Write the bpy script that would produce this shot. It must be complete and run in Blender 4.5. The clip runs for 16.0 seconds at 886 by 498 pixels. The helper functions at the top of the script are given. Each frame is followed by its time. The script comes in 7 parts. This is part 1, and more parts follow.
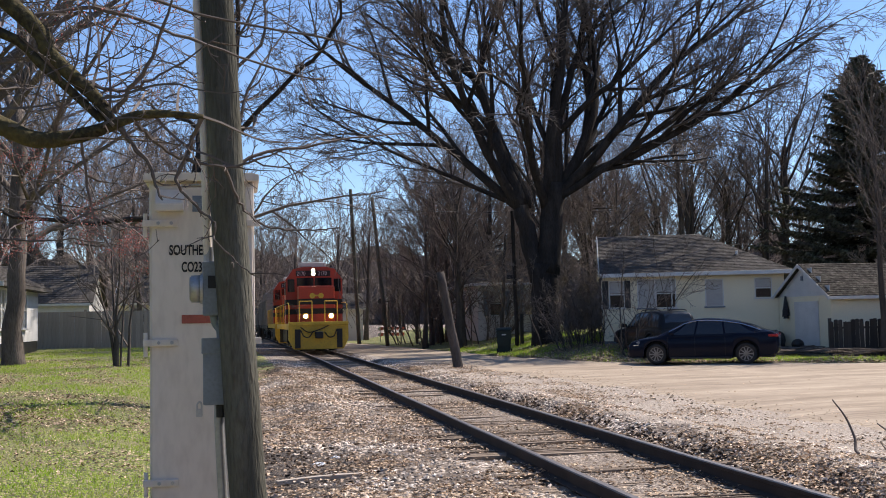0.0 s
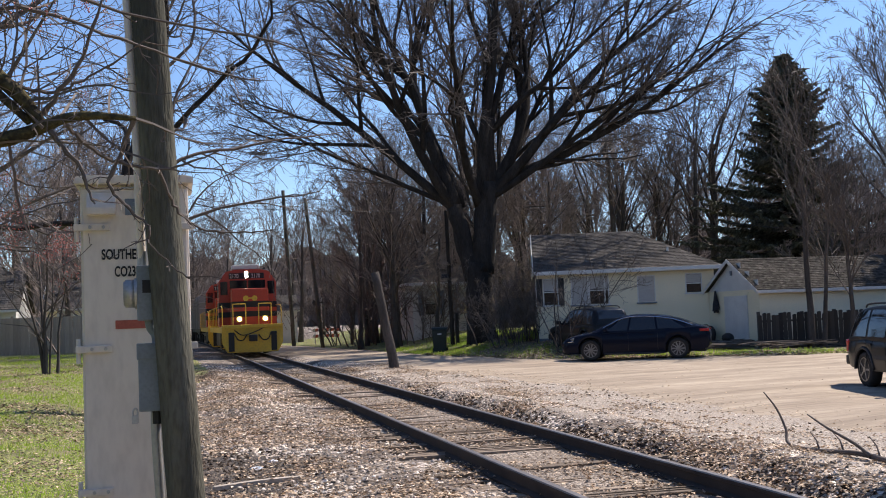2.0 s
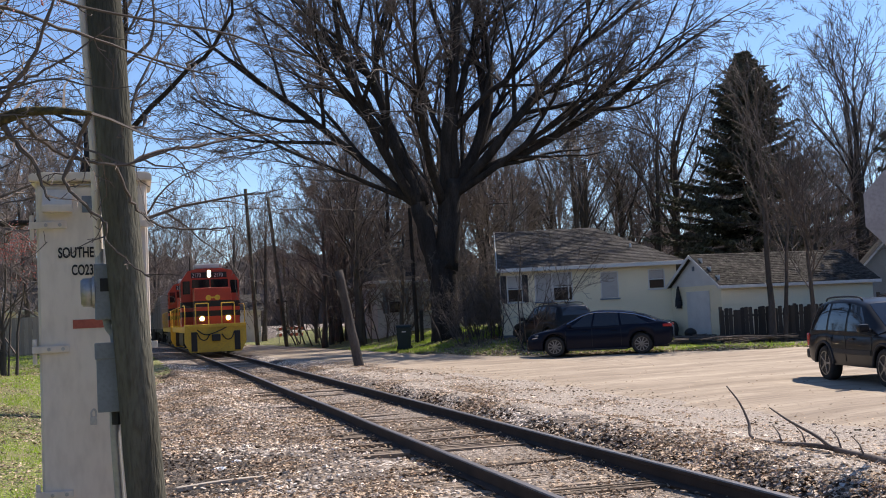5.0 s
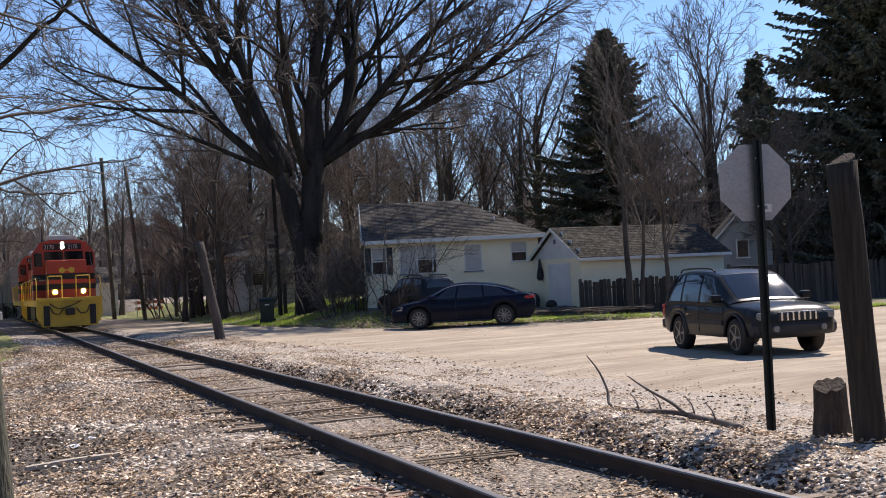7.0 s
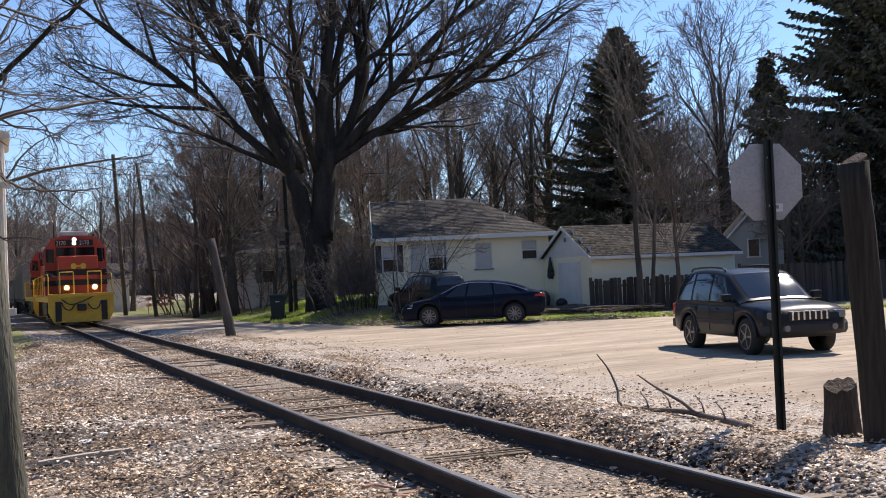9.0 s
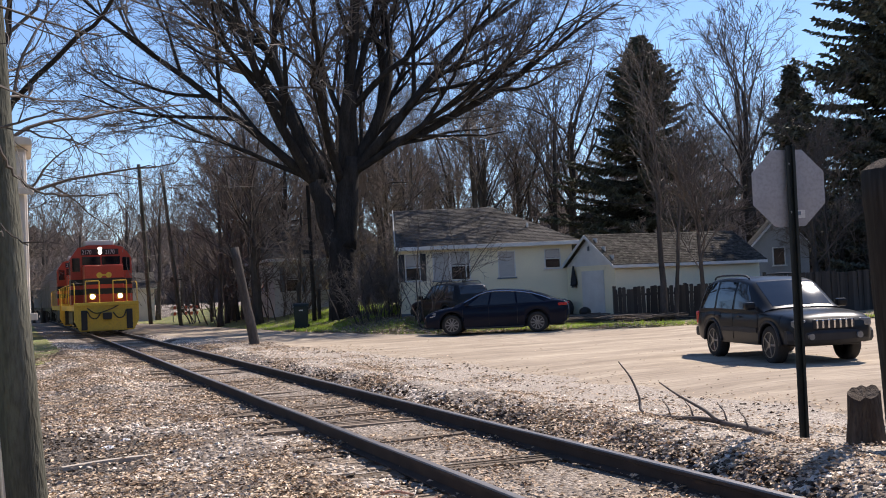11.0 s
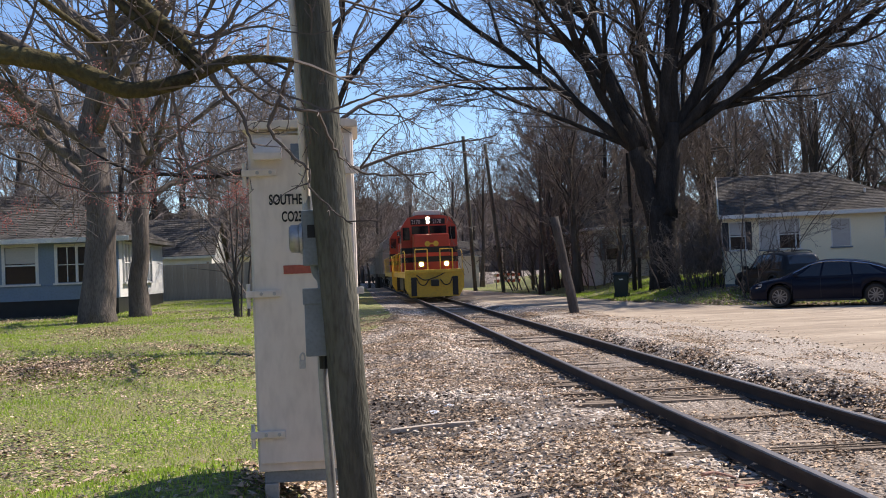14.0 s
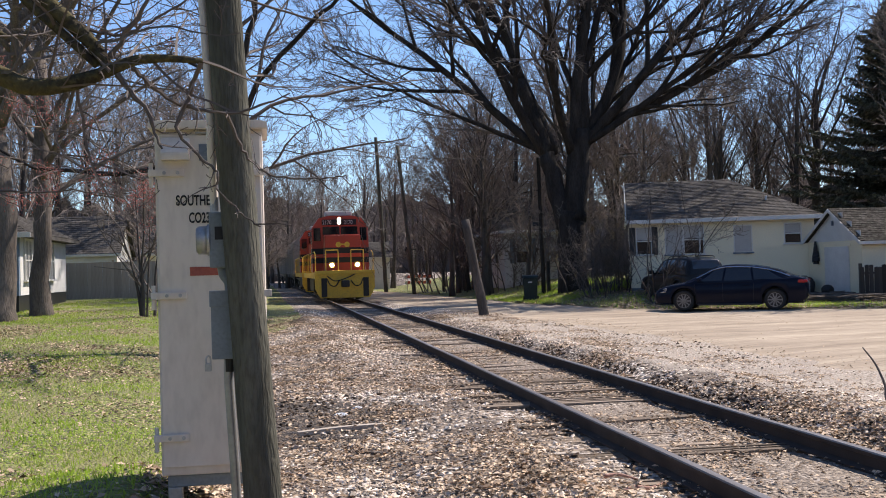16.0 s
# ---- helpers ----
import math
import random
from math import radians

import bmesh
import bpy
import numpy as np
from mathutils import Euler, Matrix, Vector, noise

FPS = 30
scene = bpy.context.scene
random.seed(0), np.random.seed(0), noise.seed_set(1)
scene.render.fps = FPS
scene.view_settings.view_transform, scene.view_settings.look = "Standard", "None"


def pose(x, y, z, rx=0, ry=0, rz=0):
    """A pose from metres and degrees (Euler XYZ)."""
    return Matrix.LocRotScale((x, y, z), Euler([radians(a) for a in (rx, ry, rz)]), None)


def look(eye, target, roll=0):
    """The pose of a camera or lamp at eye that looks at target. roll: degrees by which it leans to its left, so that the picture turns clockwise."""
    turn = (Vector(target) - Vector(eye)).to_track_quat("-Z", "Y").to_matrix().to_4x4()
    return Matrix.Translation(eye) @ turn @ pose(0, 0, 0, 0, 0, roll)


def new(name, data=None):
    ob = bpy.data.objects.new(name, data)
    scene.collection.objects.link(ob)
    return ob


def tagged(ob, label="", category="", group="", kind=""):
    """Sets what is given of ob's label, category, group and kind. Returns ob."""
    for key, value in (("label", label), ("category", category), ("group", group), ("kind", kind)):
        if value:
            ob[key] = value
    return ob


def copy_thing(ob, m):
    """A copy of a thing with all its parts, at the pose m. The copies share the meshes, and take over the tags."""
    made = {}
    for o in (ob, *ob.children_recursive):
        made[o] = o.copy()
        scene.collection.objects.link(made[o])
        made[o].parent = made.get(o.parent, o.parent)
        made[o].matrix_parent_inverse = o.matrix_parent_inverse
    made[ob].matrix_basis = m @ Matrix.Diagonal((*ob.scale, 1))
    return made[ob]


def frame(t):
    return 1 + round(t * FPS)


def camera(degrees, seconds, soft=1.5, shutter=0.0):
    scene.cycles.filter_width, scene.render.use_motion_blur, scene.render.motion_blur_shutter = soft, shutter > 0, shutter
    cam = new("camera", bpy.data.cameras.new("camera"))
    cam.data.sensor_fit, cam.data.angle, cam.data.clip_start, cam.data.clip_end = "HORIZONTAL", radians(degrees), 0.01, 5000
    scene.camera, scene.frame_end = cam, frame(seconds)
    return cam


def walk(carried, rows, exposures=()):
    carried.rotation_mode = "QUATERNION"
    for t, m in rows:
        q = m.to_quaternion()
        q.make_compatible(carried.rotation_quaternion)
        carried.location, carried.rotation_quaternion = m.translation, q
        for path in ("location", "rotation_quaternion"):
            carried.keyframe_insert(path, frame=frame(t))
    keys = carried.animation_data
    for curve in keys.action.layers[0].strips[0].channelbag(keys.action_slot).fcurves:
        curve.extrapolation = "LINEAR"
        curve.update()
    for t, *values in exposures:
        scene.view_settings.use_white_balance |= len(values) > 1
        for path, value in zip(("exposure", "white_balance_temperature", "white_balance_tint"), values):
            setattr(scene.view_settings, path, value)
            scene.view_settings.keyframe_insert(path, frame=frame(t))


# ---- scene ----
LENS = 44.2
cam = camera(LENS, 16.0, soft=1.0)
# seconds, eye x y z, pitch, roll, yaw; x runs across the track, y along it, z is 0 at the rail top
ROWS = [
    (0.0, -3.921, -0.119, 1.492, 3.70, 1.18, -10.53),
    (0.5, -3.920, -0.121, 1.485, 4.24, 0.75, -11.90),
    (1.0, -3.927, -0.110, 1.485, 4.17, 0.77, -13.83),
    (1.5, -3.940, -0.110, 1.489, 3.77, 1.62, -14.31),
    (2.0, -3.943, -0.102, 1.495, 3.59, 2.20, -14.01),
    (2.5, -3.942, -0.114, 1.487, 3.47, 2.68, -13.86),
    (3.0, -3.940, -0.105, 1.490, 3.28, 2.91, -13.77),
    (5.5, -3.915, -0.015, 1.484, 3.31, 2.50, -17.82),
    (6.0, -3.901, 0.023, 1.475, 2.84, 2.47, -20.49),
    (6.5, -3.905, 0.020, 1.473, 2.24, 2.56, -22.07),
    (7.0, -3.898, 0.040, 1.469, 1.63, 2.79, -22.93),
    (7.5, -3.905, 0.031, 1.459, 1.01, 2.77, -24.18),
    (8.0, -3.921, 0.022, 1.464, 0.91, 2.75, -25.25),
    (8.5, -3.916, 0.022, 1.474, 1.18, 2.52, -23.58),
    (11.0, -3.881, 0.000, 1.445, 2.08, 2.52, -21.15),
    (11.5, -3.870, 0.024, 1.444, 1.52, 3.03, -22.54),
    (12.0, -3.902, 0.005, 1.470, 1.95, 3.40, -17.91),
    (12.5, -3.877, 0.077, 1.488, 2.16, 2.86, -13.99),
    (13.0, -3.851, 0.089, 1.491, 1.90, 2.73, -12.35),
    (13.5, -3.833, 0.106, 1.487, 1.28, 2.47, -9.70),
    (14.0, -3.823, 0.109, 1.491, 1.08, 2.21, -4.38),
    (14.5, -3.809, 0.103, 1.485, 1.04, 1.58, -4.70),
    (15.0, -3.795, 0.075, 1.493, 0.86, 1.33, -7.91),
    (15.5, -3.805, 0.074, 1.490, 0.86, 1.66, -8.85),
    (16.0, -3.812, 0.077, 1.506, 0.99, 1.58, -9.03),
]
walk(cam, [(t, pose(x, y, z, 90 + pitch, 0, yaw) @ pose(0, 0, 0, 0, 0, -roll)) for t, x, y, z, pitch, roll, yaw in ROWS], [(0.0, 0.44, 6500, 16), (6.0, 0.43, 6500, 16), (8.0, 0.48, 6500, 16), (12.0, 0.5, 6500, 16), (16.0, 0.5, 6500, 16)])

# ---- light ----
SUN_TO = Vector((0.576, 0.285, 0.766))
world = bpy.data.worlds.new("sky_world")
scene.world = world
world.use_nodes = True
wn = world.node_tree
sky = wn.nodes.new("ShaderNodeTexSky")
sky.sky_type = "NISHITA"
sky.sun_disc = False
sky.sun_elevation = math.asin(SUN_TO.z)
sky.sun_rotation = math.atan2(SUN_TO.x, SUN_TO.y)
sky.altitude, sky.air_density, sky.dust_density, sky.ozone_density = 400, 1.0, 0.0, 6.0
wn.nodes["Background"].inputs["Strength"].default_value = 0.118
wn.links.new(sky.outputs[0], wn.nodes["Background"].inputs["Color"])
sun = new("sun", bpy.data.lights.new("sun", "SUN"))
sun.data.energy, sun.data.angle, sun.data.color = 5.2, radians(0.53), (1.0, 0.93, 0.82)
sun.matrix_world = look(SUN_TO * 50, (0, 0, 0))


# ---- materials ----
def mat(name, c1, c2=None, rough=0.8, metal=0.0, scale=6.0, fine=60.0, bump=0.3, depth=0.01, spec=0.4, stretch=(1, 1, 1), c3=None, coat=0.0, rand=0.0, island=0.0):
    """A two-scale noise material: large stains from c1 to c2, fine grain towards c3, with bump."""
    m = bpy.data.materials.new(name)
    m.use_nodes = True
    nt = m.node_tree
    nd, ln = nt.nodes, nt.links
    b = nd["Principled BSDF"]
    c2 = c2 or tuple(v * 0.75 for v in c1)
    tc = nd.new("ShaderNodeTexCoord")
    mp = nd.new("ShaderNodeMapping")
    mp.inputs["Scale"].default_value = stretch
    ln.new(tc.outputs["Object"], mp.inputs[0])
    n1 = nd.new("ShaderNodeTexNoise")
    n1.inputs["Scale"].default_value, n1.inputs["Detail"].default_value = scale, 6
    n2 = nd.new("ShaderNodeTexNoise")
    n2.inputs["Scale"].default_value, n2.inputs["Detail"].default_value = fine, 4
    ln.new(mp.outputs[0], n1.inputs[0])
    ln.new(mp.outputs[0], n2.inputs[0])
    r1 = nd.new("ShaderNodeValToRGB")
    r1.color_ramp.elements[0].position, r1.color_ramp.elements[1].position = 0.33, 0.68
    r1.color_ramp.elements[0].color, r1.color_ramp.elements[1].color = (*c2, 1), (*c1, 1)
    ln.new(n1.outputs[0], r1.inputs[0])
    mx = nd.new("ShaderNodeMix")
    mx.data_type = "RGBA"
    r2 = nd.new("ShaderNodeValToRGB")
    r2.color_ramp.elements[0].position, r2.color_ramp.elements[1].position = 0.42, 0.72
    r2.color_ramp.elements[0].color, r2.color_ramp.elements[1].color = (0, 0, 0, 1), (0.55, 0.55, 0.55, 1)
    ln.new(n2.outputs[0], r2.inputs[0])
    ln.new(r2.outputs[0], mx.inputs[0])
    ln.new(r1.outputs[0], mx.inputs[6])
    mx.inputs[7].default_value = (*(c3 or tuple(v * 0.6 for v in c1)), 1)
    col = mx.outputs[2]
    if rand or island:
        if rand:
            src = nd.new("ShaderNodeObjectInfo").outputs["Random"]
        else:
            src = nd.new("ShaderNodeNewGeometry").outputs["Random Per Island"]
        hs = nd.new("ShaderNodeHueSaturation")
        mr = nd.new("ShaderNodeMapRange")
        k = rand or island
        mr.inputs[3].default_value, mr.inputs[4].default_value = 1 - k, 1 + k
        ln.new(src, mr.inputs[0])
        ln.new(mr.outputs[0], hs.inputs["Value"])
        ln.new(col, hs.inputs["Color"])
        col = hs.outputs[0]
    ln.new(col, b.inputs["Base Color"])
    b.inputs["Roughness"].default_value, b.inputs["Metallic"].default_value = rough, metal
    b.inputs["Specular IOR Level"].default_value = spec
    b.inputs["Coat Weight"].default_value = coat
    b.inputs["Coat Roughness"].default_value = 0.05
    if bump:
        bp = nd.new("ShaderNodeBump")
        bp.inputs["Strength"].default_value, bp.inputs["Distance"].default_value = bump, depth
        ad = nd.new("ShaderNodeMath")
        ad.operation = "ADD"
        ln.new(n1.outputs[0], ad.inputs[0])
        ln.new(n2.outputs[0], ad.inputs[1])
        ln.new(ad.outputs[0], bp.inputs["Height"])
        ln.new(bp.outputs[0], b.inputs["Normal"])
    return m


def glow(name, color, strength):
    m = bpy.data.materials.new(name)
    m.use_nodes = True
    b = m.node_tree.nodes["Principled BSDF"]
    b.inputs["Base Color"].default_value = (*color, 1)
    b.inputs["Emission Color"].default_value = (*color, 1)
    b.inputs["Emission Strength"].default_value = strength
    return m


def glass(name, color=(0.02, 0.025, 0.03), rough=0.04):
    """Dark window glass seen from outside: a glossy dark pane."""
    m = mat(name, color, tuple(v * 0.8 for v in color), rough=rough, scale=1.5, fine=9, bump=0.03, depth=0.004, spec=0.8)
    return m


def pebbles(name, cols, scale, soil, bump=0.8, lo=0.36, hi=0.7, patch=1.3):
    """Gravel or litter: cells in several tones over soil."""
    m = bpy.data.materials.new(name)
    m.use_nodes = True
    nt = m.node_tree
    nd, ln = nt.nodes, nt.links
    b = nd["Principled BSDF"]
    tc = nd.new("ShaderNodeTexCoord")
    vo = nd.new("ShaderNodeTexVoronoi")
    vo.inputs["Scale"].default_value = scale
    ln.new(tc.outputs["Object"], vo.inputs[0])
    sp = nd.new("ShaderNodeSeparateColor")
    ln.new(vo.outputs["Color"], sp.inputs[0])
    rp = nd.new("ShaderNodeValToRGB")
    rp.color_ramp.interpolation = "CONSTANT"
    while len(rp.color_ramp.elements) < len(cols):
        rp.color_ramp.elements.new(0.5)
    for k, c in enumerate(cols):
        rp.color_ramp.elements[k].position = k / len(cols)
        rp.color_ramp.elements[k].color = (*c, 1)
    ln.new(sp.outputs[0], rp.inputs[0])
    n1 = nd.new("ShaderNodeTexNoise")
    n1.inputs["Scale"].default_value, n1.inputs["Detail"].default_value = patch, 9
    ln.new(tc.outputs["Object"], n1.inputs[0])
    r2 = nd.new("ShaderNodeValToRGB")
    r2.color_ramp.elements[0].position, r2.color_ramp.elements[1].position = lo, hi
    ln.new(n1.outputs[0], r2.inputs[0])
    mx = nd.new("ShaderNodeMix")
    mx.data_type = "RGBA"
    ln.new(r2.outputs[0], mx.inputs[0])
    ln.new(rp.outputs[0], mx.inputs[6])
    mx.inputs[7].default_value = (*soil, 1)
    n3 = nd.new("ShaderNodeTexNoise")
    n3.inputs["Scale"].default_value, n3.inputs["Detail"].default_value = 140, 3
    ln.new(tc.outputs["Object"], n3.inputs[0])
    m2 = nd.new("ShaderNodeMix")
    m2.data_type, m2.blend_type = "RGBA", "OVERLAY"
    m2.inputs[0].default_value = 0.6
    ln.new(mx.outputs[2], m2.inputs[6])
    ln.new(n3.outputs[0], m2.inputs[7])
    ln.new(m2.outputs[2], b.inputs["Base Color"])
    b.inputs["Roughness"].default_value = 0.9
    bp = nd.new("ShaderNodeBump")
    bp.inputs["Strength"].default_value, bp.inputs["Distance"].default_value = bump, 0.03
    bp.invert = True
    ln.new(vo.outputs["Distance"], bp.inputs["Height"])
    ln.new(bp.outputs[0], b.inputs["Normal"])
    return m


M = {}
M["clod"] = mat("dark_soil_clod", (0.075, 0.056, 0.042), (0.04, 0.03, 0.023), 1.0, scale=8, fine=60, bump=0.6, spec=0.05, island=0.5)
M["gravel"] = pebbles("gravel_ground", [(0.5, 0.42, 0.34), (0.14, 0.108, 0.082), (0.78, 0.69, 0.6), (0.045, 0.034, 0.027), (0.3, 0.238, 0.18), (0.085, 0.065, 0.05)], 22, (0.12, 0.09, 0.067), 1.0, 0.4, 0.58, 0.9)
M["bed"] = pebbles("track_bed_soil", [(0.34, 0.275, 0.215), (0.17, 0.132, 0.1), (0.5, 0.42, 0.34), (0.08, 0.062, 0.047), (0.27, 0.216, 0.166)], 30, (0.2, 0.157, 0.118), 1.0)
M["shoulder"] = pebbles("packed_grit", [(0.43, 0.365, 0.295), (0.28, 0.232, 0.186), (0.53, 0.46, 0.38), (0.17, 0.138, 0.108), (0.36, 0.302, 0.244)], 40, (0.34, 0.284, 0.228), 0.6)
M["dirt"] = mat("dirt_road", (0.48, 0.4, 0.305), (0.29, 0.235, 0.178), 0.95, scale=1.0, fine=7, bump=0.9, depth=0.05, spec=0.1, c3=(0.2, 0.16, 0.125), stretch=(0.22, 1.3, 1))
M["darksoil"] = pebbles("dark_damp_soil", [(0.1, 0.078, 0.06), (0.06, 0.046, 0.036), (0.22, 0.175, 0.135), (0.04, 0.031, 0.025), (0.085, 0.066, 0.05)], 40, (0.075, 0.058, 0.044), 1.0)
M["paleboard"] = mat("bleached_board", (0.5, 0.43, 0.35), (0.36, 0.3, 0.24), 0.9, scale=4, fine=50, bump=0.5, stretch=(0.2, 1, 1))
M["root"] = mat("stripped_root", (0.4, 0.22, 0.16), (0.28, 0.15, 0.11), 0.8, scale=6, fine=40, bump=0.3)
M["turf"] = pebbles("turf", [(0.155, 0.195, 0.036), (0.24, 0.27, 0.055), (0.08, 0.1, 0.024), (0.34, 0.275, 0.15), (0.18, 0.22, 0.038), (0.11, 0.085, 0.05)], 30, (0.19, 0.185, 0.065), 1.0, 0.47, 0.63, 0.8)
M["rough"] = pebbles("rough_verge", [(0.14, 0.16, 0.04), (0.2, 0.16, 0.1), (0.1, 0.11, 0.03), (0.3, 0.235, 0.15), (0.16, 0.17, 0.045), (0.12, 0.09, 0.06)], 26, (0.2, 0.155, 0.105), 1.0, 0.4, 0.6, 0.6)
M["blade"] = mat("grass_blade", (0.3, 0.38, 0.06), (0.48, 0.41, 0.16), 0.6, scale=0.7, fine=8, bump=0, island=0.4, spec=0.2, c3=(0.17, 0.255, 0.035))
nb = M["blade"].node_tree
tl = nb.nodes.new("ShaderNodeBsdfTranslucent")
tl.inputs["Color"].default_value = (0.33, 0.5, 0.05, 1)
ms = nb.nodes.new("ShaderNodeMixShader")
ms.inputs[0].default_value = 0.5
nb.links.new(nb.nodes["Principled BSDF"].outputs[0], ms.inputs[1])
nb.links.new(tl.outputs[0], ms.inputs[2])
nb.links.new(ms.outputs[0], nb.nodes["Material Output"].inputs[0])
M["stone"] = mat("ballast_stone", (0.8, 0.685, 0.56), (0.46, 0.375, 0.295), 0.85, scale=2, fine=60, bump=0.3, island=0.85, spec=0.3)
M["leaf"] = mat("dead_leaf", (0.56, 0.43, 0.3), (0.26, 0.175, 0.11), 0.75, scale=3, fine=40, bump=0, island=0.75, spec=0.25)
M["bark"] = mat("dark_bark", (0.06, 0.052, 0.046), (0.03, 0.026, 0.023), 0.95, scale=3, fine=26, bump=1.0, depth=0.05, spec=0.08, stretch=(1, 1, 0.22), c3=(0.015, 0.013, 0.012))
M["bark_l"] = mat("brown_bark", (0.2, 0.168, 0.142), (0.11, 0.092, 0.078), 0.95, scale=3, fine=30, bump=0.9, depth=0.03, spec=0.12, stretch=(1, 1, 0.25), c3=(0.045, 0.036, 0.03))
M["wood_bark"] = mat("grey_wood_bark", (0.125, 0.108, 0.095), (0.06, 0.052, 0.046), 0.95, scale=3, fine=30, bump=0.9, depth=0.03, spec=0.1, stretch=(1, 1, 0.25), c3=(0.04, 0.035, 0.031))
M["moss_bark"] = mat("mossy_limb_bark", (0.1, 0.085, 0.045), (0.032, 0.027, 0.022), 0.95, scale=2.2, fine=30, bump=1.0, depth=0.02, spec=0.08, c3=(0.17, 0.145, 0.06))
M["rotten"] = mat("rotten_stump_wood", (0.15, 0.12, 0.095), (0.06, 0.047, 0.037), 0.95, scale=6, fine=40, bump=1.0, depth=0.03, spec=0.08, stretch=(1, 1, 0.25), c3=(0.04, 0.032, 0.026))
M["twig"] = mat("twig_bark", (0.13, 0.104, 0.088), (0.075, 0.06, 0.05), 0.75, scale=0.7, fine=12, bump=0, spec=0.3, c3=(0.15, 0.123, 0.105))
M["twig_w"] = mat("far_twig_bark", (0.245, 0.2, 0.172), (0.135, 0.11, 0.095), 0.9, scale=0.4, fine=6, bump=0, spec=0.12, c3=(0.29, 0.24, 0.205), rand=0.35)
M["bud"] = mat("red_bud", (0.4, 0.08, 0.055), (0.26, 0.05, 0.04), 0.6, scale=9, fine=60, bump=0, island=0.4)
M["needle"] = mat("spruce_needle", (0.118, 0.126, 0.086), (0.115, 0.1, 0.076), 0.8, scale=1, fine=8, bump=0, island=0.4, spec=0.2)
M["pole"] = mat("weathered_pole_wood", (0.15, 0.145, 0.112), (0.075, 0.074, 0.056), 0.95, scale=5, fine=55, bump=1.0, depth=0.02, spec=0.12, stretch=(1, 1, 0.22), c3=(0.048, 0.043, 0.032))
M["tie"] = mat("tie_wood", (0.3, 0.24, 0.185), (0.17, 0.132, 0.1), 0.95, scale=3, fine=40, bump=0.9, depth=0.02, spec=0.1, stretch=(0.12, 1, 1), rand=0.35)
M["railside"] = mat("rusty_rail_side", (0.055, 0.041, 0.034), (0.032, 0.025, 0.021), 0.85, scale=3, fine=50, bump=0.3, depth=0.004, spec=0.3)
M["railtop"] = mat("worn_rail_head", (0.27, 0.25, 0.235), (0.17, 0.155, 0.145), 0.45, 0.6, scale=2, fine=70, bump=0.05, stretch=(6, 0.15, 1))
M["case"] = mat("pale_painted_aluminium", (0.76, 0.685, 0.585), (0.68, 0.61, 0.515), 0.55, scale=1.6, fine=24, bump=0.08, depth=0.004, c3=(0.58, 0.515, 0.43), stretch=(1, 1, 0.35))
M["case_d"] = mat("galvanised_steel", (0.5, 0.5, 0.48), (0.38, 0.38, 0.37), 0.45, 0.6, scale=5, fine=50, bump=0.1)
M["greybox"] = mat("grey_enamel", (0.24, 0.275, 0.29), (0.19, 0.22, 0.235), 0.45, scale=4, fine=60, bump=0.05)
M["chrome"] = mat("chrome", (0.7, 0.7, 0.7), (0.6, 0.6, 0.6), 0.18, 1.0, scale=3, fine=30, bump=0)
M["black"] = mat("black_paint", (0.02, 0.02, 0.02), (0.012, 0.012, 0.012), 0.5, scale=4, fine=40, bump=0.05)
M["redtag"] = mat("faded_red_tape", (0.45, 0.12, 0.08), (0.38, 0.1, 0.07), 0.6, scale=8, fine=60, bump=0)
M["signback"] = mat("bare_sign_aluminium", (0.42, 0.4, 0.395), (0.35, 0.335, 0.33), 0.5, 0.5, scale=3, fine=30, bump=0.05)
M["postgreen"] = mat("dark_green_post", (0.026, 0.032, 0.028), (0.018, 0.021, 0.019), 0.55, 0.3, scale=6, fine=60, bump=0.15)
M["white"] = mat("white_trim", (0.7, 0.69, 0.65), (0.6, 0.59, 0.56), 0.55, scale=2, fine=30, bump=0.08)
M["cream"] = mat("cream_siding", (0.85, 0.765, 0.54), (0.78, 0.7, 0.49), 0.7, scale=0.8, fine=22, bump=0.15, c3=(0.66, 0.615, 0.48))
M["blueside"] = mat("blue_siding", (0.2, 0.26, 0.33), (0.16, 0.215, 0.28), 0.7, scale=0.8, fine=20, bump=0.15)
M["shingle"] = mat("grey_shingle", (0.115, 0.106, 0.097), (0.07, 0.065, 0.059), 0.9, scale=1.5, fine=30, bump=0.5, depth=0.01, spec=0.1, island=0.3)
M["shingle_b"] = mat("brown_mossy_shingle", (0.062, 0.055, 0.047), (0.026, 0.024, 0.02), 0.95, scale=0.9, fine=9, bump=0.6, depth=0.015, spec=0.08, island=0.35, c3=(0.19, 0.175, 0.155), stretch=(0.5, 1.4, 1))
M["found"] = mat("blue_grey_block", (0.2, 0.24, 0.28), (0.15, 0.18, 0.215), 0.85, scale=2, fine=30, bump=0.3)
M["glass"] = glass("window_glass", (0.012, 0.013, 0.015), 0.12)
M["shade"] = mat("window_blind", (0.5, 0.48, 0.44), (0.44, 0.42, 0.39), 0.7, scale=2, fine=16, bump=0.1, stretch=(1, 1, 8))
M["fence"] = mat("weathered_fence_board", (0.075, 0.064, 0.053), (0.045, 0.038, 0.032), 0.95, scale=2, fine=36, bump=0.6, stretch=(1, 1, 0.1), rand=0.35)
M["fence_t"] = mat("tan_fence_board", (0.5, 0.4, 0.29), (0.41, 0.32, 0.23), 0.9, scale=2, fine=30, bump=0.4, stretch=(1, 1, 0.1), rand=0.12)
M["binp"] = mat("dark_green_bin_plastic", (0.02, 0.035, 0.03), (0.015, 0.026, 0.022), 0.5, scale=3, fine=40, bump=0.1)
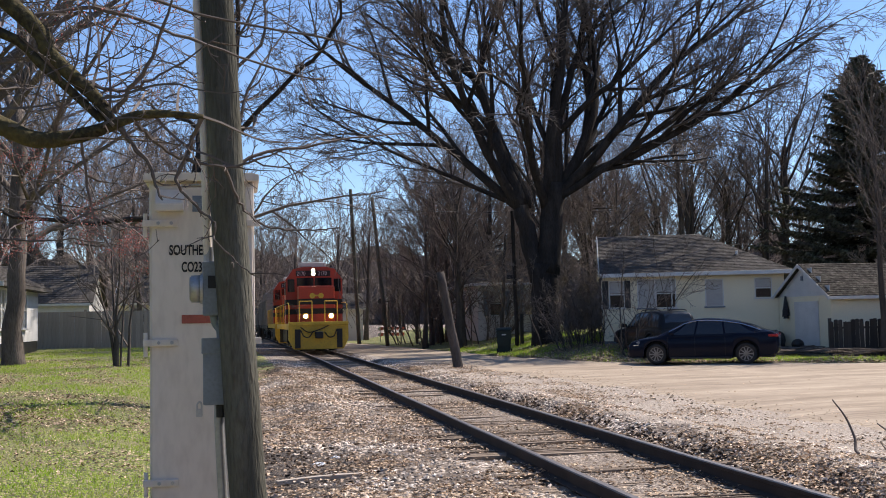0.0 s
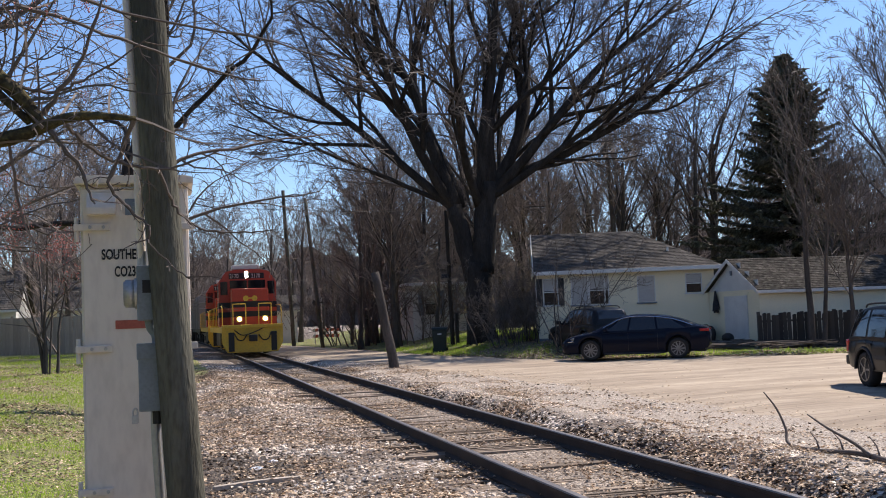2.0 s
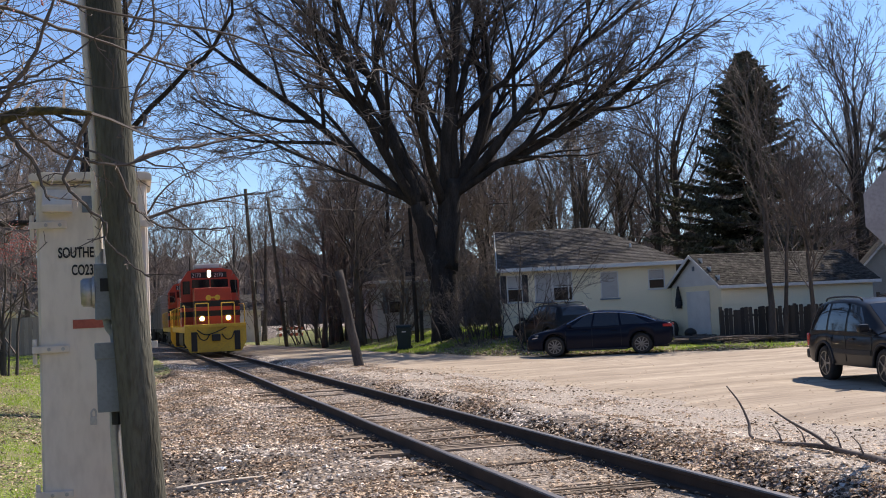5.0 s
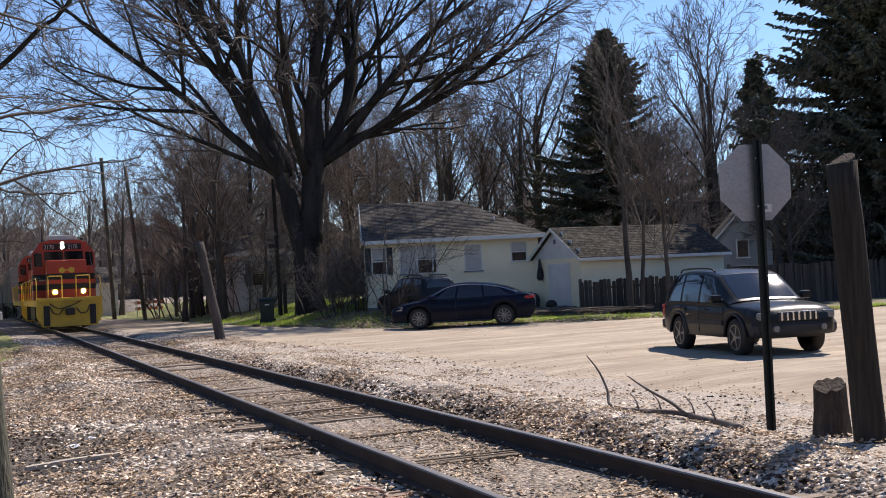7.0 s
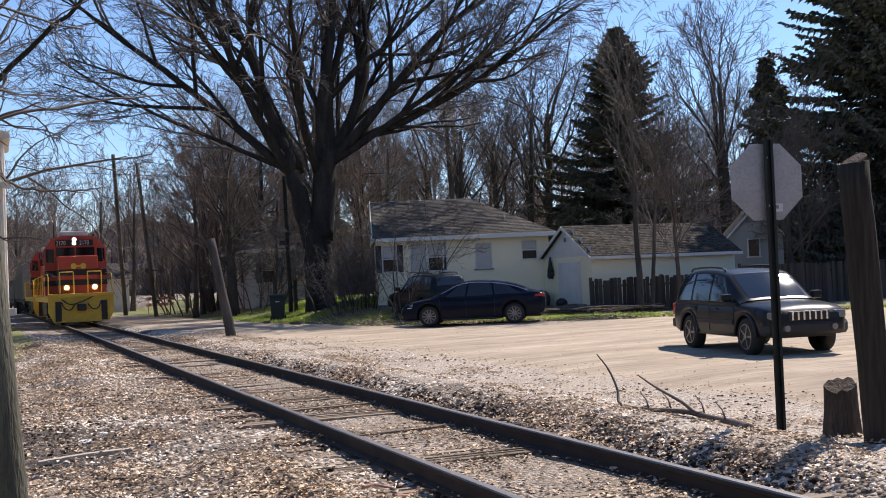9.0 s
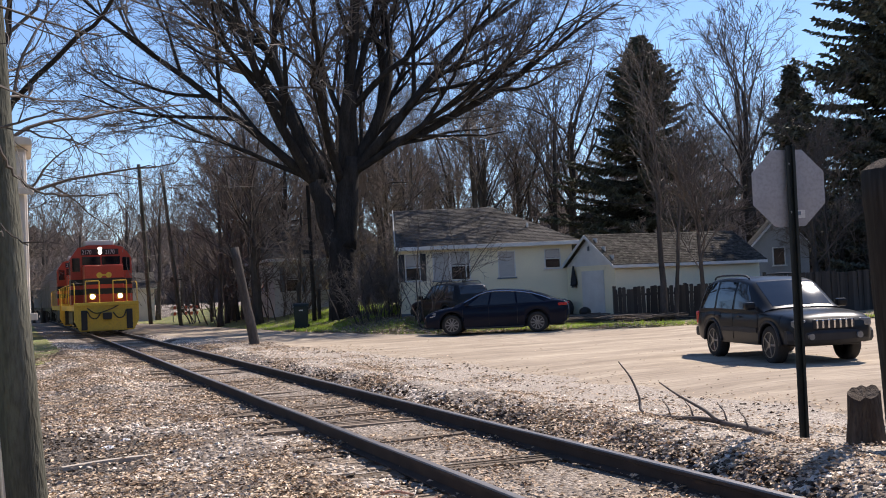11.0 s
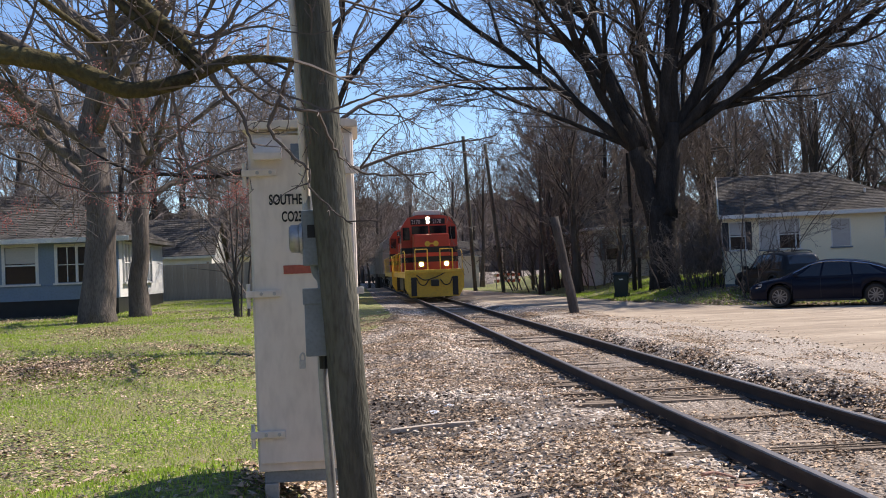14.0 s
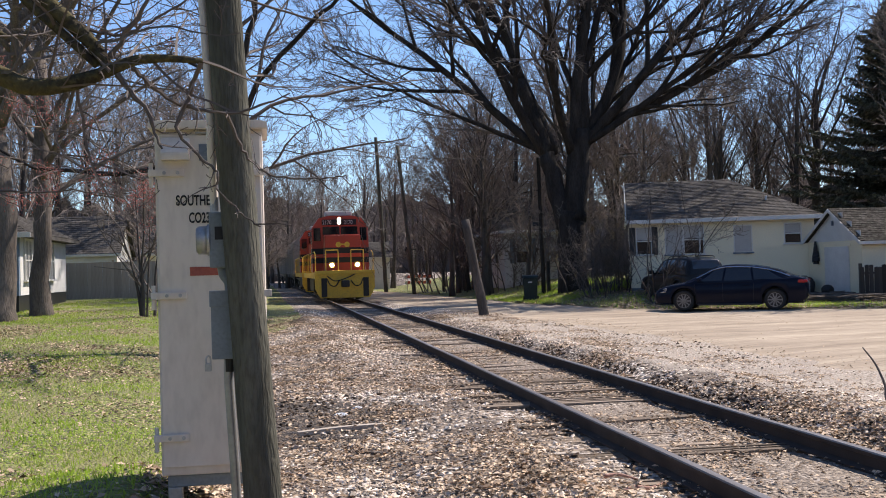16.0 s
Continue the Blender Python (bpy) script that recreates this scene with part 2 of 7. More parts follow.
M["navy"] = mat("dark_car_paint", (0.006, 0.009, 0.02), (0.005, 0.007, 0.016), 0.18, 0.0, scale=1, fine=200, bump=0, spec=0.09, c3=(0.007, 0.01, 0.02), coat=0.06)
M["suvgrey"] = mat("charcoal_car_paint", (0.013, 0.015, 0.018), (0.01, 0.012, 0.014), 0.3, 0.0, scale=1, fine=200, bump=0, spec=0.14, c3=(0.015, 0.017, 0.02), coat=0.12)
M["tyre"] = mat("tyre_rubber", (0.022, 0.021, 0.02), (0.035, 0.032, 0.028), 0.85, scale=6, fine=60, bump=0.2)
M["alloy"] = mat("alloy_wheel", (0.26, 0.26, 0.26), (0.18, 0.18, 0.18), 0.3, 0.9, scale=6, fine=60, bump=0)
M["plastic"] = mat("black_trim_plastic", (0.025, 0.025, 0.026), (0.018, 0.018, 0.019), 0.6, scale=5, fine=60, bump=0.05)
M["carglass"] = glass("car_glass", (0.012, 0.014, 0.016), 0.03)
M["lamp_c"] = mat("clear_lamp_lens", (0.22, 0.22, 0.21), (0.16, 0.16, 0.16), 0.1, scale=20, fine=60, bump=0.05)
M["lamp_r"] = mat("red_lamp_lens", (0.4, 0.02, 0.02), (0.3, 0.015, 0.015), 0.15, scale=20, fine=60, bump=0.05)
M["lor"] = mat("locomotive_orange_red", (0.5, 0.062, 0.026), (0.42, 0.052, 0.023), 0.45, scale=1.2, fine=16, bump=0.06, c3=(0.33, 0.05, 0.026))
M["lye"] = mat("locomotive_yellow", (0.72, 0.47, 0.05), (0.6, 0.38, 0.04), 0.5, scale=1.2, fine=14, bump=0.06, c3=(0.4, 0.27, 0.06))
M["lbk"] = mat("locomotive_black", (0.025, 0.024, 0.022), (0.018, 0.017, 0.016), 0.6, scale=2, fine=20, bump=0.1)
M["hopper"] = mat("grey_hopper_paint", (0.36, 0.34, 0.32), (0.26, 0.24, 0.225), 0.75, scale=0.6, fine=12, bump=0.1, stretch=(1, 1, 0.3))
M["beam"] = glow("headlight_glow", (1.0, 0.82, 0.55), 30)
M["barr"] = mat("red_white_barrier", (0.6, 0.14, 0.09), (0.5, 0.12, 0.08), 0.6, scale=4, fine=30, bump=0.05)
M["wire"] = mat("cable_black", (0.03, 0.03, 0.03), None, 0.7, scale=5, fine=30, bump=0)
M["bagw"] = mat("white_litter", (0.7, 0.72, 0.75), (0.6, 0.62, 0.66), 0.6, scale=9, fine=50, bump=0.3)
M["post"] = mat("dark_weathered_timber", (0.05, 0.043, 0.035), (0.028, 0.024, 0.02), 0.95, scale=3, fine=30, bump=0.9, depth=0.02, spec=0.1, stretch=(1, 1, 0.08), c3=(0.075, 0.064, 0.052))


# ---- building helpers ----
def obj_from(name, verts, faces, material, smooth=False):
    me = bpy.data.meshes.new(name)
    me.from_pydata(verts, [], faces)
    me.materials.append(material)
    if smooth:
        me.polygons.foreach_set("use_smooth", [True] * len(me.polygons))
    me.update()
    return new(name, me)


def part(name, bm, material, parent, label="", smooth=False):
    me = bpy.data.meshes.new(name)
    bm.to_mesh(me)
    bm.free()
    me.materials.append(material)
    if smooth:
        me.polygons.foreach_set("use_smooth", [True] * len(me.polygons))
    ob = new(name, me)
    ob.parent = parent
    return tagged(ob, label)


def thing(name, m=None, label="", category="", group="", kind=""):
    ob = new(name)
    ob.empty_display_size = 0.2
    if m is not None:
        ob.matrix_basis = m
    return tagged(ob, label, category, group, kind)


def box(x0, x1, y0, y1, z0, z1, bevel=0.0, bm=None, m=None):
    fresh = bmesh.new()
    geo = bmesh.ops.create_cube(fresh, size=1.0, matrix=Matrix.LocRotScale(((x0 + x1) / 2, (y0 + y1) / 2, (z0 + z1) / 2), None, (abs(x1 - x0), abs(y1 - y0), abs(z1 - z0))))
    if bevel:
        bmesh.ops.bevel(fresh, geom=list(fresh.edges), offset=bevel, segments=2, affect="EDGES", profile=0.6)
    if m is not None:
        bmesh.ops.transform(fresh, matrix=m, verts=fresh.verts)
    return merge(bm, fresh)


def merge(bm, fresh):
    if bm is None:
        return fresh
    me = bpy.data.meshes.new("tmp")
    fresh.to_mesh(me)
    fresh.free()
    bm.from_mesh(me)
    bpy.data.meshes.remove(me)
    return bm


def cyl(p0, p1, r0, r1=None, sides=12, bm=None, bevel=0.0):
    p0, p1 = Vector(p0), Vector(p1)
    d = p1 - p0
    fresh = bmesh.new()
    bmesh.ops.create_cone(fresh, cap_ends=True, segments=sides, radius1=r0, radius2=r0 if r1 is None else r1, depth=d.length,
                          matrix=Matrix.Translation((p0 + p1) / 2) @ d.to_track_quat("Z", "Y").to_matrix().to_4x4())
    if bevel:
        es = [e for e in fresh.edges if any(len(f.verts) > 4 for f in e.link_faces)]
        bmesh.ops.bevel(fresh, geom=es, offset=bevel, segments=2, affect="EDGES")
    return merge(bm, fresh)


def prism(pts, axis, a0, a1, bm=None, bevel=0.0):
    """A polygon given in the two other axes, drawn out along axis from a0 to a1."""
    fresh = bmesh.new()
    put = {"x": lambda p, a: (a, p[0], p[1]), "y": lambda p, a: (p[0], a, p[1]), "z": lambda p, a: (p[0], p[1], a)}[axis]
    va = [fresh.verts.new(put(p, a0)) for p in pts]
    vb = [fresh.verts.new(put(p, a1)) for p in pts]
    fresh.faces.new(va)
    fresh.faces.new(vb[::-1])
    for k in range(len(pts)):
        fresh.faces.new((va[k - 1], vb[k - 1], vb[k], va[k]))
    bmesh.ops.recalc_face_normals(fresh, faces=fresh.faces)
    if bevel:
        bmesh.ops.bevel(fresh, geom=list(fresh.edges), offset=bevel, segments=2, affect="EDGES")
    return merge(bm, fresh)


def tube(acc, pts, radii, sides):
    """Adds a tapered tube to acc = (verts, faces)."""
    verts, faces = acc
    start = len(verts)
    n = len(pts)
    side = Vector((1, 0, 0))
    for k in range(n):
        d = (pts[min(k + 1, n - 1)] - pts[max(k - 1, 0)])
        if d.length < 1e-7:
            d = Vector((0, 0, 1))
        d.normalize()
        side = side - d * side.dot(d)
        if side.length < 0.05:
            side = d.orthogonal()
        side.normalize()
        other = d.cross(side)
        for s in range(sides):
            a = 2 * math.pi * s / sides
            v = pts[k] + (side * math.cos(a) + other * math.sin(a)) * radii[k]
            verts.append((v.x, v.y, v.z))
    for k in range(n - 1):
        for s in range(sides):
            a = start + k * sides + s
            b = start + k * sides + (s + 1) % sides
            faces.append((a, b, b + sides, a + sides))
    faces.append(tuple(start + (n - 1) * sides + s for s in range(sides)))
    if sides > 4:
        faces.append(tuple(start + s for s in reversed(range(sides))))


def tube_bm(pts, radius, sides=8):
    acc = ([], [])
    pts = [Vector(p) for p in pts]
    tube(acc, pts, radius if isinstance(radius, (list, tuple)) else [radius] * len(pts), sides)
    me = bpy.data.meshes.new("tmp")
    me.from_pydata(acc[0], [], acc[1])
    bm = bmesh.new()
    bm.from_mesh(me)
    bpy.data.meshes.remove(me)
    return bm


def smooth_path(pts, n):
    """Catmull-Rom through pts."""
    pts = [Vector(p) for p in pts]
    ext = [pts[0] * 2 - pts[1]] + pts + [pts[-1] * 2 - pts[-2]]
    out = []
    for k in range(len(pts) - 1):
        a, b, c, d = ext[k:k + 4]
        for s in range(n):
            t = s / n
            out.append(0.5 * ((2 * b) + (c - a) * t + (2 * a - 5 * b + 4 * c - d) * t * t + (3 * b - a - 3 * c + d) * t ** 3))
    return out + [pts[-1]]


# ---- ground ----
CURVE = -0.00006


def track_x(y):
    return CURVE * (y - 15) ** 2 if y > 15 else 0.0


def step(a, b, v):
    t = min(max((v - a) / (b - a), 0.0), 1.0)
    return t * t * (3 - 2 * t)


def ground_z(x, y):
    u = x - track_x(y)
    z = -0.15
    z += 0.75 * step(-4.5, -7.0, u) * min(max((y - 5) / 40, 0.0), 1.0)
    z += 0.85 * step(6.6, 13.0, x) * step(37, 47, y)
    z -= 0.05 * math.exp(-(u / 1.5) ** 4)
    z += 0.1 * math.exp(-((u - 2.3) / 0.5) ** 2) * step(30, 12, y)
    z -= 0.13 * math.exp(-((u - 1.5) / 0.22) ** 2) * (0.6 + noise.noise((x, y * 0.7, 8.0)))
    z -= 0.10 * step(-1.6, -3.0, u) * step(16, 9, y) * step(-7.5, -5.0, u)
    z += 0.53 * math.exp(-((x + 4.75) / (0.75 if x > -4.75 else 1.7)) ** 2 - ((y - 6.95) / 1.6) ** 2)
    z -= 0.06 * step(2.2, 2.9, u) * step(6.5, 4.6, u) * step(30, 16, y)
    near = step(60, 25, y)
    rough = 0.4 + 0.6 * step(-5.0, -4.2, u) if u < -1.4 else 0.45 if u < 1.3 else 0.8
    z += near * 0.06 * rough * noise.noise((x * 0.9, y * 0.7, 0.0))
    z += near * 0.045 * rough * noise.noise((x * 3.1, y * 3.1, 5.0)) * (1 if u < 4 else 0.3)
    z += 0.16 * math.exp(-((u + 2.5) / 0.55) ** 2) * step(15, 20, y) * step(60, 38, y) * (0.7 + 0.6 * noise.noise((x, y * 0.4, 3.0)))
    return z


def coords(lo, hi, fine_lo, fine_hi, fine, grow):
    out = [fine_lo]
    while out[-1] < fine_hi:
        out.append(out[-1] + fine)
    stepv = fine
    while out[-1] < hi:
        stepv *= grow
        out.append(min(out[-1] + stepv, hi))
    stepv, left = fine, [fine_lo]
    while left[-1] > lo:
        stepv *= grow
        left.append(max(left[-1] - stepv, lo))
    return left[:0:-1] + out


def sheet(name, xs_at, ys, material, lift, **tags):
    verts, faces = [], []
    width = None
    for y in ys:
        row = xs_at(y)
        width = len(row)
        for k, x in enumerate(row):
            edge = 0.03 if k in (0, width - 1) else 0.0
            verts.append((x, y, ground_z(x, y) + lift - edge))
    for j in range(len(ys) - 1):
        for k in range(width - 1):
            a = j * width + k
            faces.append((a, a + 1, a + width + 1, a + width))
    ob = obj_from(name, verts, faces, material, smooth=True)
    return tagged(ob, **tags)


gx = coords(-700, 700, -6.0, 5.5, 0.11, 1.12)
gy = coords(-200, 1500, 2.5, 24, 0.13, 1.1)
sheet("ground", lambda y: gx, gy, M["gravel"], 0.0, label="grey-brown gravelly soil with leaf litter", category="ground", kind="structure")


def lerp_table(table, y):
    for (y0, v0), (y1, v1) in zip(table, table[1:]):
        if y <= y1:
            return v0 + (v1 - v0) * max(0.0, min(1.0, (y - y0) / (y1 - y0)))
    return table[-1][1]


def wob(v, seed, amp):
    return amp * (noise.noise((v * 0.6, seed, 0)) + 0.5 * noise.noise((v * 2.3, seed, 3)))


ROAD_L = [(-30, 4.4), (10, 4.5), (16, 4.7), (27, 4.3), (36, 3.4), (50, 2.2), (75, 0.2), (110, -5)]
ROAD_R = [(-30, 60), (24, 58), (26.5, 40), (28, 22), (30, 17.5), (32, 14.5), (35, 10.5), (38, 8.3), (46, 6.8), (60, 6.2), (75, 5), (110, 0)]


def road_row(y):
    a, b = lerp_table(ROAD_L, y) + wob(y, 1, 0.45), lerp_table(ROAD_R, y) + wob(y, 7, 0.3)
    return [a + (b - a) * (k / 40) ** 1.3 for k in range(41)]


sheet("road", road_row, coords(-30, 110, 4, 44, 0.3, 1.1), M["dirt"], 0.025, label="pale tan unpaved road with wheel tracks", category="road", kind="structure")


def bed_row(y):
    return [track_x(y) - 0.73 + 1.46 * k / 24 for k in range(25)]


sheet("track_bed", bed_row, coords(-12, 120, 3, 30, 0.2, 1.1), M["bed"], 0.03, label="brown soil and grit packed between the ties", category="track bed", kind="structure")


def shoulder_row(y):
    a, b = track_x(y) + 1.95 + wob(y, 51, 0.45), lerp_table(ROAD_L, y) + 0.7
    return [a + (b - a) * k / 16 for k in range(17)]


sheet("road_shoulder", shoulder_row, coords(-12, 60, 4, 36, 0.25, 1.1), M["shoulder"], 0.014, label="packed grey-brown grit between road and track", category="ground", kind="structure")


def patch_row(y):
    half = 0.95 * math.sqrt(max(1 - ((y - 12.7) / 1.75) ** 2, 0.0004)) + 0.25 * abs(noise.noise((y * 2.0, 3.0, 1.0)))
    return [-3.35 - half * 1.1 + wob(y, 61, 0.15) + half * 2 * k / 12 for k in range(13)]


sheet("soil_patch", patch_row, [10.95 + 0.1 * k for k in range(36)], M["darksoil"], 0.012, label="bare dark damp soil among the gravel", category="soil", kind="structure")


def lawn_row(y):
    a = -4.7 + 0.4 * step(11, 8.5, y) + 1.9 * step(26, 36, y) + track_x(y) + wob(y, 21, 0.35)
    return [a - (90 - a) * (k / 60) ** 2.2 for k in range(61)][::-1]


sheet("lawn", lawn_row, coords(-30, 150, 4, 40, 0.25, 1.12), M["turf"], 0.025, label="patchy early spring lawn with dead leaves", category="lawn", kind="structure")


def verge_row(y):
    a = lerp_table(ROAD_R, y) + 0.25 + wob(y, 31, 0.3)
    return [a + 26 * (k / 24) ** 1.5 for k in range(25)]


sheet("verge", verge_row, coords(27, 44, 28, 44, 0.4, 1.1), M["rough"], 0.03, label="rough grass verge beside the road", category="grass", kind="structure")


sheet("bank_lawn", verge_row, coords(44, 100, 44, 60, 0.4, 1.1), M["turf"], 0.03, label="green grass bank beside the street", category="lawn", kind="structure")


def far_wood():
    """A closed belt of distant bare woodland; the part behind the camera is an added sky blocker."""
    verts, faces = [], []
    n, rows = 900, 7
    for k in range(n):
        a = 2 * math.pi * k / n
        # nearer behind the camera: unseen there, added to cut sky fill and reflections
        r = 60 + 130 * step(-0.25, 0.35, math.sin(a))
        r += 6 * noise.noise((math.cos(a) * 9, math.sin(a) * 9, 0))
        top = 9.0 + 5.5 * step(0.1, 0.5, math.sin(a)) + 3.0 * noise.noise((math.cos(a) * 16, math.sin(a) * 16, 2)) + 3.2 * noise.noise((math.cos(a) * 70, math.sin(a) * 70, 4)) + 2.2 * step(0.2, -0.4, math.sin(a))
        for j in range(rows):
            t = j / (rows - 1)
            q = r + 3.0 * noise.noise((math.cos(a) * 50, math.sin(a) * 50, t * 3)) + 5 * t * t
            verts.append((q * math.cos(a) + 5, q * math.sin(a) + 20, -1 + (top + 1) * t))
    for k in range(n):
        for j in range(rows - 1):
            p, q = k * rows + j, ((k + 1) % n) * rows + j
            faces.append((p, q, q + 1, p + 1))
    tagged(obj_from("backdrop", verts, faces, M["farwood"], smooth=False), "distant brown bare woodland, with an added unseen belt behind the camera", "woodland", kind="structure")


M["farwood"] = mat("distant_wood", (0.22, 0.183, 0.162), (0.1, 0.083, 0.073), 1.0, scale=0.8, fine=5, bump=1.0, depth=0.6, spec=0.0, stretch=(1, 1, 0.2), c3=(0.07, 0.058, 0.05))
far_wood()


# ---- track ----
track = thing("railway_track", None, "single railway track with dark rails on half-buried ties", "railway track", kind="structure")


def rail(side):
    prof_top = [(-0.036, -0.012), (-0.03, 0.0), (0.03, 0.0), (0.036, -0.012)]
    prof = [(0.036, -0.012), (0.036, -0.038), (0.009, -0.05), (0.009, -0.13), (0.07, -0.15), (0.07, -0.165), (-0.07, -0.165), (-0.07, -0.15), (-0.009, -0.13), (-0.009, -0.05), (-0.036, -0.038), (-0.036, -0.012)]
    ys = coords(-12, 160, 0, 60, 1.0, 1.1)
    def sweep(pts):
        verts, faces = [], []
        for y in ys:
            for x, z in pts:
                verts.append((x + side * 0.7525 + track_x(y), y, z + 0.006 * noise.noise((y * 0.3, side, 0))))
        n = len(pts)
        for j in range(len(ys) - 1):
            for k in range(n - 1):
                a = j * n + k
                faces.append((a, a + 1, a + n + 1, a + n))
        return verts, faces
    body = obj_from("rail", *sweep(prof), M["railside"])
    body.parent = track
    tagged(body, "dark rusty steel rail")
    head = obj_from("rail_head", *sweep(prof_top), M["railtop"])
    head.parent = body
    tagged(head, "worn grey rail head")


rail(-1)
rail(1)
rng = random.Random(5)
tie_meshes = []
for v in range(5):
    bm = bmesh.new()
    yb = -0.115
    while yb < 0.1:
        wide = rng.uniform(0.05, 0.085)
        box(-1.3 - rng.uniform(-0.1, 0.06), 1.3 + rng.uniform(-0.1, 0.06), yb, min(yb + wide, 0.115), -0.17, rng.uniform(-0.022, 0.004), 0, bm)
        yb += wide + 0.007
    for vert in bm.verts:
        vert.co += Vector((0, rng.uniform(-0.006, 0.006), rng.uniform(-0.008, 0.004)))
    me = bpy.data.meshes.new("tie")
    bm.to_mesh(me)
    bm.free()
    me.materials.append(M["tie"])
    tie_meshes.append(me)
y = -2.0
while y < 62:
    tie = new("tie", rng.choice(tie_meshes))
    tie.parent = track
    tie.matrix_basis = pose(track_x(y) + rng.uniform(-0.06, 0.06), y, -0.134 - rng.choice((0.0, 0.012, 0.024, 0.034, 0.042, 0.05)), rng.uniform(-1, 1), rng.uniform(-0.5, 0.5), rng.uniform(-2.5, 2.5))
    y += 0.53 + rng.uniform(-0.05, 0.05)


# ---- houses ----
def window(parent, w, h, m, kind="sash", trim=0.09):
    """A window in its own frame: x across, z up from the sill, facing -y."""
    fr = box(-w / 2 - trim, -w / 2, -0.05, 0.04, -0.02, h + trim, 0.008)
    box(w / 2, w / 2 + trim, -0.05, 0.04, -0.02, h + trim, 0.008, fr)
    box(-w / 2, w / 2, -0.05, 0.04, h, h + trim, 0.008, fr)
    if kind == "sash":
        box(-w / 2, w / 2, -0.03, 0.03, h * 0.5 - 0.025, h * 0.5 + 0.025, 0.004, fr)
    if kind == "pair":
        box(-0.04, 0.04, -0.04, 0.03, 0, h, 0.004, fr)
        for s in (-1, 1):
            box(s * w / 4 - 0.012, s * w / 4 + 0.012, -0.03, 0.02, 0, h, 0, fr)
            box(min(0.04 * s, w / 2 * s), max(0.04 * s, w / 2 * s), -0.03, 0.02, h * 0.5 - 0.012, h * 0.5 + 0.012, 0, fr)
    win = part("window", fr, M["white"], parent, "white-framed window")
    win.matrix_basis = m
    part("sill", box(-w / 2 - trim - 0.05, w / 2 + trim + 0.05, -0.1, 0.03, -0.08, -0.02, 0.008), M["white"] if kind != "blind" else M["found"], win)
    pane = part("pane", box(-w / 2, w / 2, 0.0, 0.012, 0, h), M["shade"] if kind == "blind" else M["glass"], win)
    if kind == "sash":
        part("blind", box(-w / 2 + 0.01, w / 2 - 0.01, -0.008, -0.002, h * 0.55, h - 0.01), M["shade"], win, "pale drawn blind")
    return win


def siding(parent, x0, x1, z0, z1, m, material, pitch=0.2, gable=0.0):
    """Lapped boards facing -y, from z0 to z1; with gable they narrow towards the top."""
    z = z0
    k = 0
    while z < z1 - 0.01:
        za = min(z + pitch, z1)
        cut = (z - z0) / (z1 - z0) * gable
        bm = prism([(-0.012, z - 0.01), (0.0, za), (0.02, za), (0.02, z - 0.01)], "x", x0 + cut, x1 - cut)
        ob = part("board", bm, material, parent)
        ob.matrix_basis = m
        z += pitch
        k += 1


def shingles(parent, corners, rows, cols, material, seed):
    """Shingle courses over the plane quad a b c d (a b the eave, d c the ridge)."""
    rg = random.Random(seed)
    a, b, c, d = [Vector(p) for p in corners]
    n = (b - a).cross(d - a).normalized()
    acc = ([], [])
    for j in range(rows):
        t0, t1 = j / rows, (j + 1.25) / rows
        l0, r0 = a.lerp(d, t0), b.lerp(c, t0)
        l1, r1 = a.lerp(d, min(t1, 1)), b.lerp(c, min(t1, 1))
        m = max(2, int(cols * (r0 - l0).length / (b - a).length))
        off = rg.random()
        for k in range(-1, m):
            s0, s1 = max(0, (k + off) / m), min(1, (k + 1 + off) / m - 0.004)
            if s1 <= s0:
                continue
            lift0, lift1 = 0.022 + rg.uniform(0, 0.01), 0.008
            p = [l0.lerp(r0, s0) + n * lift0, l0.lerp(r0, s1) + n * lift0, l1.lerp(r1, s1) + n * lift1, l1.lerp(r1, s0) + n * lift1, l0.lerp(r0, s0), l0.lerp(r0, s1)]
            i = len(acc[0])
            acc[0].extend([tuple(v) for v in p])
            acc[1].extend([(i, i + 1, i + 2, i + 3), (i + 4, i + 5, i + 1, i)])
    ob = obj_from("shingles", acc[0], acc[1], material)
    ob.parent = parent
    ob["kind"] = "stuff"
    return ob


def wall_with_holes(x0, x1, z0, z1, holes, thick=0.15):
    """A wall facing -y at y 0, with rectangular holes (xa, xb, za, zb)."""
    xs = sorted({x0, x1, *[h[0] for h in holes], *[h[1] for h in holes]})
    zs = sorted({z0, z1, *[h[2] for h in holes], *[h[3] for h in holes]})
    bm = bmesh.new()
    for xa, xb in zip(xs, xs[1:]):
        for za, zb in zip(zs, zs[1:]):
            cx, cz = (xa + xb) / 2, (za + zb) / 2
            if not any(h[0] < cx < h[1] and h[2] < cz < h[3] for h in holes):
                box(xa, xb, 0, thick, za, zb, 0, bm)
    return bm


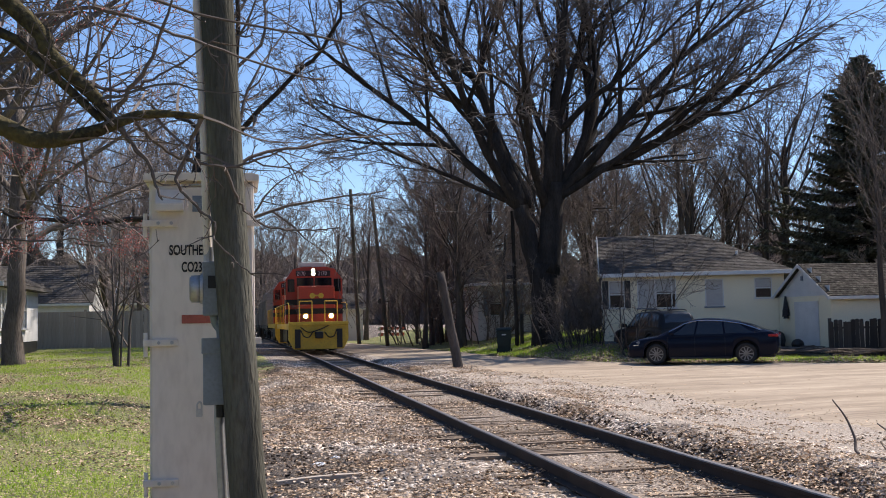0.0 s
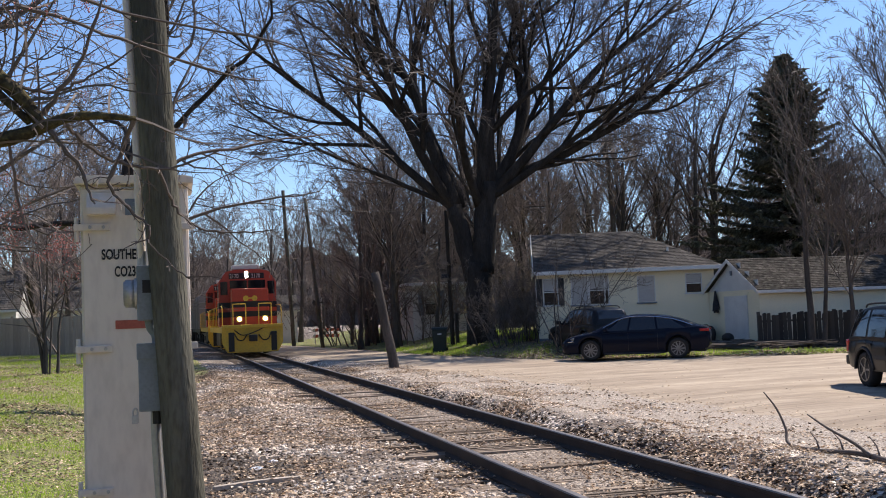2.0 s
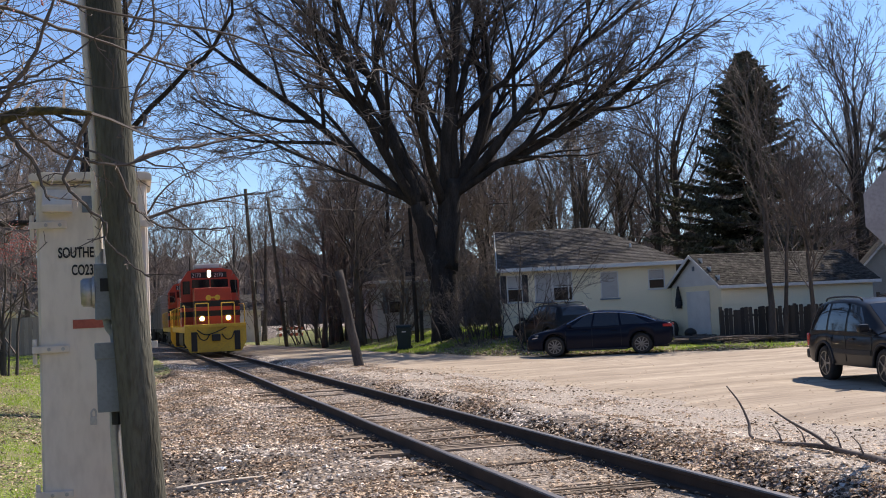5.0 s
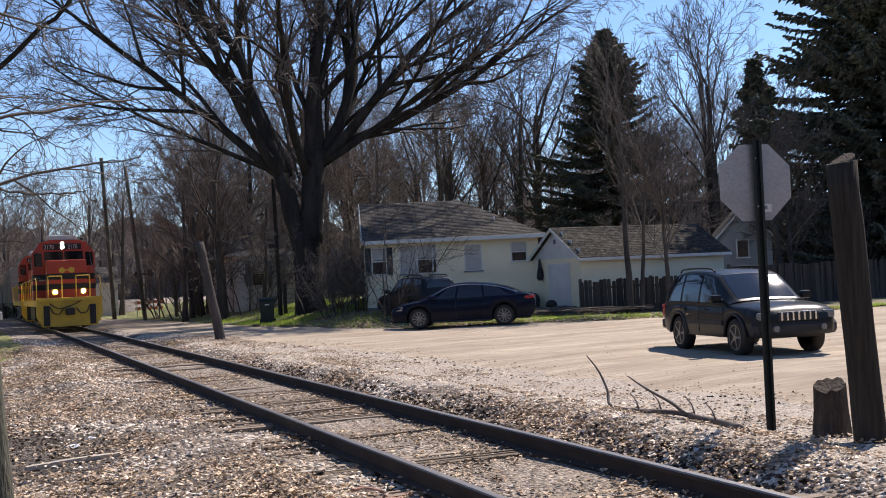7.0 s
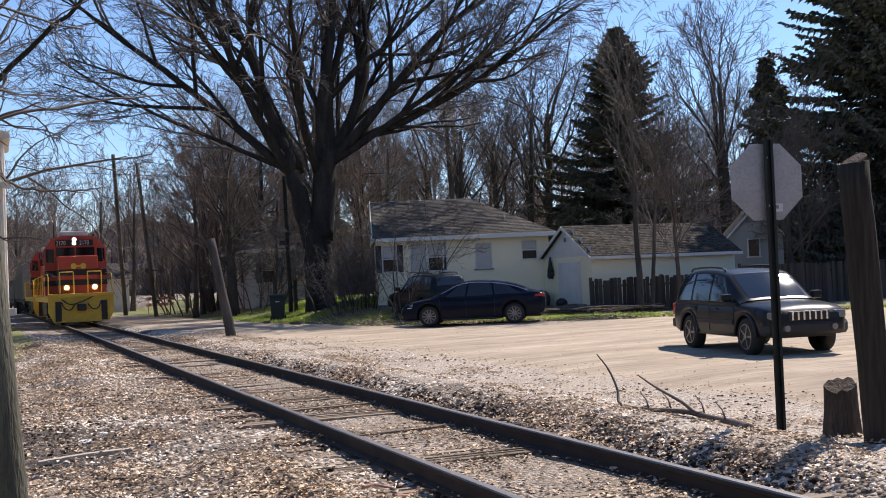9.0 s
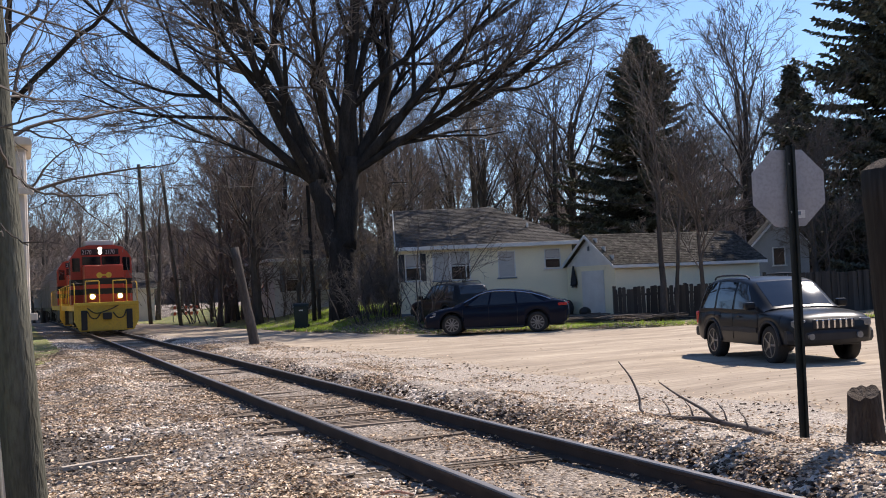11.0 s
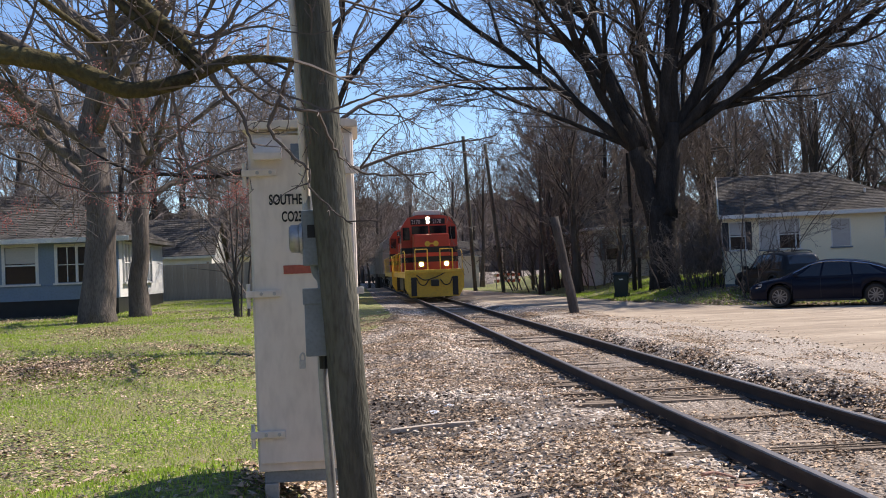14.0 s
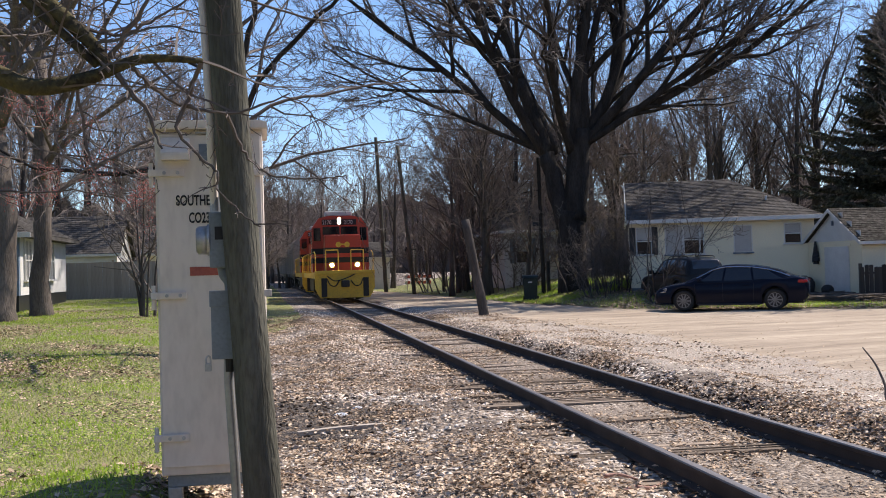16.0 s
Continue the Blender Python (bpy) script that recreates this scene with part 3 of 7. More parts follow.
def hip_roof(parent, x0, x1, y0, y1, ze, rx0, rx1, ry, zr, over, material, seed, gable=None):
    """Hip roof: eaves at ze with overhang, ridge from rx0 to rx1 at ry, zr; gable: wall material of an upright end at x0."""
    xl = x0 - (0.12 if gable else over)
    a, b, c, d = (xl, y0 - over, ze), (x1 + over, y0 - over, ze), (x1 + over, y1 + over, ze), (xl, y1 + over, ze)
    e, f = (xl if gable else rx0, ry, zr), (rx1, ry, zr)
    under = ze - 0.12
    verts = [a, b, c, d, e, f] + [(p[0], p[1], under) for p in (a, b, c, d)]
    faces = [(0, 1, 5, 4), (1, 2, 5), (2, 3, 4, 5), (3, 0, 4), (0, 6, 7, 1), (1, 7, 8, 2), (2, 8, 9, 3), (3, 9, 6, 0), (9, 8, 7, 6)]
    ob = obj_from("roof", verts, faces, material)
    ob.parent = parent
    shingles(ob, (a, b, f, e), 26, 44, material, seed)
    if gable:
        part("gable_wall", prism([(y0, ze - 0.1), (y1, ze - 0.1), (ry, zr - 0.12)], "x", xl - 0.03, xl - 0.004), gable, parent, "cream gable wall")
        for ya in (y0 - over, y1 + over):
            part("bargeboard", prism([(ya, ze - 0.12), (ry, zr - 0.12), (ry, zr + 0.04), (ya, ze + 0.04)], "x", xl - 0.07, xl - 0.033), M["white"], ob)
    else:
        shingles(ob, (d, a, e, e), 26, 34, material, seed + 1)
    shingles(ob, (b, c, f, f), 26, 34, material, seed + 2)
    gut = box(a[0] - 0.02, b[0] + 0.02, a[1] - 0.03, a[1] - 0.002, under - 0.02, ze + 0.02, 0.008)
    if not gable:
        box(a[0] - 0.03, a[0] - 0.002, a[1], d[1], under - 0.02, ze + 0.02, 0.008, gut)
    part("fascia", gut, M["white"], ob, "pale fascia board")
    return ob


def cream_house():
    h = thing("house", None, "small cream one-storey house with grey hipped shingle roof", "house")
    x0, x1, y0, y1, zb, ze = 10.95, 18.8, 43.5, 50.5, -0.2, 3.12
    holes = [(11.25, 11.85, 1.85, 2.9), (12.5, 13.2, 1.82, 2.95), (13.3, 14.1, 1.82, 2.95), (15.45, 16.15, 1.83, 2.88), (17.58, 18.22, 2.15, 2.9)]
    bm = wall_with_holes(x0, x1, 0.45, ze, holes)
    bmesh.ops.transform(bm, matrix=pose(0, y0, 0), verts=bm.verts)
    part("wall", bm, M["cream"], h)
    side = wall_with_holes(0.16, y1 - y0 - 0.16, 0.45, ze, [(2.2, 3.1, 1.2, 2.7), (4.4, 5.6, 1.7, 2.8)])
    bmesh.ops.transform(side, matrix=Matrix.Translation((x0, y1, 0)) @ pose(0, 0, 0, 0, 0, -90), verts=side.verts)
    part("wall", side, M["cream"], h)
    part("wall", box(x1 - 0.15, x1, y0 + 0.16, y1, 0.45, ze), M["cream"], h)
    part("wall", box(x0 + 0.16, x1 - 0.16, y1 - 0.15, y1, 0.45, ze), M["cream"], h)
    part("foundation", box(x0 + 0.02, x1 - 0.02, y0 + 0.02, y1, zb, 0.45), M["found"], h, "blue-grey block foundation")
    siding(h, x0, x1, 0.46, 0.86, pose(0, y0 - 0.004, 0), M["cream"])
    for k, (xa, xb, za, zt) in enumerate(holes):
        window(h, xb - xa, zt - za, pose((xa + xb) / 2, y0 + 0.03, za), ("sash", "blind", "sash", "blind", "sash")[k], 0.05)
    for x in (11.05, 12.02):
        part("shutter", box(x - 0.13, x + 0.13, y0 - 0.05, y0 - 0.005, 1.8, 2.95, 0.01), M["black"], h, "dark shutter")
    part("door", box(x0 - 0.02, x0 + 0.1, y1 - 3.1, y1 - 2.2, 0.46, 2.7, 0.01), M["white"], h, "pale side door")
    window(h, 1.2, 1.1, Matrix.Translation((x0 + 0.03, y1 - 5.0, 1.7)) @ pose(0, 0, 0, 0, 0, -90), "pair", 0.07)
    roof = hip_roof(h, x0, x1, y0, y1, ze + 0.1, 11.8, 15.6, 47.0, 5.05, 0.35, M["shingle"], 11, M["cream"])
    # the house stands a little askew to the track
    h.matrix_basis = pose(10.95, 43.5, 0, 0, 0, -18) @ Matrix.Diagonal((0.935, 1, 1, 1)) @ Matrix.Translation((-10.95, -43.5, 0))
    v = cyl((17.0, 44.75, 3.6), (17.0, 44.75, 4.15), 0.05, sides=10)
    part("vent_pipe", v, M["white"], roof, "white roof vent pipe")
    part("downpipe", tube_bm([(13.95, y0 - 0.08, 3.05), (13.95, y0 - 0.06, 0.1)], 0.035, 6), M["white"], h, "white downpipe")


def gable_shed(name, x0, x1, y0, y1, zb, ze, zr, wallmat, roofmat, label, category, boards=True):
    """A building with its gables facing -x and +x, ridge along x."""
    h = thing(name, None, label, category)
    ym = (y0 + y1) / 2
    part("wall", prism([(y0, zb), (y1, zb), (y1, ze), (ym, zr - 0.05), (y0, ze)], "x", x0, x0 + 0.15), wallmat, h)
    part("wall", prism([(y0, zb), (y1, zb), (y1, ze), (ym, zr - 0.05), (y0, ze)], "x", x1 - 0.15, x1), wallmat, h)
    part("wall", box(x0 + 0.152, x1 - 0.152, y0, y0 + 0.14, zb, ze - 0.02), wallmat, h)
    part("wall", box(x0 + 0.152, x1 - 0.152, y1 - 0.14, y1, zb, ze - 0.02), wallmat, h)
    if boards:
        siding(h, x0 + 0.01, x1 - 0.01, zb + 0.25, ze - 0.05, pose(0, y0 - 0.004, 0), wallmat, 0.32)
    over = 0.25
    sl = (zr - ze) / (ym - y0)
    for s, ya in ((1, y0), (-1, y1)):
        yo = ya - s * over
        zo = ze - sl * over
        pr = prism([(yo, zo), (ym, zr), (ym, zr + 0.1), (yo, zo + 0.1)], "x", x0 - 0.2, x1 + 0.2)
        r = part("roof", pr, roofmat, h)
        if s == 1:
            shingles(r, ((x0 - 0.2, yo, zo + 0.1), (x1 + 0.2, yo, zo + 0.1), (x1 + 0.2, ym, zr + 0.1), (x0 - 0.2, ym, zr + 0.1)), 18, 50, roofmat, 3)
            part("fascia", box(x0 - 0.22, x1 + 0.22, yo - 0.03, yo - 0.002, zo - 0.03, zo + 0.09, 0.006), M["white"], r, "pale fascia board")
        part("bargeboard", prism([(yo, zo - 0.04), (ym, zr - 0.04), (ym, zr + 0.09), (yo, zo + 0.09)], "x", x0 - 0.235, x0 - 0.203), M["white"], r)
    return h


def garage():
    x0, x1, y0, y1 = 17.7, 24.5, 37.3, 41.3
    h = gable_shed("garage", x0, x1, y0, y1, -0.2, 2.12, 3.28, M["cream"], M["shingle_b"], "cream garage with brown mossy roof and white door", "garage")
    turn = Matrix.Translation((x0, y1, 0)) @ pose(0, 0, 0, 0, 0, -90)
    siding(h, 0.02, 3.98, 0.0, 2.1, turn @ pose(0, -0.004, 0), M["cream"], 0.32)
    siding(h, 0.05, 3.95, 2.12, 3.2, turn @ pose(0, -0.004, 0), M["white"], 0.36, 1.9)
    d = part("door", box(x0 - 0.06, x0 - 0.018, 38.15, 39.95, -0.15, 1.9, 0.01), M["white"], h, "plain pale garage door")
    part("door_frame", box(x0 - 0.05, x0 - 0.016, 38.02, 40.08, 1.9, 2.03, 0.008), M["cream"], d)
    part("vent", box(x0 - 0.07, x0 - 0.02, 39.24, 39.36, 2.72, 2.9, 0.006), M["found"], h)
    w = thing("wall_hanging", None, "dark narrow bundle hanging on the garage wall", "hanging")
    bm = bmesh.new()
    for k in range(9):
        z = 2.15 - k * 0.1
        r = (0.05, 0.07, 0.09, 0.1, 0.13, 0.15, 0.16, 0.17, 0.12)[k]
        cyl((x0 - 0.13, 40.5 + 0.02 * (k % 2), z), (x0 - 0.13, 40.5, z - 0.1), r * 0.8, r, 8, bm)
    part("bundle", bm, M["plastic"], w)


def far_house():
    h = thing("house", None, "pale two-window bungalow seen behind a trunk", "house")
    x0, x1, y0, y1 = 9.4, 13.6, 61, 71
    part("wall", box(x0, x1, y0, y0 + 0.2, 0.2, 3.4), M["white"], h)
    part("wall", box(x0, x0 + 0.2, y0 + 0.2, y1, 0.2, 3.4), M["white"], h)
    part("wall", box(x1 - 0.2, x1, y0 + 0.2, y1, 0.2, 3.4), M["white"], h)
    part("wall", box(x0 + 0.2, x1 - 0.2, y1 - 0.2, y1, 0.2, 3.4), M["white"], h)
    hip_roof(h, x0, x1, y0, y1, 3.5, 11.3, 11.7, 64.5, 5.6, 0.4, M["shingle"], 31)
    for x in (10.5, 12.5):
        window(h, 0.75, 1.3, pose(x, y0 - 0.03, 1.7), "sash")
        for s in (-1, 1):
            part("shutter", box(x + s * 0.62 - 0.15, x + s * 0.62 + 0.15, y0 - 0.06, y0 - 0.004, 1.65, 3.05, 0.01), M["found"], h, "grey shutter")
    for y in (63, 66, 69):
        window(h, 0.8, 1.3, Matrix.Translation((x0 - 0.03, y, 1.7)) @ pose(0, 0, 0, 0, 0, -90), "sash")


def blue_house():
    h = thing("house", None, "blue-sided cottage with white windows and glazed porch", "house")
    x0, x1, y0, y1, zb, ze = -24.0, -11.6, 36.0, 44.0, 0.3, 2.85
    holes = [(-18.2, -17.2, 1.55, 2.72), (-15.15, -14.2, 1.55, 2.72), (-13.5, -12.3, 1.55, 2.68)]
    bm = wall_with_holes(x0, x1, 1.0, ze, holes)
    bmesh.ops.transform(bm, matrix=pose(0, y0, 0), verts=bm.verts)
    part("wall", bm, M["blueside"], h)
    siding(h, x0, x1, 1.0, 1.5, pose(0, y0 - 0.004, 0), M["blueside"], 0.16)
    part("foundation", box(x0 + 0.03, x1 - 0.03, y0 + 0.05, y1, zb - 0.3, 1.0), M["black"], h, "dark foundation skirt")
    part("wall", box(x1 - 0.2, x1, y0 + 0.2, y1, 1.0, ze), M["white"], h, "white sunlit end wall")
    part("wall", box(x0 + 0.2, x1 - 0.2, y1 - 0.2, y1, 1.0, ze), M["blueside"], h)
    part("wall", box(x0, x0 + 0.2, y0 + 0.2, y1, 1.0, ze), M["blueside"], h)
    for k, (xa, xb, za, zt) in enumerate(holes):
        window(h, xb - xa, zt - za, pose((xa + xb) / 2, y0 + 0.03, za), "pair" if k == 2 else "sash", 0.1)
    for k in range(4):
        window(h, 0.9, 1.25, Matrix.Translation((x1 + 0.02, y0 + 1.2 + 1.25 * k, 1.5)) @ pose(0, 0, 0, 0, 0, 90), "pair", 0.08)
    hip_roof(h, x0, x1, y0, y1, ze + 0.1, -21, -14.5, 40, 4.7, 0.45, M["shingle"], 51)


def left_back_house():
    h = gable_shed("house", -19.5, -11.1, 54.6, 60.2, 0.4, 2.7, 4.5, M["white"], M["shingle"], "white house with sunlit gable and grey roof behind the fence", "house", False)
    w = gable_shed("house", -10.4, -4.8, 60.5, 66.0, 0.4, 2.75, 4.2, M["cream"], M["shingle"], "small cream house behind the tan fence", "house", False)
    window(w, 0.7, 0.9, pose(-9.4, 60.46, 1.7), "sash")
    window(w, 0.9, 0.9, pose(-7.2, 60.46, 1.7), "sash")


def board_fence(name, path, height, board_w, material, label, gap=0.006, ragged=0.0, seed=2):
    rg = random.Random(seed)
    f = thing(name, None, label, "fence")
    meshes = []
    for k in range(6):
        top = height + rg.uniform(-ragged, ragged)
        bm = prism([(-board_w / 2, 0), (board_w / 2, 0), (board_w / 2, top - ragged * 0.4), (board_w * 0.2, top), (-board_w * 0.3, top - ragged * 0.2), (-board_w / 2, top - ragged * 0.5)], "y", -0.012, 0.012)
        me = bpy.data.meshes.new("board")
        bm.to_mesh(me)
        bm.free()
        me.materials.append(material)
        meshes.append(me)
    for (xa, ya), (xb, yb) in zip(path, path[1:]):
        L = math.hypot(xb - xa, yb - ya)
        a = math.degrees(math.atan2(yb - ya, xb - xa))
        n = int(L / (board_w + gap))
        for k in range(n):
            t = (k + 0.5) / n
            x, y = xa + (xb - xa) * t, ya + (yb - ya) * t
            if rg.random() < ragged * 0.3:
                continue
            ob = new("board", rg.choice(meshes))
            ob.parent = f
            ob.matrix_basis = pose(x, y, ground_z(x, y) - 0.02, rg.uniform(-2, 2) * (1 if ragged else 0.2), rg.uniform(-1.5, 1.5) * (1 if ragged else 0.1), a)
        for zr in (0.3, height - 0.3):
            za, zb2 = ground_z(xa, ya) + zr, ground_z(xb, yb) + zr
            nrm = Vector((-(yb - ya), xb - xa, 0)).normalized() * 0.045
            part("fence_rail", tube_bm([Vector((xa, ya, za)) + nrm, Vector((xb, yb, zb2)) + nrm], 0.04, 4), material, f)
        m = max(1, int(L / 2.4))
        for k in range(m + 1):
            t = k / m
            x, y = xa + (xb - xa) * t, ya + (yb - ya) * t
            nrm = Vector((-(yb - ya), xb - xa, 0)).normalized() * 0.11
            part("fence_post", box(x + nrm.x - 0.05, x + nrm.x + 0.05, y + nrm.y - 0.05, y + nrm.y + 0.05, ground_z(x, y) - 0.1, ground_z(x, y) + height + 0.06, 0.01), material, f)


cream_house()
garage()
far_house()
blue_house()
left_back_house()
board_fence("fence", [(17.35, 36.85), (19.6, 35.4), (21.9, 33.7)], 1.34, 0.145, M["fence"], "old weathered grey wooden fence with ragged boards", gap=-0.004, ragged=0.055)
board_fence("fence", [(22.0, 33.62), (28.5, 34.4), (40, 36)], 1.62, 0.15, M["fence"], "tall dark closed board fence along the road", gap=-0.006, ragged=0.03, seed=6)
board_fence("fence", [(-13.2, 47.5), (-4.5, 46.6)], 1.55, 0.15, M["fence_t"], "plain tan board fence across the lawn", ragged=0.0, seed=4)


# ---- trees ----
def grow(acc_big, acc_small, rg, p, d, length, r, level, cfg):
    """One branch with its side branches. Thick wood goes to acc_big, thin to acc_small."""
    seg = cfg["seg"][level]
    n = max(cfg.get("least", 3) if level == 0 else 3, int(length / seg))
    pts, radii = [p.copy()], [r]
    d = d.normalized()
    bend = Vector((rg.gauss(0, 1), rg.gauss(0, 1), rg.gauss(0, 0.6))) * cfg["bend"]
    for k in range(n):
        t = (k + 1) / n
        d = (d + bend * (1 / n) + Vector((rg.gauss(0, 1), rg.gauss(0, 1), rg.gauss(0, 1))) * cfg["wig"] + Vector((0, 0, cfg["up"][level])) / n).normalized()
        pts.append(pts[-1] + d * (length / n))
        radii.append(max(r * (1 - t * (1 - cfg["tip"])), cfg["min"]))
    acc = acc_big if r > cfg["split"] else acc_small
    tube(acc, pts, radii, 8 if r > 0.15 else 6 if r > 0.06 else 4 if r > 0.025 else 3)
    if level == 0:
        return
    kids = cfg["kids"][level]
    kids = max(1, int(kids * rg.uniform(0.8, 1.2)))
    for c in range(kids):
        t = cfg["from"] + (1 - cfg["from"]) * (c + rg.random()) / kids
        i = min(int(t * n), n - 1)
        q = pts[i].lerp(pts[i + 1], t * n - i)
        dd = (pts[i + 1] - pts[i]).normalized()
        side = dd.orthogonal().normalized()
        side.rotate(Matrix.Rotation(rg.uniform(0, 2 * math.pi), 3, dd))
        ang = radians(rg.uniform(*cfg["angle"]))
        nd = dd * math.cos(ang) + side * math.sin(ang)
        if nd.z < cfg.get("floor", -1) and rg.random() < 0.7:
            nd.z = abs(nd.z)
        ln = length * rg.uniform(*cfg["ratio"]) * (1.15 - 0.55 * t)
        rr = max(min(radii[i] * 0.62, r * cfg["rratio"]), cfg["min"])
        grow(acc_big, acc_small, rg, q, nd, ln, rr, level - 1, cfg)


BASE = dict(seg=[0.25, 0.35, 0.45, 0.6, 0.8], bend=0.35, wig=0.07, up=[0.15, 0.2, 0.25, 0.3, 0.3], tip=0.25, min=0.007, split=0.05, kids=[0, 5, 5, 6, 7], angle=(25, 60), ratio=(0.4, 0.65), rratio=0.55)
BASE["from"] = 0.22


def finish_tree(name, acc_big, acc_small, m, label, category="tree", big_mat=None, small_mat=None, group=""):
    t = thing(name, m, label, category, group)
    a = obj_from("trunk", *acc_big, big_mat or M["bark"], smooth=True)
    a.parent = t
    b = obj_from("crown", *acc_small, small_mat or M["twig"])
    b.parent = t
    return t


def trunk_tube(acc, rg, base, top, r0, r1, flare=1.5, n=9, sides=14, crook=1.0):
    pts, rad = [], []
    for k in range(n + 1):
        t = k / n
        p = Vector(base).lerp(Vector(top), t)
        p += Vector((rg.gauss(0, 1), rg.gauss(0, 1), 0)) * 0.16 * r0 * crook * (0 < k < n)
        pts.append(p)
        rad.append((r0 + (r1 - r0) * t) * (1 + (flare - 1) * math.exp(-t * 9)))
    start = len(acc[0])
    tube(acc, pts, rad, sides)
    for i in range(start, len(acc[0])):
        v = Vector(acc[0][i])
        k = (i - start) // sides
        off = v - pts[min(k, n)]
        off *= 1 + 0.09 * noise.noise((v.x * 2.5, v.y * 2.5, v.z * 0.5)) + 0.05 * noise.noise((v.x * 7, v.y * 7, v.z))
        acc[0][i] = tuple(pts[min(k, n)] + off)


def hero_tree():
    rg = random.Random(17)
    big, small = ([], []), ([], [])
    trunk_tube(big, rg, (0, 0, -0.6), (-0.05, 0, 3.7), 0.66, 0.62, 1.5, 9, 18, 0.3)
    trunk_tube(big, rg, (-0.3, 0.0, 2.9), (-1.05, -0.1, 6.4), 0.42, 0.36, 1.0, 7, 16, 0.3)
    trunk_tube(big, rg, (-1.05, -0.1, 6.3), (-2.2, 0.0, 9.8), 0.36, 0.24, 1.0, 7, 16, 0.3)
    trunk_tube(big, rg, (0.12, 0.0, 3.2), (0.5, 0.1, 7.4), 0.56, 0.48, 1.0, 8, 16, 0.3)
    trunk_tube(big, rg, (0.5, 0.1, 7.2), (0.7, 0.2, 10.5), 0.4, 0.28, 1.0, 7, 16, 0.3)
    cfg = dict(BASE, seg=[0.7, 0.6, 0.6, 0.7, 0.8], least=2, kids=[0, 6, 7, 7, 10], bend=0.33, wig=0.075, up=[0.0, 0.05, 0.15, 0.3, 0.28], ratio=(0.38, 0.62), angle=(18, 48), min=0.009, split=0.07)
    cfg["from"] = 0.2
    # start, direction across the view, along the view, up; length; radius
    limbs = [((-1.0, -0.1, 6.2), (-1.0, 0.1, 1.05), 12.5, 0.24), ((-0.9, 0, 6.2), (-0.6, -0.4, 1.3), 12.5, 0.26), ((-0.8, 0, 6.3), (-0.3, 0.4, 1.3), 13, 0.27),
             ((-1.0, 0, 6.4), (-1.4, 0.3, 0.72), 11.0, 0.13), ((0.3, 0.1, 6.4), (0.02, -0.3, 1.3), 13, 0.3), ((0.5, 0.1, 6.6), (0.42, 0.3, 1.2), 13, 0.3),
             ((0.5, 0.1, 6.5), (0.85, -0.2, 1.05), 13, 0.27), ((0.6, 0, 7.0), (1.15, 0.2, 0.95), 13, 0.25), ((0.5, 0, 6.6), (1.0, -0.4, 0.85), 10, 0.19), ((0.3, 0.1, 6.0), (0.2, 0.9, 0.9), 11, 0.24), ((0.1, 0.1, 6.2), (-0.2, -0.9, 0.9), 11, 0.22),
             ((-2.1, 0, 9.4), (-0.9, 0.2, 1.1), 9, 0.17), ((-2.1, 0, 9.6), (-0.3, -0.3, 1.3), 9, 0.18), ((0.7, 0.2, 10.2), (0.25, 0.2, 1.2), 9, 0.2), ((0.6, 0.2, 9.6), (0.9, -0.1, 1.0), 9, 0.17), ((0.6, 0.1, 8.6), (-0.5, 0.2, 1.2), 9, 0.16)]
    for p, d, ln, r in limbs:
        grow(big, small, rg, Vector(p), Vector((d[0] * 1.22, d[1], d[2])), ln * 1.06, r * 0.97, 4, cfg)
    # the fan faces the walk
    return finish_tree("tree", big, small, pose(9.9, 48.5, ground_z(9.9, 48.5), 0, 0, -17), "huge bare tree with dark trunk and fanning limbs")


def wood_tree(seed, height, r, clear, levels, spread, kids, label, twig=None):
    rg = random.Random(seed)
    big, small = ([], []), ([], [])
    lean = (rg.uniform(-0.5, 0.5), rg.uniform(-0.5, 0.5))
    trunk_tube(big, rg, (0, 0, -0.3), (lean[0], lean[1], height * 0.62), r, r * 0.45, 1.5, 9, 8)
    cfg = dict(BASE, seg=[2.0, 0.8, 0.8, 0.9, 1.0], least=1, kids=[0, 6, 6, kids, kids], bend=0.35, wig=0.11, min=0.009, split=0.06, angle=(20, 50), ratio=(0.4, 0.62))
    n = 12
    for k in range(n):
        t = clear + (1 - clear) * k / (n - 1)
        z = height * 0.62 * t
        a = rg.uniform(0, 2 * math.pi)
        up = 0.7 + 1.1 * t
        grow(big, small, rg, Vector((lean[0] * t, lean[1] * t, z)), Vector((math.cos(a) * spread, math.sin(a) * spread, up)), height * rg.uniform(0.3, 0.42) * (1.1 - 0.25 * t), r * (0.36 - 0.15 * t), levels, cfg)
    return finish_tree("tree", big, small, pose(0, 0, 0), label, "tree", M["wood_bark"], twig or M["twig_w"])


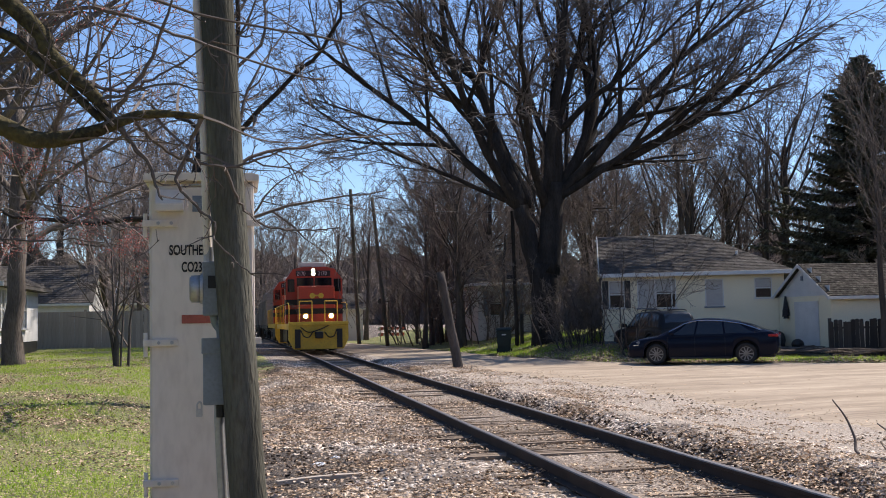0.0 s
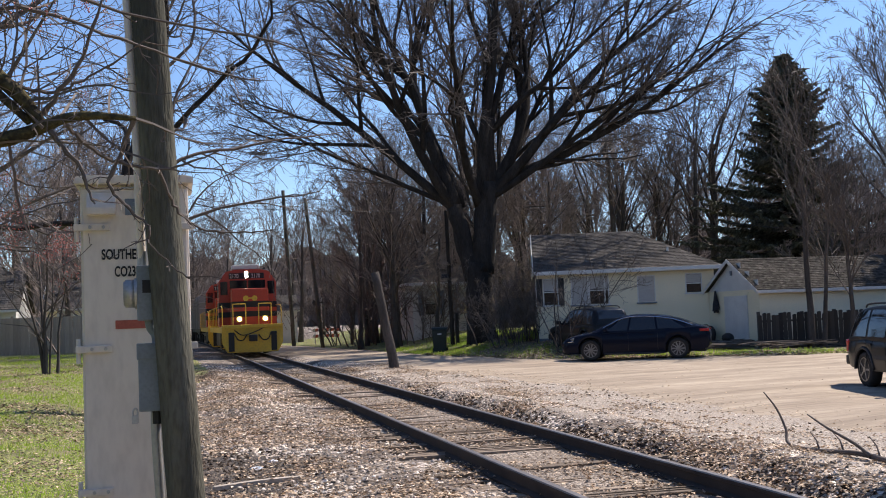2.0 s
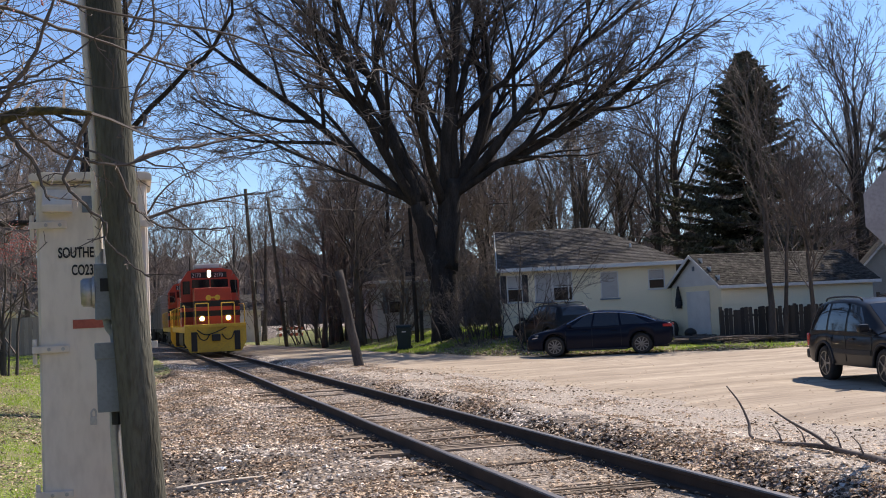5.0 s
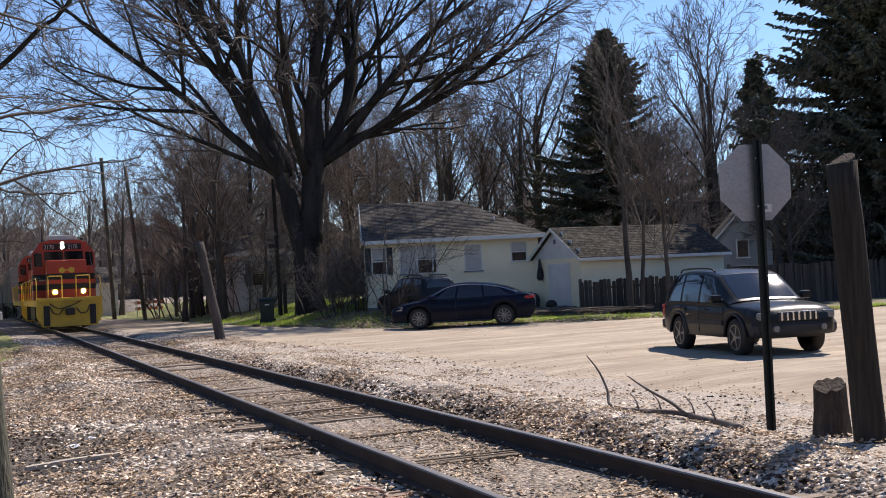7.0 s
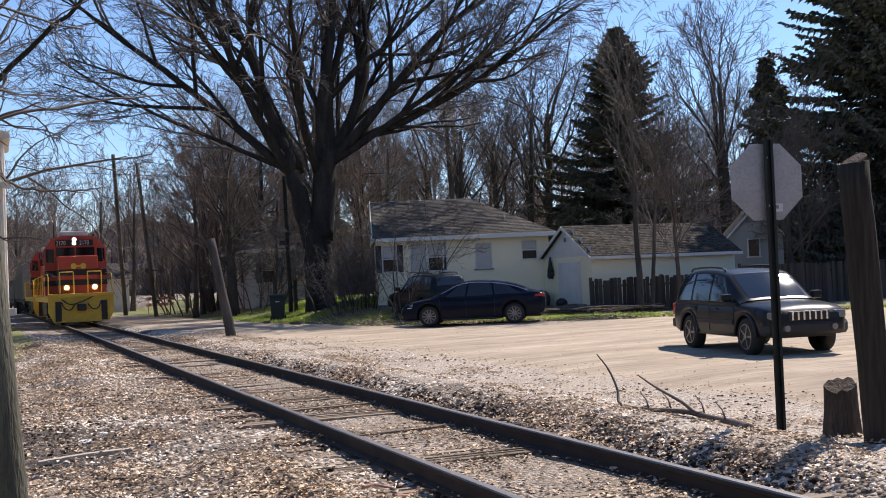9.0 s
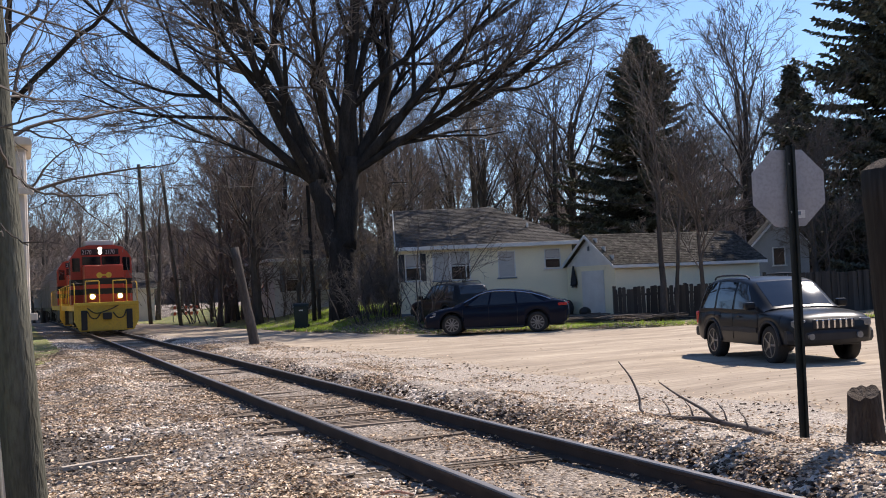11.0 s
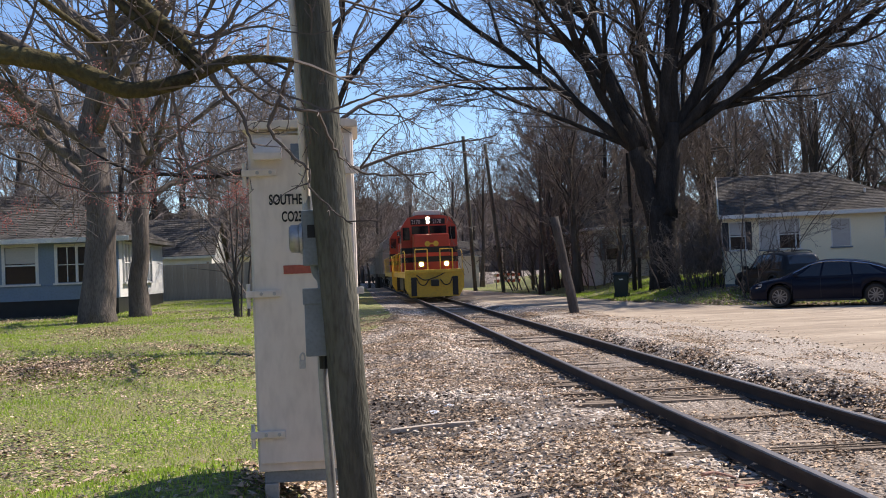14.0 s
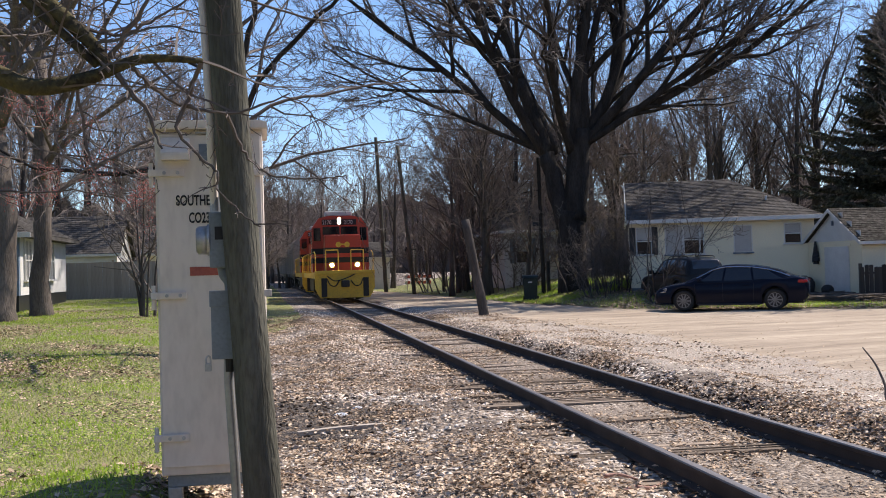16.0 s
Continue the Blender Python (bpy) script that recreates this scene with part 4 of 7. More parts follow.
def brush(seed, height, stems, spread, label, name="shrub", levels=2, thick=1.0, lean=0.4):
    rg = random.Random(seed)
    big, small = ([], []), ([], [])
    cfg = dict(BASE, seg=[1.0, 0.4, 0.4, 0.4, 0.5], least=1, kids=[0, 4, 5, 5, 5], bend=0.1 + lean, wig=0.04 + 0.15 * lean, min=0.006, split=0.03, angle=(20, 60), ratio=(0.35, 0.6))
    for k in range(stems):
        a = rg.uniform(0, 2 * math.pi)
        q = rg.uniform(0, spread)
        grow(big, small, rg, Vector((math.cos(a) * q, math.sin(a) * q, -0.1)), Vector((math.cos(a) * lean, math.sin(a) * lean, 1)), height * rg.uniform(0.6, 1.1), 0.012 * thick * height ** 0.7 * rg.uniform(0.8, 1.5), levels, cfg)
    return finish_tree(name, big, small, pose(0, 0, 0), label, "shrub" if name == "shrub" else "tree", M["wood_bark"], M["twig"])


def spruce(seed, height, radius, label, bare=0.12, thick=1.0, tuft=1.0, taper=0.9):
    rg = random.Random(seed)
    big, small = ([], []), ([], [])
    trunk_tube(big, rg, (0, 0, -0.3), (0.1, 0, height), height * 0.018, 0.03, 1.3, 10, 8)
    z = height * bare
    while z < height * 0.99:
        t = z / height
        reach = radius * (1 - t) ** taper * rg.uniform(0.6, 1.12) + 0.15
        for k in range(int(rg.randint(6, 8) * thick)):
            a = rg.uniform(0, 2 * math.pi)
            out = Vector((math.cos(a), math.sin(a), 0))
            ln = reach * rg.uniform(0.65, 1.1)
            pts = [Vector((0, 0, z)) + out * ln * s + Vector((0, 0, (0.12 - 0.5 * (1 - t) * s + 0.35 * s * s) * ln)) for s in (0, 0.25, 0.5, 0.75, 1.0)]
            tube(big, pts, [0.05 * (1 - t) + 0.012, 0.04 * (1 - t) + 0.01, 0.02, 0.012, 0.006], 3)
            m = int((14 + ln * 24) / tuft ** 1.4)
            for j in range(m):
                s = 0.15 + 0.87 * (j + rg.random()) / m
                i = min(int(s * 4), 3)
                q = pts[i].lerp(pts[i + 1], min(s * 4 - i, 1.0))
                side = out.cross(Vector((0, 0, 1))) * rg.choice((-1, 1))
                d = (out * 0.6 + side * rg.uniform(0.1, 1.0) + Vector((0, 0, rg.uniform(-0.9, 0.1)))).normalized()
                w = rg.uniform(0.045, 0.1) * tuft
                ln2 = rg.uniform(0.25, 0.7) * (0.6 + 0.5 * (1 - s)) * tuft ** 0.6
                up = d.orthogonal().normalized()
                up.rotate(Matrix.Rotation(rg.uniform(0, 6.3), 3, d))
                b = len(small[0])
                for v in (q, q + d * ln2 * 0.5 + up * w, q + d * ln2, q + d * ln2 * 0.5 - up * w, q + d * ln2 * 0.45 + up.cross(d) * w):
                    small[0].append(tuple(v))
                small[1].extend([(b, b + 1, b + 4), (b + 1, b + 2, b + 4), (b + 2, b + 3, b + 4), (b + 3, b, b + 4)])
        z += (0.27 + 0.2 * (1 - t)) / thick ** 0.5
    return finish_tree("spruce", big, small, pose(0, 0, 0), label, "tree", M["bark"], M["needle"])


hero_tree()
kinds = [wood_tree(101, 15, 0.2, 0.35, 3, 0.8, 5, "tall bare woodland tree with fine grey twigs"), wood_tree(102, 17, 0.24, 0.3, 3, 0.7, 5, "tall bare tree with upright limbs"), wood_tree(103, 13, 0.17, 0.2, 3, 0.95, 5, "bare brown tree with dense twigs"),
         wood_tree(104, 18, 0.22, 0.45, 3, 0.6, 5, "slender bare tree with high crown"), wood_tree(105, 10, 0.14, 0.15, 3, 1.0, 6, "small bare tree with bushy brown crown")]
WOODS = [(0, 6.5, 62, 0.8, 20), (2, 4.6, 72, 0.9, 80), (4, 7.2, 56, 0.9, 150), (2, 8.6, 70, 1.0, 220), (1, 14.5, 60, 0.9, 10), (0, 18, 62, 0.95, 70), (3, 21, 58, 0.95, 130), (1, 24.5, 66, 1.0, 190), (2, 20, 74, 1.1, 250),
         (3, 27.5, 62, 1.0, 300), (0, 30, 72, 1.05, 15), (1, 16, 78, 1.1, 45), (2, 12.5, 80, 1.1, 95), (4, 11.5, 66, 1.1, 140), (3, 25, 84, 1.1, 200), (0, 34, 78, 1.0, 260), (1, 38, 66, 0.9, 330), (2, 43, 72, 1.0, 30),
         (2, 0.5, 95, 1.0, 60), (0, -1.5, 120, 1.0, 100), (1, 5.5, 110, 1.0, 170), (2, 9.5, 100, 1.0, 240), (3, 2.5, 140, 1.1, 310), (0, -8, 150, 1.1, 350), (4, -14, 140, 1.4, 40), (1, -3.5, 170, 1.1, 85),
         (2, -8.5, 70, 0.95, 33), (0, -11, 78, 1.0, 72), (3, -14.5, 70, 1.0, 111), (1, -18, 74, 1.0, 160), (2, -22, 62, 1.0, 205), (4, -9.0, 58, 1.2, 251), (4, -16.5, 52, 1.3, 290), (2, -7.0, 92, 1.0, 333), (0, -25, 56, 1.0, 12), (3, -6.2, 64, 0.9, 222)]
rgw = random.Random(99)
for k in range(18):
    # a loose belt of wood behind the houses and along the street
    x = rgw.uniform(8, 62)
    WOODS.append((k % 5, x, 66 + 0.25 * x + rgw.uniform(-6, 20), rgw.uniform(0.85, 1.15), rgw.uniform(0, 360)))
for k in range(9):
    x = rgw.uniform(-40, -7)
    WOODS.append((k % 5, x, rgw.uniform(66, 105), rgw.uniform(0.85, 1.15), rgw.uniform(0, 360)))
for k in range(6):
    WOODS.append((k % 5, rgw.uniform(4, 9), 60 + 11 * k, rgw.uniform(0.6, 0.9), rgw.uniform(0, 360)))
for k in range(46):
    # the deep wood behind the houses
    x = rgw.uniform(10, 66)
    WOODS.append((k % 5, x, 60 + 0.22 * x + 34 * rgw.random(), rgw.uniform(0.8, 1.1), rgw.uniform(0, 360)))
for k in range(16):
    # bushy growth along the street and beyond its end
    if k % 2:
        WOODS.append(((4, 2)[k // 2 % 2], rgw.uniform(8.4, 13), rgw.uniform(62, 96), rgw.uniform(0.8, 1.05), rgw.uniform(0, 360)))
    WOODS.append(((4, 2, 0)[k % 3], rgw.uniform(-6, 16), rgw.uniform(98, 150), rgw.uniform(0.9, 1.1), rgw.uniform(0, 360)))
for k in range(14):
    # growth beside the track on the lawn side
    y = 54 + 6 * k
    WOODS.append(((4, 2)[k % 2], track_x(y) - rgw.uniform(3.6, 6.5), y, rgw.uniform(0.6, 0.9), rgw.uniform(0, 360)))
for k in range(16):
    WOODS.append((k % 5, -8.5 - 1.05 * k + rgw.uniform(-0.6, 0.6), rgw.uniform(68, 82), rgw.uniform(0.85, 1.1), rgw.uniform(0, 360)))
# the street itself stays open
WOODS = [w for w in WOODS if not (0.098 < (w[1] + 3.9) / w[2] < 0.152 and w[2] < 86) and not (0.19 < (w[1] + 3.9) / w[2] < 0.265 and 50 < w[2] < 62)]
first = set()
for k, x, y, s, a in WOODS:
    m = pose(x, y, ground_z(x, y) - 0.1, 0, 0, a)
    if k not in first:
        first.add(k)
        t = kinds[k]
        t.matrix_basis = m @ Matrix.Diagonal((s, s, s, 1))
    else:
        t = copy_thing(kinds[k], m)
        t.scale = (s, s, s)
    t["group"] = "bare trees of the wood"
s1 = spruce(7, 16.6, 7.6, "tall dark green spruce behind the garage", 0.04, 1.6, 0.85, 0.85)
s1.matrix_basis = pose(32.2, 58, 0)
s2 = spruce(8, 25, 8.6, "broad dark spruce near the street corner", 0.02, 1.7, 1.25, 0.6)
s2.matrix_basis = pose(39.6, 43.0, 0)
s3 = spruce(9, 14.0, 3.6, "dark spruce standing beyond the fence", 0.12, 1.0, 1.3)
s3.matrix_basis = pose(39.5, 53, 0)
s4 = spruce(10, 22, 8.0, "dark spruce at the edge of the street", 0.03, 1.1, 1.7, 0.65)
s4.matrix_basis = pose(46, 38, 0)
kinds.append(wood_tree(109, 19, 0.36, 0.4, 2, 0.7, 5, "tall thick-trunked bare tree behind the houses", M["twig_w"]))
kinds[5].matrix_basis = pose(13.4, 60, -0.2, 0, 0, 30)
kinds.append(wood_tree(110, 17, 0.3, 0.3, 2, 0.85, 5, "forked dark bare tree behind the houses", M["twig_w"]))
kinds[6].matrix_basis = pose(16.2, 63, -0.2)
rgt = random.Random(5)
for k in range(5):
    # thick trunks close behind the houses
    x = 15.0 + k * 4.2 + rgt.uniform(-0.5, 0.5)
    t = copy_thing(kinds[5 + k % 2], pose(x, 63 + rgt.uniform(0, 9) + 0.3 * k, -0.2, 0, 0, rgt.uniform(0, 360)))
    s = rgt.uniform(0.75, 1.1)
    t.scale = (s, s, s)
    t["group"] = "bare trees of the wood"
for k, x, y, s, a in ((4, 43.5, 47, 1.0, 15), (2, 46, 45, 0.9, 95), (4, 48.5, 43, 1.1, 205), (2, 41.5, 50, 1.0, 155), (4, 52, 46, 1.2, 60), (0, 33.2, 52.5, 0.8, 60), (5, 8.6, 62, 0.75, 10), (6, 7.6, 57.5, 0.7, 100), (6, 9.0, 72, 0.85, 210), (1, 35.5, 52, 1.15, 40), (3, 38.5, 56, 1.15, 100), (0, 34, 64, 0.9, 200), (2, 30.5, 50, 0.8, 300), (4, 28, 47.5, 0.8, 120), (2, 35, 44.5, 0.8, 20), (4, 31.5, 41.5, 0.9, 270), (4, 8.8, 53, 0.95, 33), (2, 8.2, 59, 0.8, 190), (4, 11.6, 53.5, 1.0, 77), (2, 7.6, 66, 0.85, 140), (4, 13.6, 52.8, 0.95, 222), (2, -13, 42, 0.9, 10), (4, -16.5, 41, 1.1, 60), (2, -19, 47, 0.95, 170), (4, -6.9, 49, 1.1, 230)):
    t = copy_thing(kinds[k], pose(x, y, -0.2, 0, 0, a))
    t.scale = (s, s, s)


# ---- writing ----
def lettering(text, size, extrude=0.001, bold=0.0):
    cu = bpy.data.curves.new("lettering", "FONT")
    cu.body, cu.size, cu.extrude, cu.offset = text, size, extrude, bold
    tmp = bpy.data.objects.new("lettering", cu)
    scene.collection.objects.link(tmp)
    bpy.context.view_layer.update()
    me = bpy.data.meshes.new_from_object(tmp.evaluated_get(bpy.context.evaluated_depsgraph_get()))
    bpy.data.objects.remove(tmp)
    bpy.data.curves.remove(cu)
    return me


def write(text, size, material, parent, m, squeeze=1.0, bold=0.0):
    me = lettering(text, size, 0.001, bold)
    me.materials.clear()
    me.materials.append(material)
    ob = new("lettering", me)
    ob.parent = parent
    ob.matrix_basis = m @ pose(0, 0, 0, 90, 0, 0) @ Matrix.Diagonal((squeeze, 1, 1, 1))
    return ob


# ---- signal case, pole and meter ----
def signal_case():
    c = thing("signal_cabinet", None, "tall pale metal railway signal cabinet with black lettering", "cabinet")
    x0, x1, y0, y1, z0, z1 = -4.45, -3.84, 6.5, 7.05, 0.36, 2.34
    part("body", box(x0, x1, y0, y1, z0, z1, 0.012), M["case"], c)
    part("door", box(x0 + 0.012, x1 - 0.012, y0 - 0.022, y0 - 0.003, z0 + 0.05, z1 - 0.03, 0.006), M["case"], c, "flat cabinet door")
    part("cap", prism([(x0 - 0.03, z1), (x1 + 0.03, z1), (x1 + 0.03, z1 + 0.04), (x1 - 0.02, z1 + 0.05), (x0 + 0.02, z1 + 0.05), (x0 - 0.03, z1 + 0.04)], "y", y0 - 0.06, y1 + 0.03, None, 0.006), M["case"], c, "overhanging cabinet cap")
    legs = box(x0 + 0.03, x1 - 0.03, y0 + 0.03, y1 - 0.03, 0.29, z0 - 0.002, 0.006)
    part("plinth", legs, M["greybox"], c, "dull grey steel plinth")
    for x in (x0 + 0.07, x1 - 0.07):
        for y in (y0 + 0.07, y1 - 0.07):
            part("leg", box(x - 0.04, x + 0.04, y - 0.04, y + 0.04, -0.35, 0.288, 0.006), M["case_d"], c)
    for z in (2.09, 1.39, 0.58):
        for xa, xb in ((x0 - 0.035, x0 + 0.165), (x1 - 0.12, x1 + 0.035)):
            h = part("hinge_strap", box(xa, xb, y0 - 0.045, y0 - 0.024, z - 0.02, z + 0.02, 0.004), M["case"], c)
            for bx in ((xa + 0.09, xa + 0.165) if xa < -4.2 else (xa + 0.04,)):
                part("bolt", cyl((bx, y0 - 0.056, z), (bx, y0 - 0.04, z), 0.011, sides=6), M["case_d"], h)
        part("hinge_pin", cyl((x0 - 0.022, y0 - 0.01, z - 0.08), (x0 - 0.022, y0 - 0.01, z + 0.06), 0.012, sides=8), M["case"], c)
    part("cover_plate", prism([(y0 - 0.024, 2.16), (y0 - 0.024, 2.29), (y0 - 0.04, 2.29), (y0 - 0.095, 2.2), (y0 - 0.095, 2.16)], "x", -4.41, -4.25, None, 0.004), M["case"], c, "raised vent hood")
    part("cap_lip", box(-4.22, -4.06, y0 - 0.035, y0 - 0.024, 2.315, 2.325, 0.002), M["case_d"], c)
    n = part("notice", box(-4.2, -4.06, y0 - 0.028, y0 - 0.0235, 2.16, 2.255), M["found"], c, "small dark blue notice")
    for k in range(3):
        part("print_line", box(-4.18 + 0.012 * k, -4.1, y0 - 0.03, y0 - 0.0285, 2.18 + 0.025 * k, 2.185 + 0.025 * k), M["greybox"], n)
    write("SOUTHERN", 0.082, M["black"], c, pose(-4.335, y0 - 0.0245, 1.905), 0.62, 0.0022)
    write("CO235", 0.082, M["black"], c, pose(-4.265, y0 - 0.0245, 1.805), 0.58, 0.0022)
    part("tape_strip", box(-4.265, -4.02, y0 - 0.0265, y0 - 0.0235, 1.5, 1.55), M["redtag"], c, "faded red tape strip")


def timber_pole():
    p = thing("timber_pole", None, "weathered round timber pole leaning beside the cabinet", "pole")
    acc = ([], [])
    rg = random.Random(3)
    trunk_tube(acc, rg, (-3.845, 6.0, -0.4), (-4.1, 5.98, 4.4), 0.102, 0.09, 1.0, 16, 22, 0.1)
    ob = obj_from("shaft", *acc, M["pole"], smooth=True)
    ob.parent = p
    part("cable_guard", box(-0.012, 0.012, -0.012, 0.012, -1.1, 0.35, 0.003, None, Matrix.Translation((-3.995, 5.965, 1.6)) @ pose(0, 0, 0, 0, -3.0, 0)), M["greybox"], p, "grey cable guard strip")
    m = thing("electric_meter", None, "grey meter and switch boxes with steel conduit", "meter")
    mb = part("meter_box", box(-4.13, -4.025, 6.03, 6.16, 1.54, 1.84, 0.008), M["greybox"], m)
    part("label_plate", box(-4.1, -4.05, 6.026, 6.0295, 1.69, 1.76), M["black"], mb, "dark label on the box")
    g = cyl((-4.13, 6.095, 1.69), (-4.2, 6.095, 1.69), 0.078, 0.075, 24, None, 0.008)
    part("meter_head", g, M["case_d"], m, "round metal meter head", smooth=True)
    part("meter_ring", cyl((-4.128, 6.095, 1.69), (-4.142, 6.095, 1.69), 0.086, sides=24), M["case_d"], m)
    sb = part("switch_box", box(-4.13, -4.01, 6.03, 6.16, 1.05, 1.41, 0.008), M["greybox"], m)
    part("box_lid", box(-4.137, -4.003, 6.022, 6.1, 1.33, 1.418, 0.006), M["greybox"], sb)
    part("conduit", tube_bm(smooth_path([(-4.165, 6.03, 3.6), (-4.118, 6.03, 2.6), (-4.108, 6.04, 2.2), (-4.102, 6.08, 1.92), (-4.095, 6.09, 1.83)], 4), 0.023, 10), M["case"], m, "pale painted conduit", smooth=True)
    part("coupling", cyl((-4.095, 6.09, 1.84), (-4.095, 6.09, 1.92), 0.03, sides=12), M["case_d"], m)
    part("conduit", tube_bm(smooth_path([(-4.07, 6.09, 1.55), (-4.06, 6.09, 1.5), (-4.035, 6.09, 1.46), (-4.03, 6.09, 1.4)], 4), 0.026, 10), M["greybox"], m, smooth=True)
    part("conduit", tube_bm(smooth_path([(-4.045, 6.09, 1.06), (-4.045, 6.09, 0.9), (-4.02, 6.09, 0.3), (-4.01, 6.09, -0.35)], 4), 0.026, 10), M["case_d"], m, smooth=True)
    part("coupling", cyl((-4.03, 6.08, 0.98), (-4.03, 6.08, 1.05), 0.034, sides=12), M["black"], m)
    lk = part("padlock", box(-4.17, -4.135, 6.06, 6.08, 0.985, 1.03, 0.005), M["case_d"], m, "dull grey padlock")
    part("shackle", tube_bm(smooth_path([(-4.163, 6.07, 1.03), (-4.163, 6.07, 1.055), (-4.15, 6.07, 1.068), (-4.14, 6.07, 1.055), (-4.14, 6.07, 1.03)], 3), 0.005, 6), M["case_d"], lk)


def stop_sign():
    s = thing("road_sign", pose(3.23, 8.8, -0.15, 0, 0, -12), "octagonal road sign seen from its bare back", "road sign")
    bm = bmesh.new()
    for xa, xb, ya, yb in ((-0.03, -0.024, -0.02, 0.02), (0.024, 0.03, -0.02, 0.02), (-0.024, 0.024, 0.012, 0.018), (-0.05, -0.03, -0.02, -0.014), (0.03, 0.05, -0.02, -0.014)):
        box(xa, xb, ya, yb, -0.5, 2.86, 0, bm)
    for k in range(40):
        box(-0.014, 0.014, 0.018, 0.0195, 0.05 + 0.068 * k, 0.083 + 0.068 * k, 0, bm)
    p = part("post", bm, M["postgreen"], s, "dark perforated steel post")
    p.matrix_basis = pose(0, 0, 0, 0, 0.3, 0)
    pts = [(0.381 / math.cos(math.pi / 8) * math.cos(math.pi / 8 + k * math.pi / 4), 2.44 + 0.381 / math.cos(math.pi / 8) * math.sin(math.pi / 8 + k * math.pi / 4)) for k in range(8)]
    pl = part("plate", prism(pts, "y", 0.03, 0.034), M["signback"], s, "bare grey aluminium plate")
    part("sticker", box(0.07, 0.16, 0.026, 0.0295, 2.14, 2.22), M["white"], pl, "small white sticker")
    part("print_line", box(0.085, 0.115, 0.024, 0.0258, 2.17, 2.205), M["found"], pl)
    for z in (2.2, 2.68):
        part("bolt", cyl((0, 0.0, z), (0, 0.045, z), 0.012, sides=6), M["case_d"], pl)


def cut_posts():
    p = thing("timber_post", None, "dark cut-off timber post standing upright", "post")
    acc = ([], [])
    trunk_tube(acc, random.Random(8), (3.48, 7.72, -0.5), (3.33, 7.74, 2.36), 0.15, 0.135, 1.0, 10, 18, 0.15)
    top = len(acc[0])
    for i in range(top - 18, top):
        v = acc[0][i]
        acc[0][i] = (v[0], v[1], v[2] + 0.12 * (v[0] - 3.33))
    ob = obj_from("shaft", *acc, M["post"], smooth=True)
    ob.parent = p
    cut = cyl((3.328, 7.74, 2.362), (3.322, 7.74, 2.372), 0.134, 0.128, 18)
    for v in cut.verts:
        v.co.z += 0.12 * (v.co.x - 3.33)
    part("cut_face", cut, M["rotten"], p, "weathered cut top")
    s = thing("tree_stump", None, "short rotten grey stump beside the post", "stump")
    bm = bmesh.new()
    n = 20
    rings = []
    for z, r in ((-0.45, 0.19), (-0.15, 0.18), (0.05, 0.16), (0.2, 0.155), (0.3, 0.15)):
        ring = []
        for k in range(n):
            a = 2 * math.pi * k / n
            rr = r * (1 + 0.1 * noise.noise((math.cos(a) * 2, math.sin(a) * 2, z)) + 0.09 * noise.noise((math.cos(a) * 6, math.sin(a) * 6, z * 0.5)))
            zz = z + (0.06 * noise.noise((math.cos(a) * 1.9, math.sin(a) * 1.9, 4)) - 0.05 * math.cos(a + 2.4) if z > 0.25 else 0)
            ring.append(bm.verts.new((3.5 + rr * math.cos(a), 8.25 + rr * math.sin(a), zz)))
        rings.append(ring)
    for ra, rb in zip(rings, rings[1:]):
        for k in range(n):
            bm.faces.new((ra[k - 1], ra[k], rb[k], rb[k - 1]))
    mid = bm.verts.new((3.5, 8.25, 0.25))
    for k in range(n):
        bm.faces.new((rings[-1][k - 1], rings[-1][k], mid))
    part("stump_wood", bm, M["rotten"], s)


def fallen_branch():
    b = thing("fallen_branch", None, "dry forked branch lying on the gravel", "branch")
    acc = ([], [])
    g = lambda x, y, h: Vector((x, y, ground_z(x, y) + h))
    tube(acc, smooth_path([g(2.9, 8.85, 0.06), g(3.07, 9.3, 0.07), g(3.2, 9.9, 0.06), g(3.14, 10.3, 0.06), g(2.98, 10.9, 0.05), g(2.96, 11.35, 0.06), g(3.02, 11.5, 0.2), g(3.0, 11.65, 0.42), g(2.93, 11.8, 0.62)], 4),
         [0.042 - 0.034 * (k / 32) for k in range(33)], 8)
    tube(acc, smooth_path([g(3.15, 10.1, 0.07), g(3.12, 10.3, 0.16), g(3.05, 10.7, 0.3), g(3.0, 11.0, 0.44)], 4), [0.024 - 0.016 * (k / 12) for k in range(13)], 6)
    for k, (x, y) in enumerate(((3.1, 9.5), (3.2, 10.0), (3.0, 10.8), (3.1, 10.5))):
        tube(acc, [g(x, y, 0.07), g(x + 0.05, y + 0.12, 0.16), g(x + 0.02, y + 0.2, 0.25)], [0.012, 0.009, 0.005], 5)
    ob = obj_from("limb", *acc, M["twig"], smooth=True)
    ob.parent = b


signal_case()
timber_pole()
stop_sign()
cut_posts()
fallen_branch()


# ---- the near maple and other trees ----
def buds(acc, rg, p, n, spread, size):
    for _ in range(n):
        c = p + Vector((rg.gauss(0, 1), rg.gauss(0, 1), rg.gauss(0, 1))) * spread
        i = len(acc[0])
        s = size * rg.uniform(0.6, 1.3)
        for d in ((s, 0, 0), (-s, 0, 0), (0, s, 0), (0, -s, 0), (0, 0, s * 1.3), (0, 0, -s * 1.3)):
            acc[0].append((c.x + d[0], c.y + d[1], c.z + d[2]))
        for f in ((0, 2, 4), (2, 1, 4), (1, 3, 4), (3, 0, 4), (2, 0, 5), (1, 2, 5), (3, 1, 5), (0, 3, 5)):
            acc[1].append(tuple(i + k for k in f))


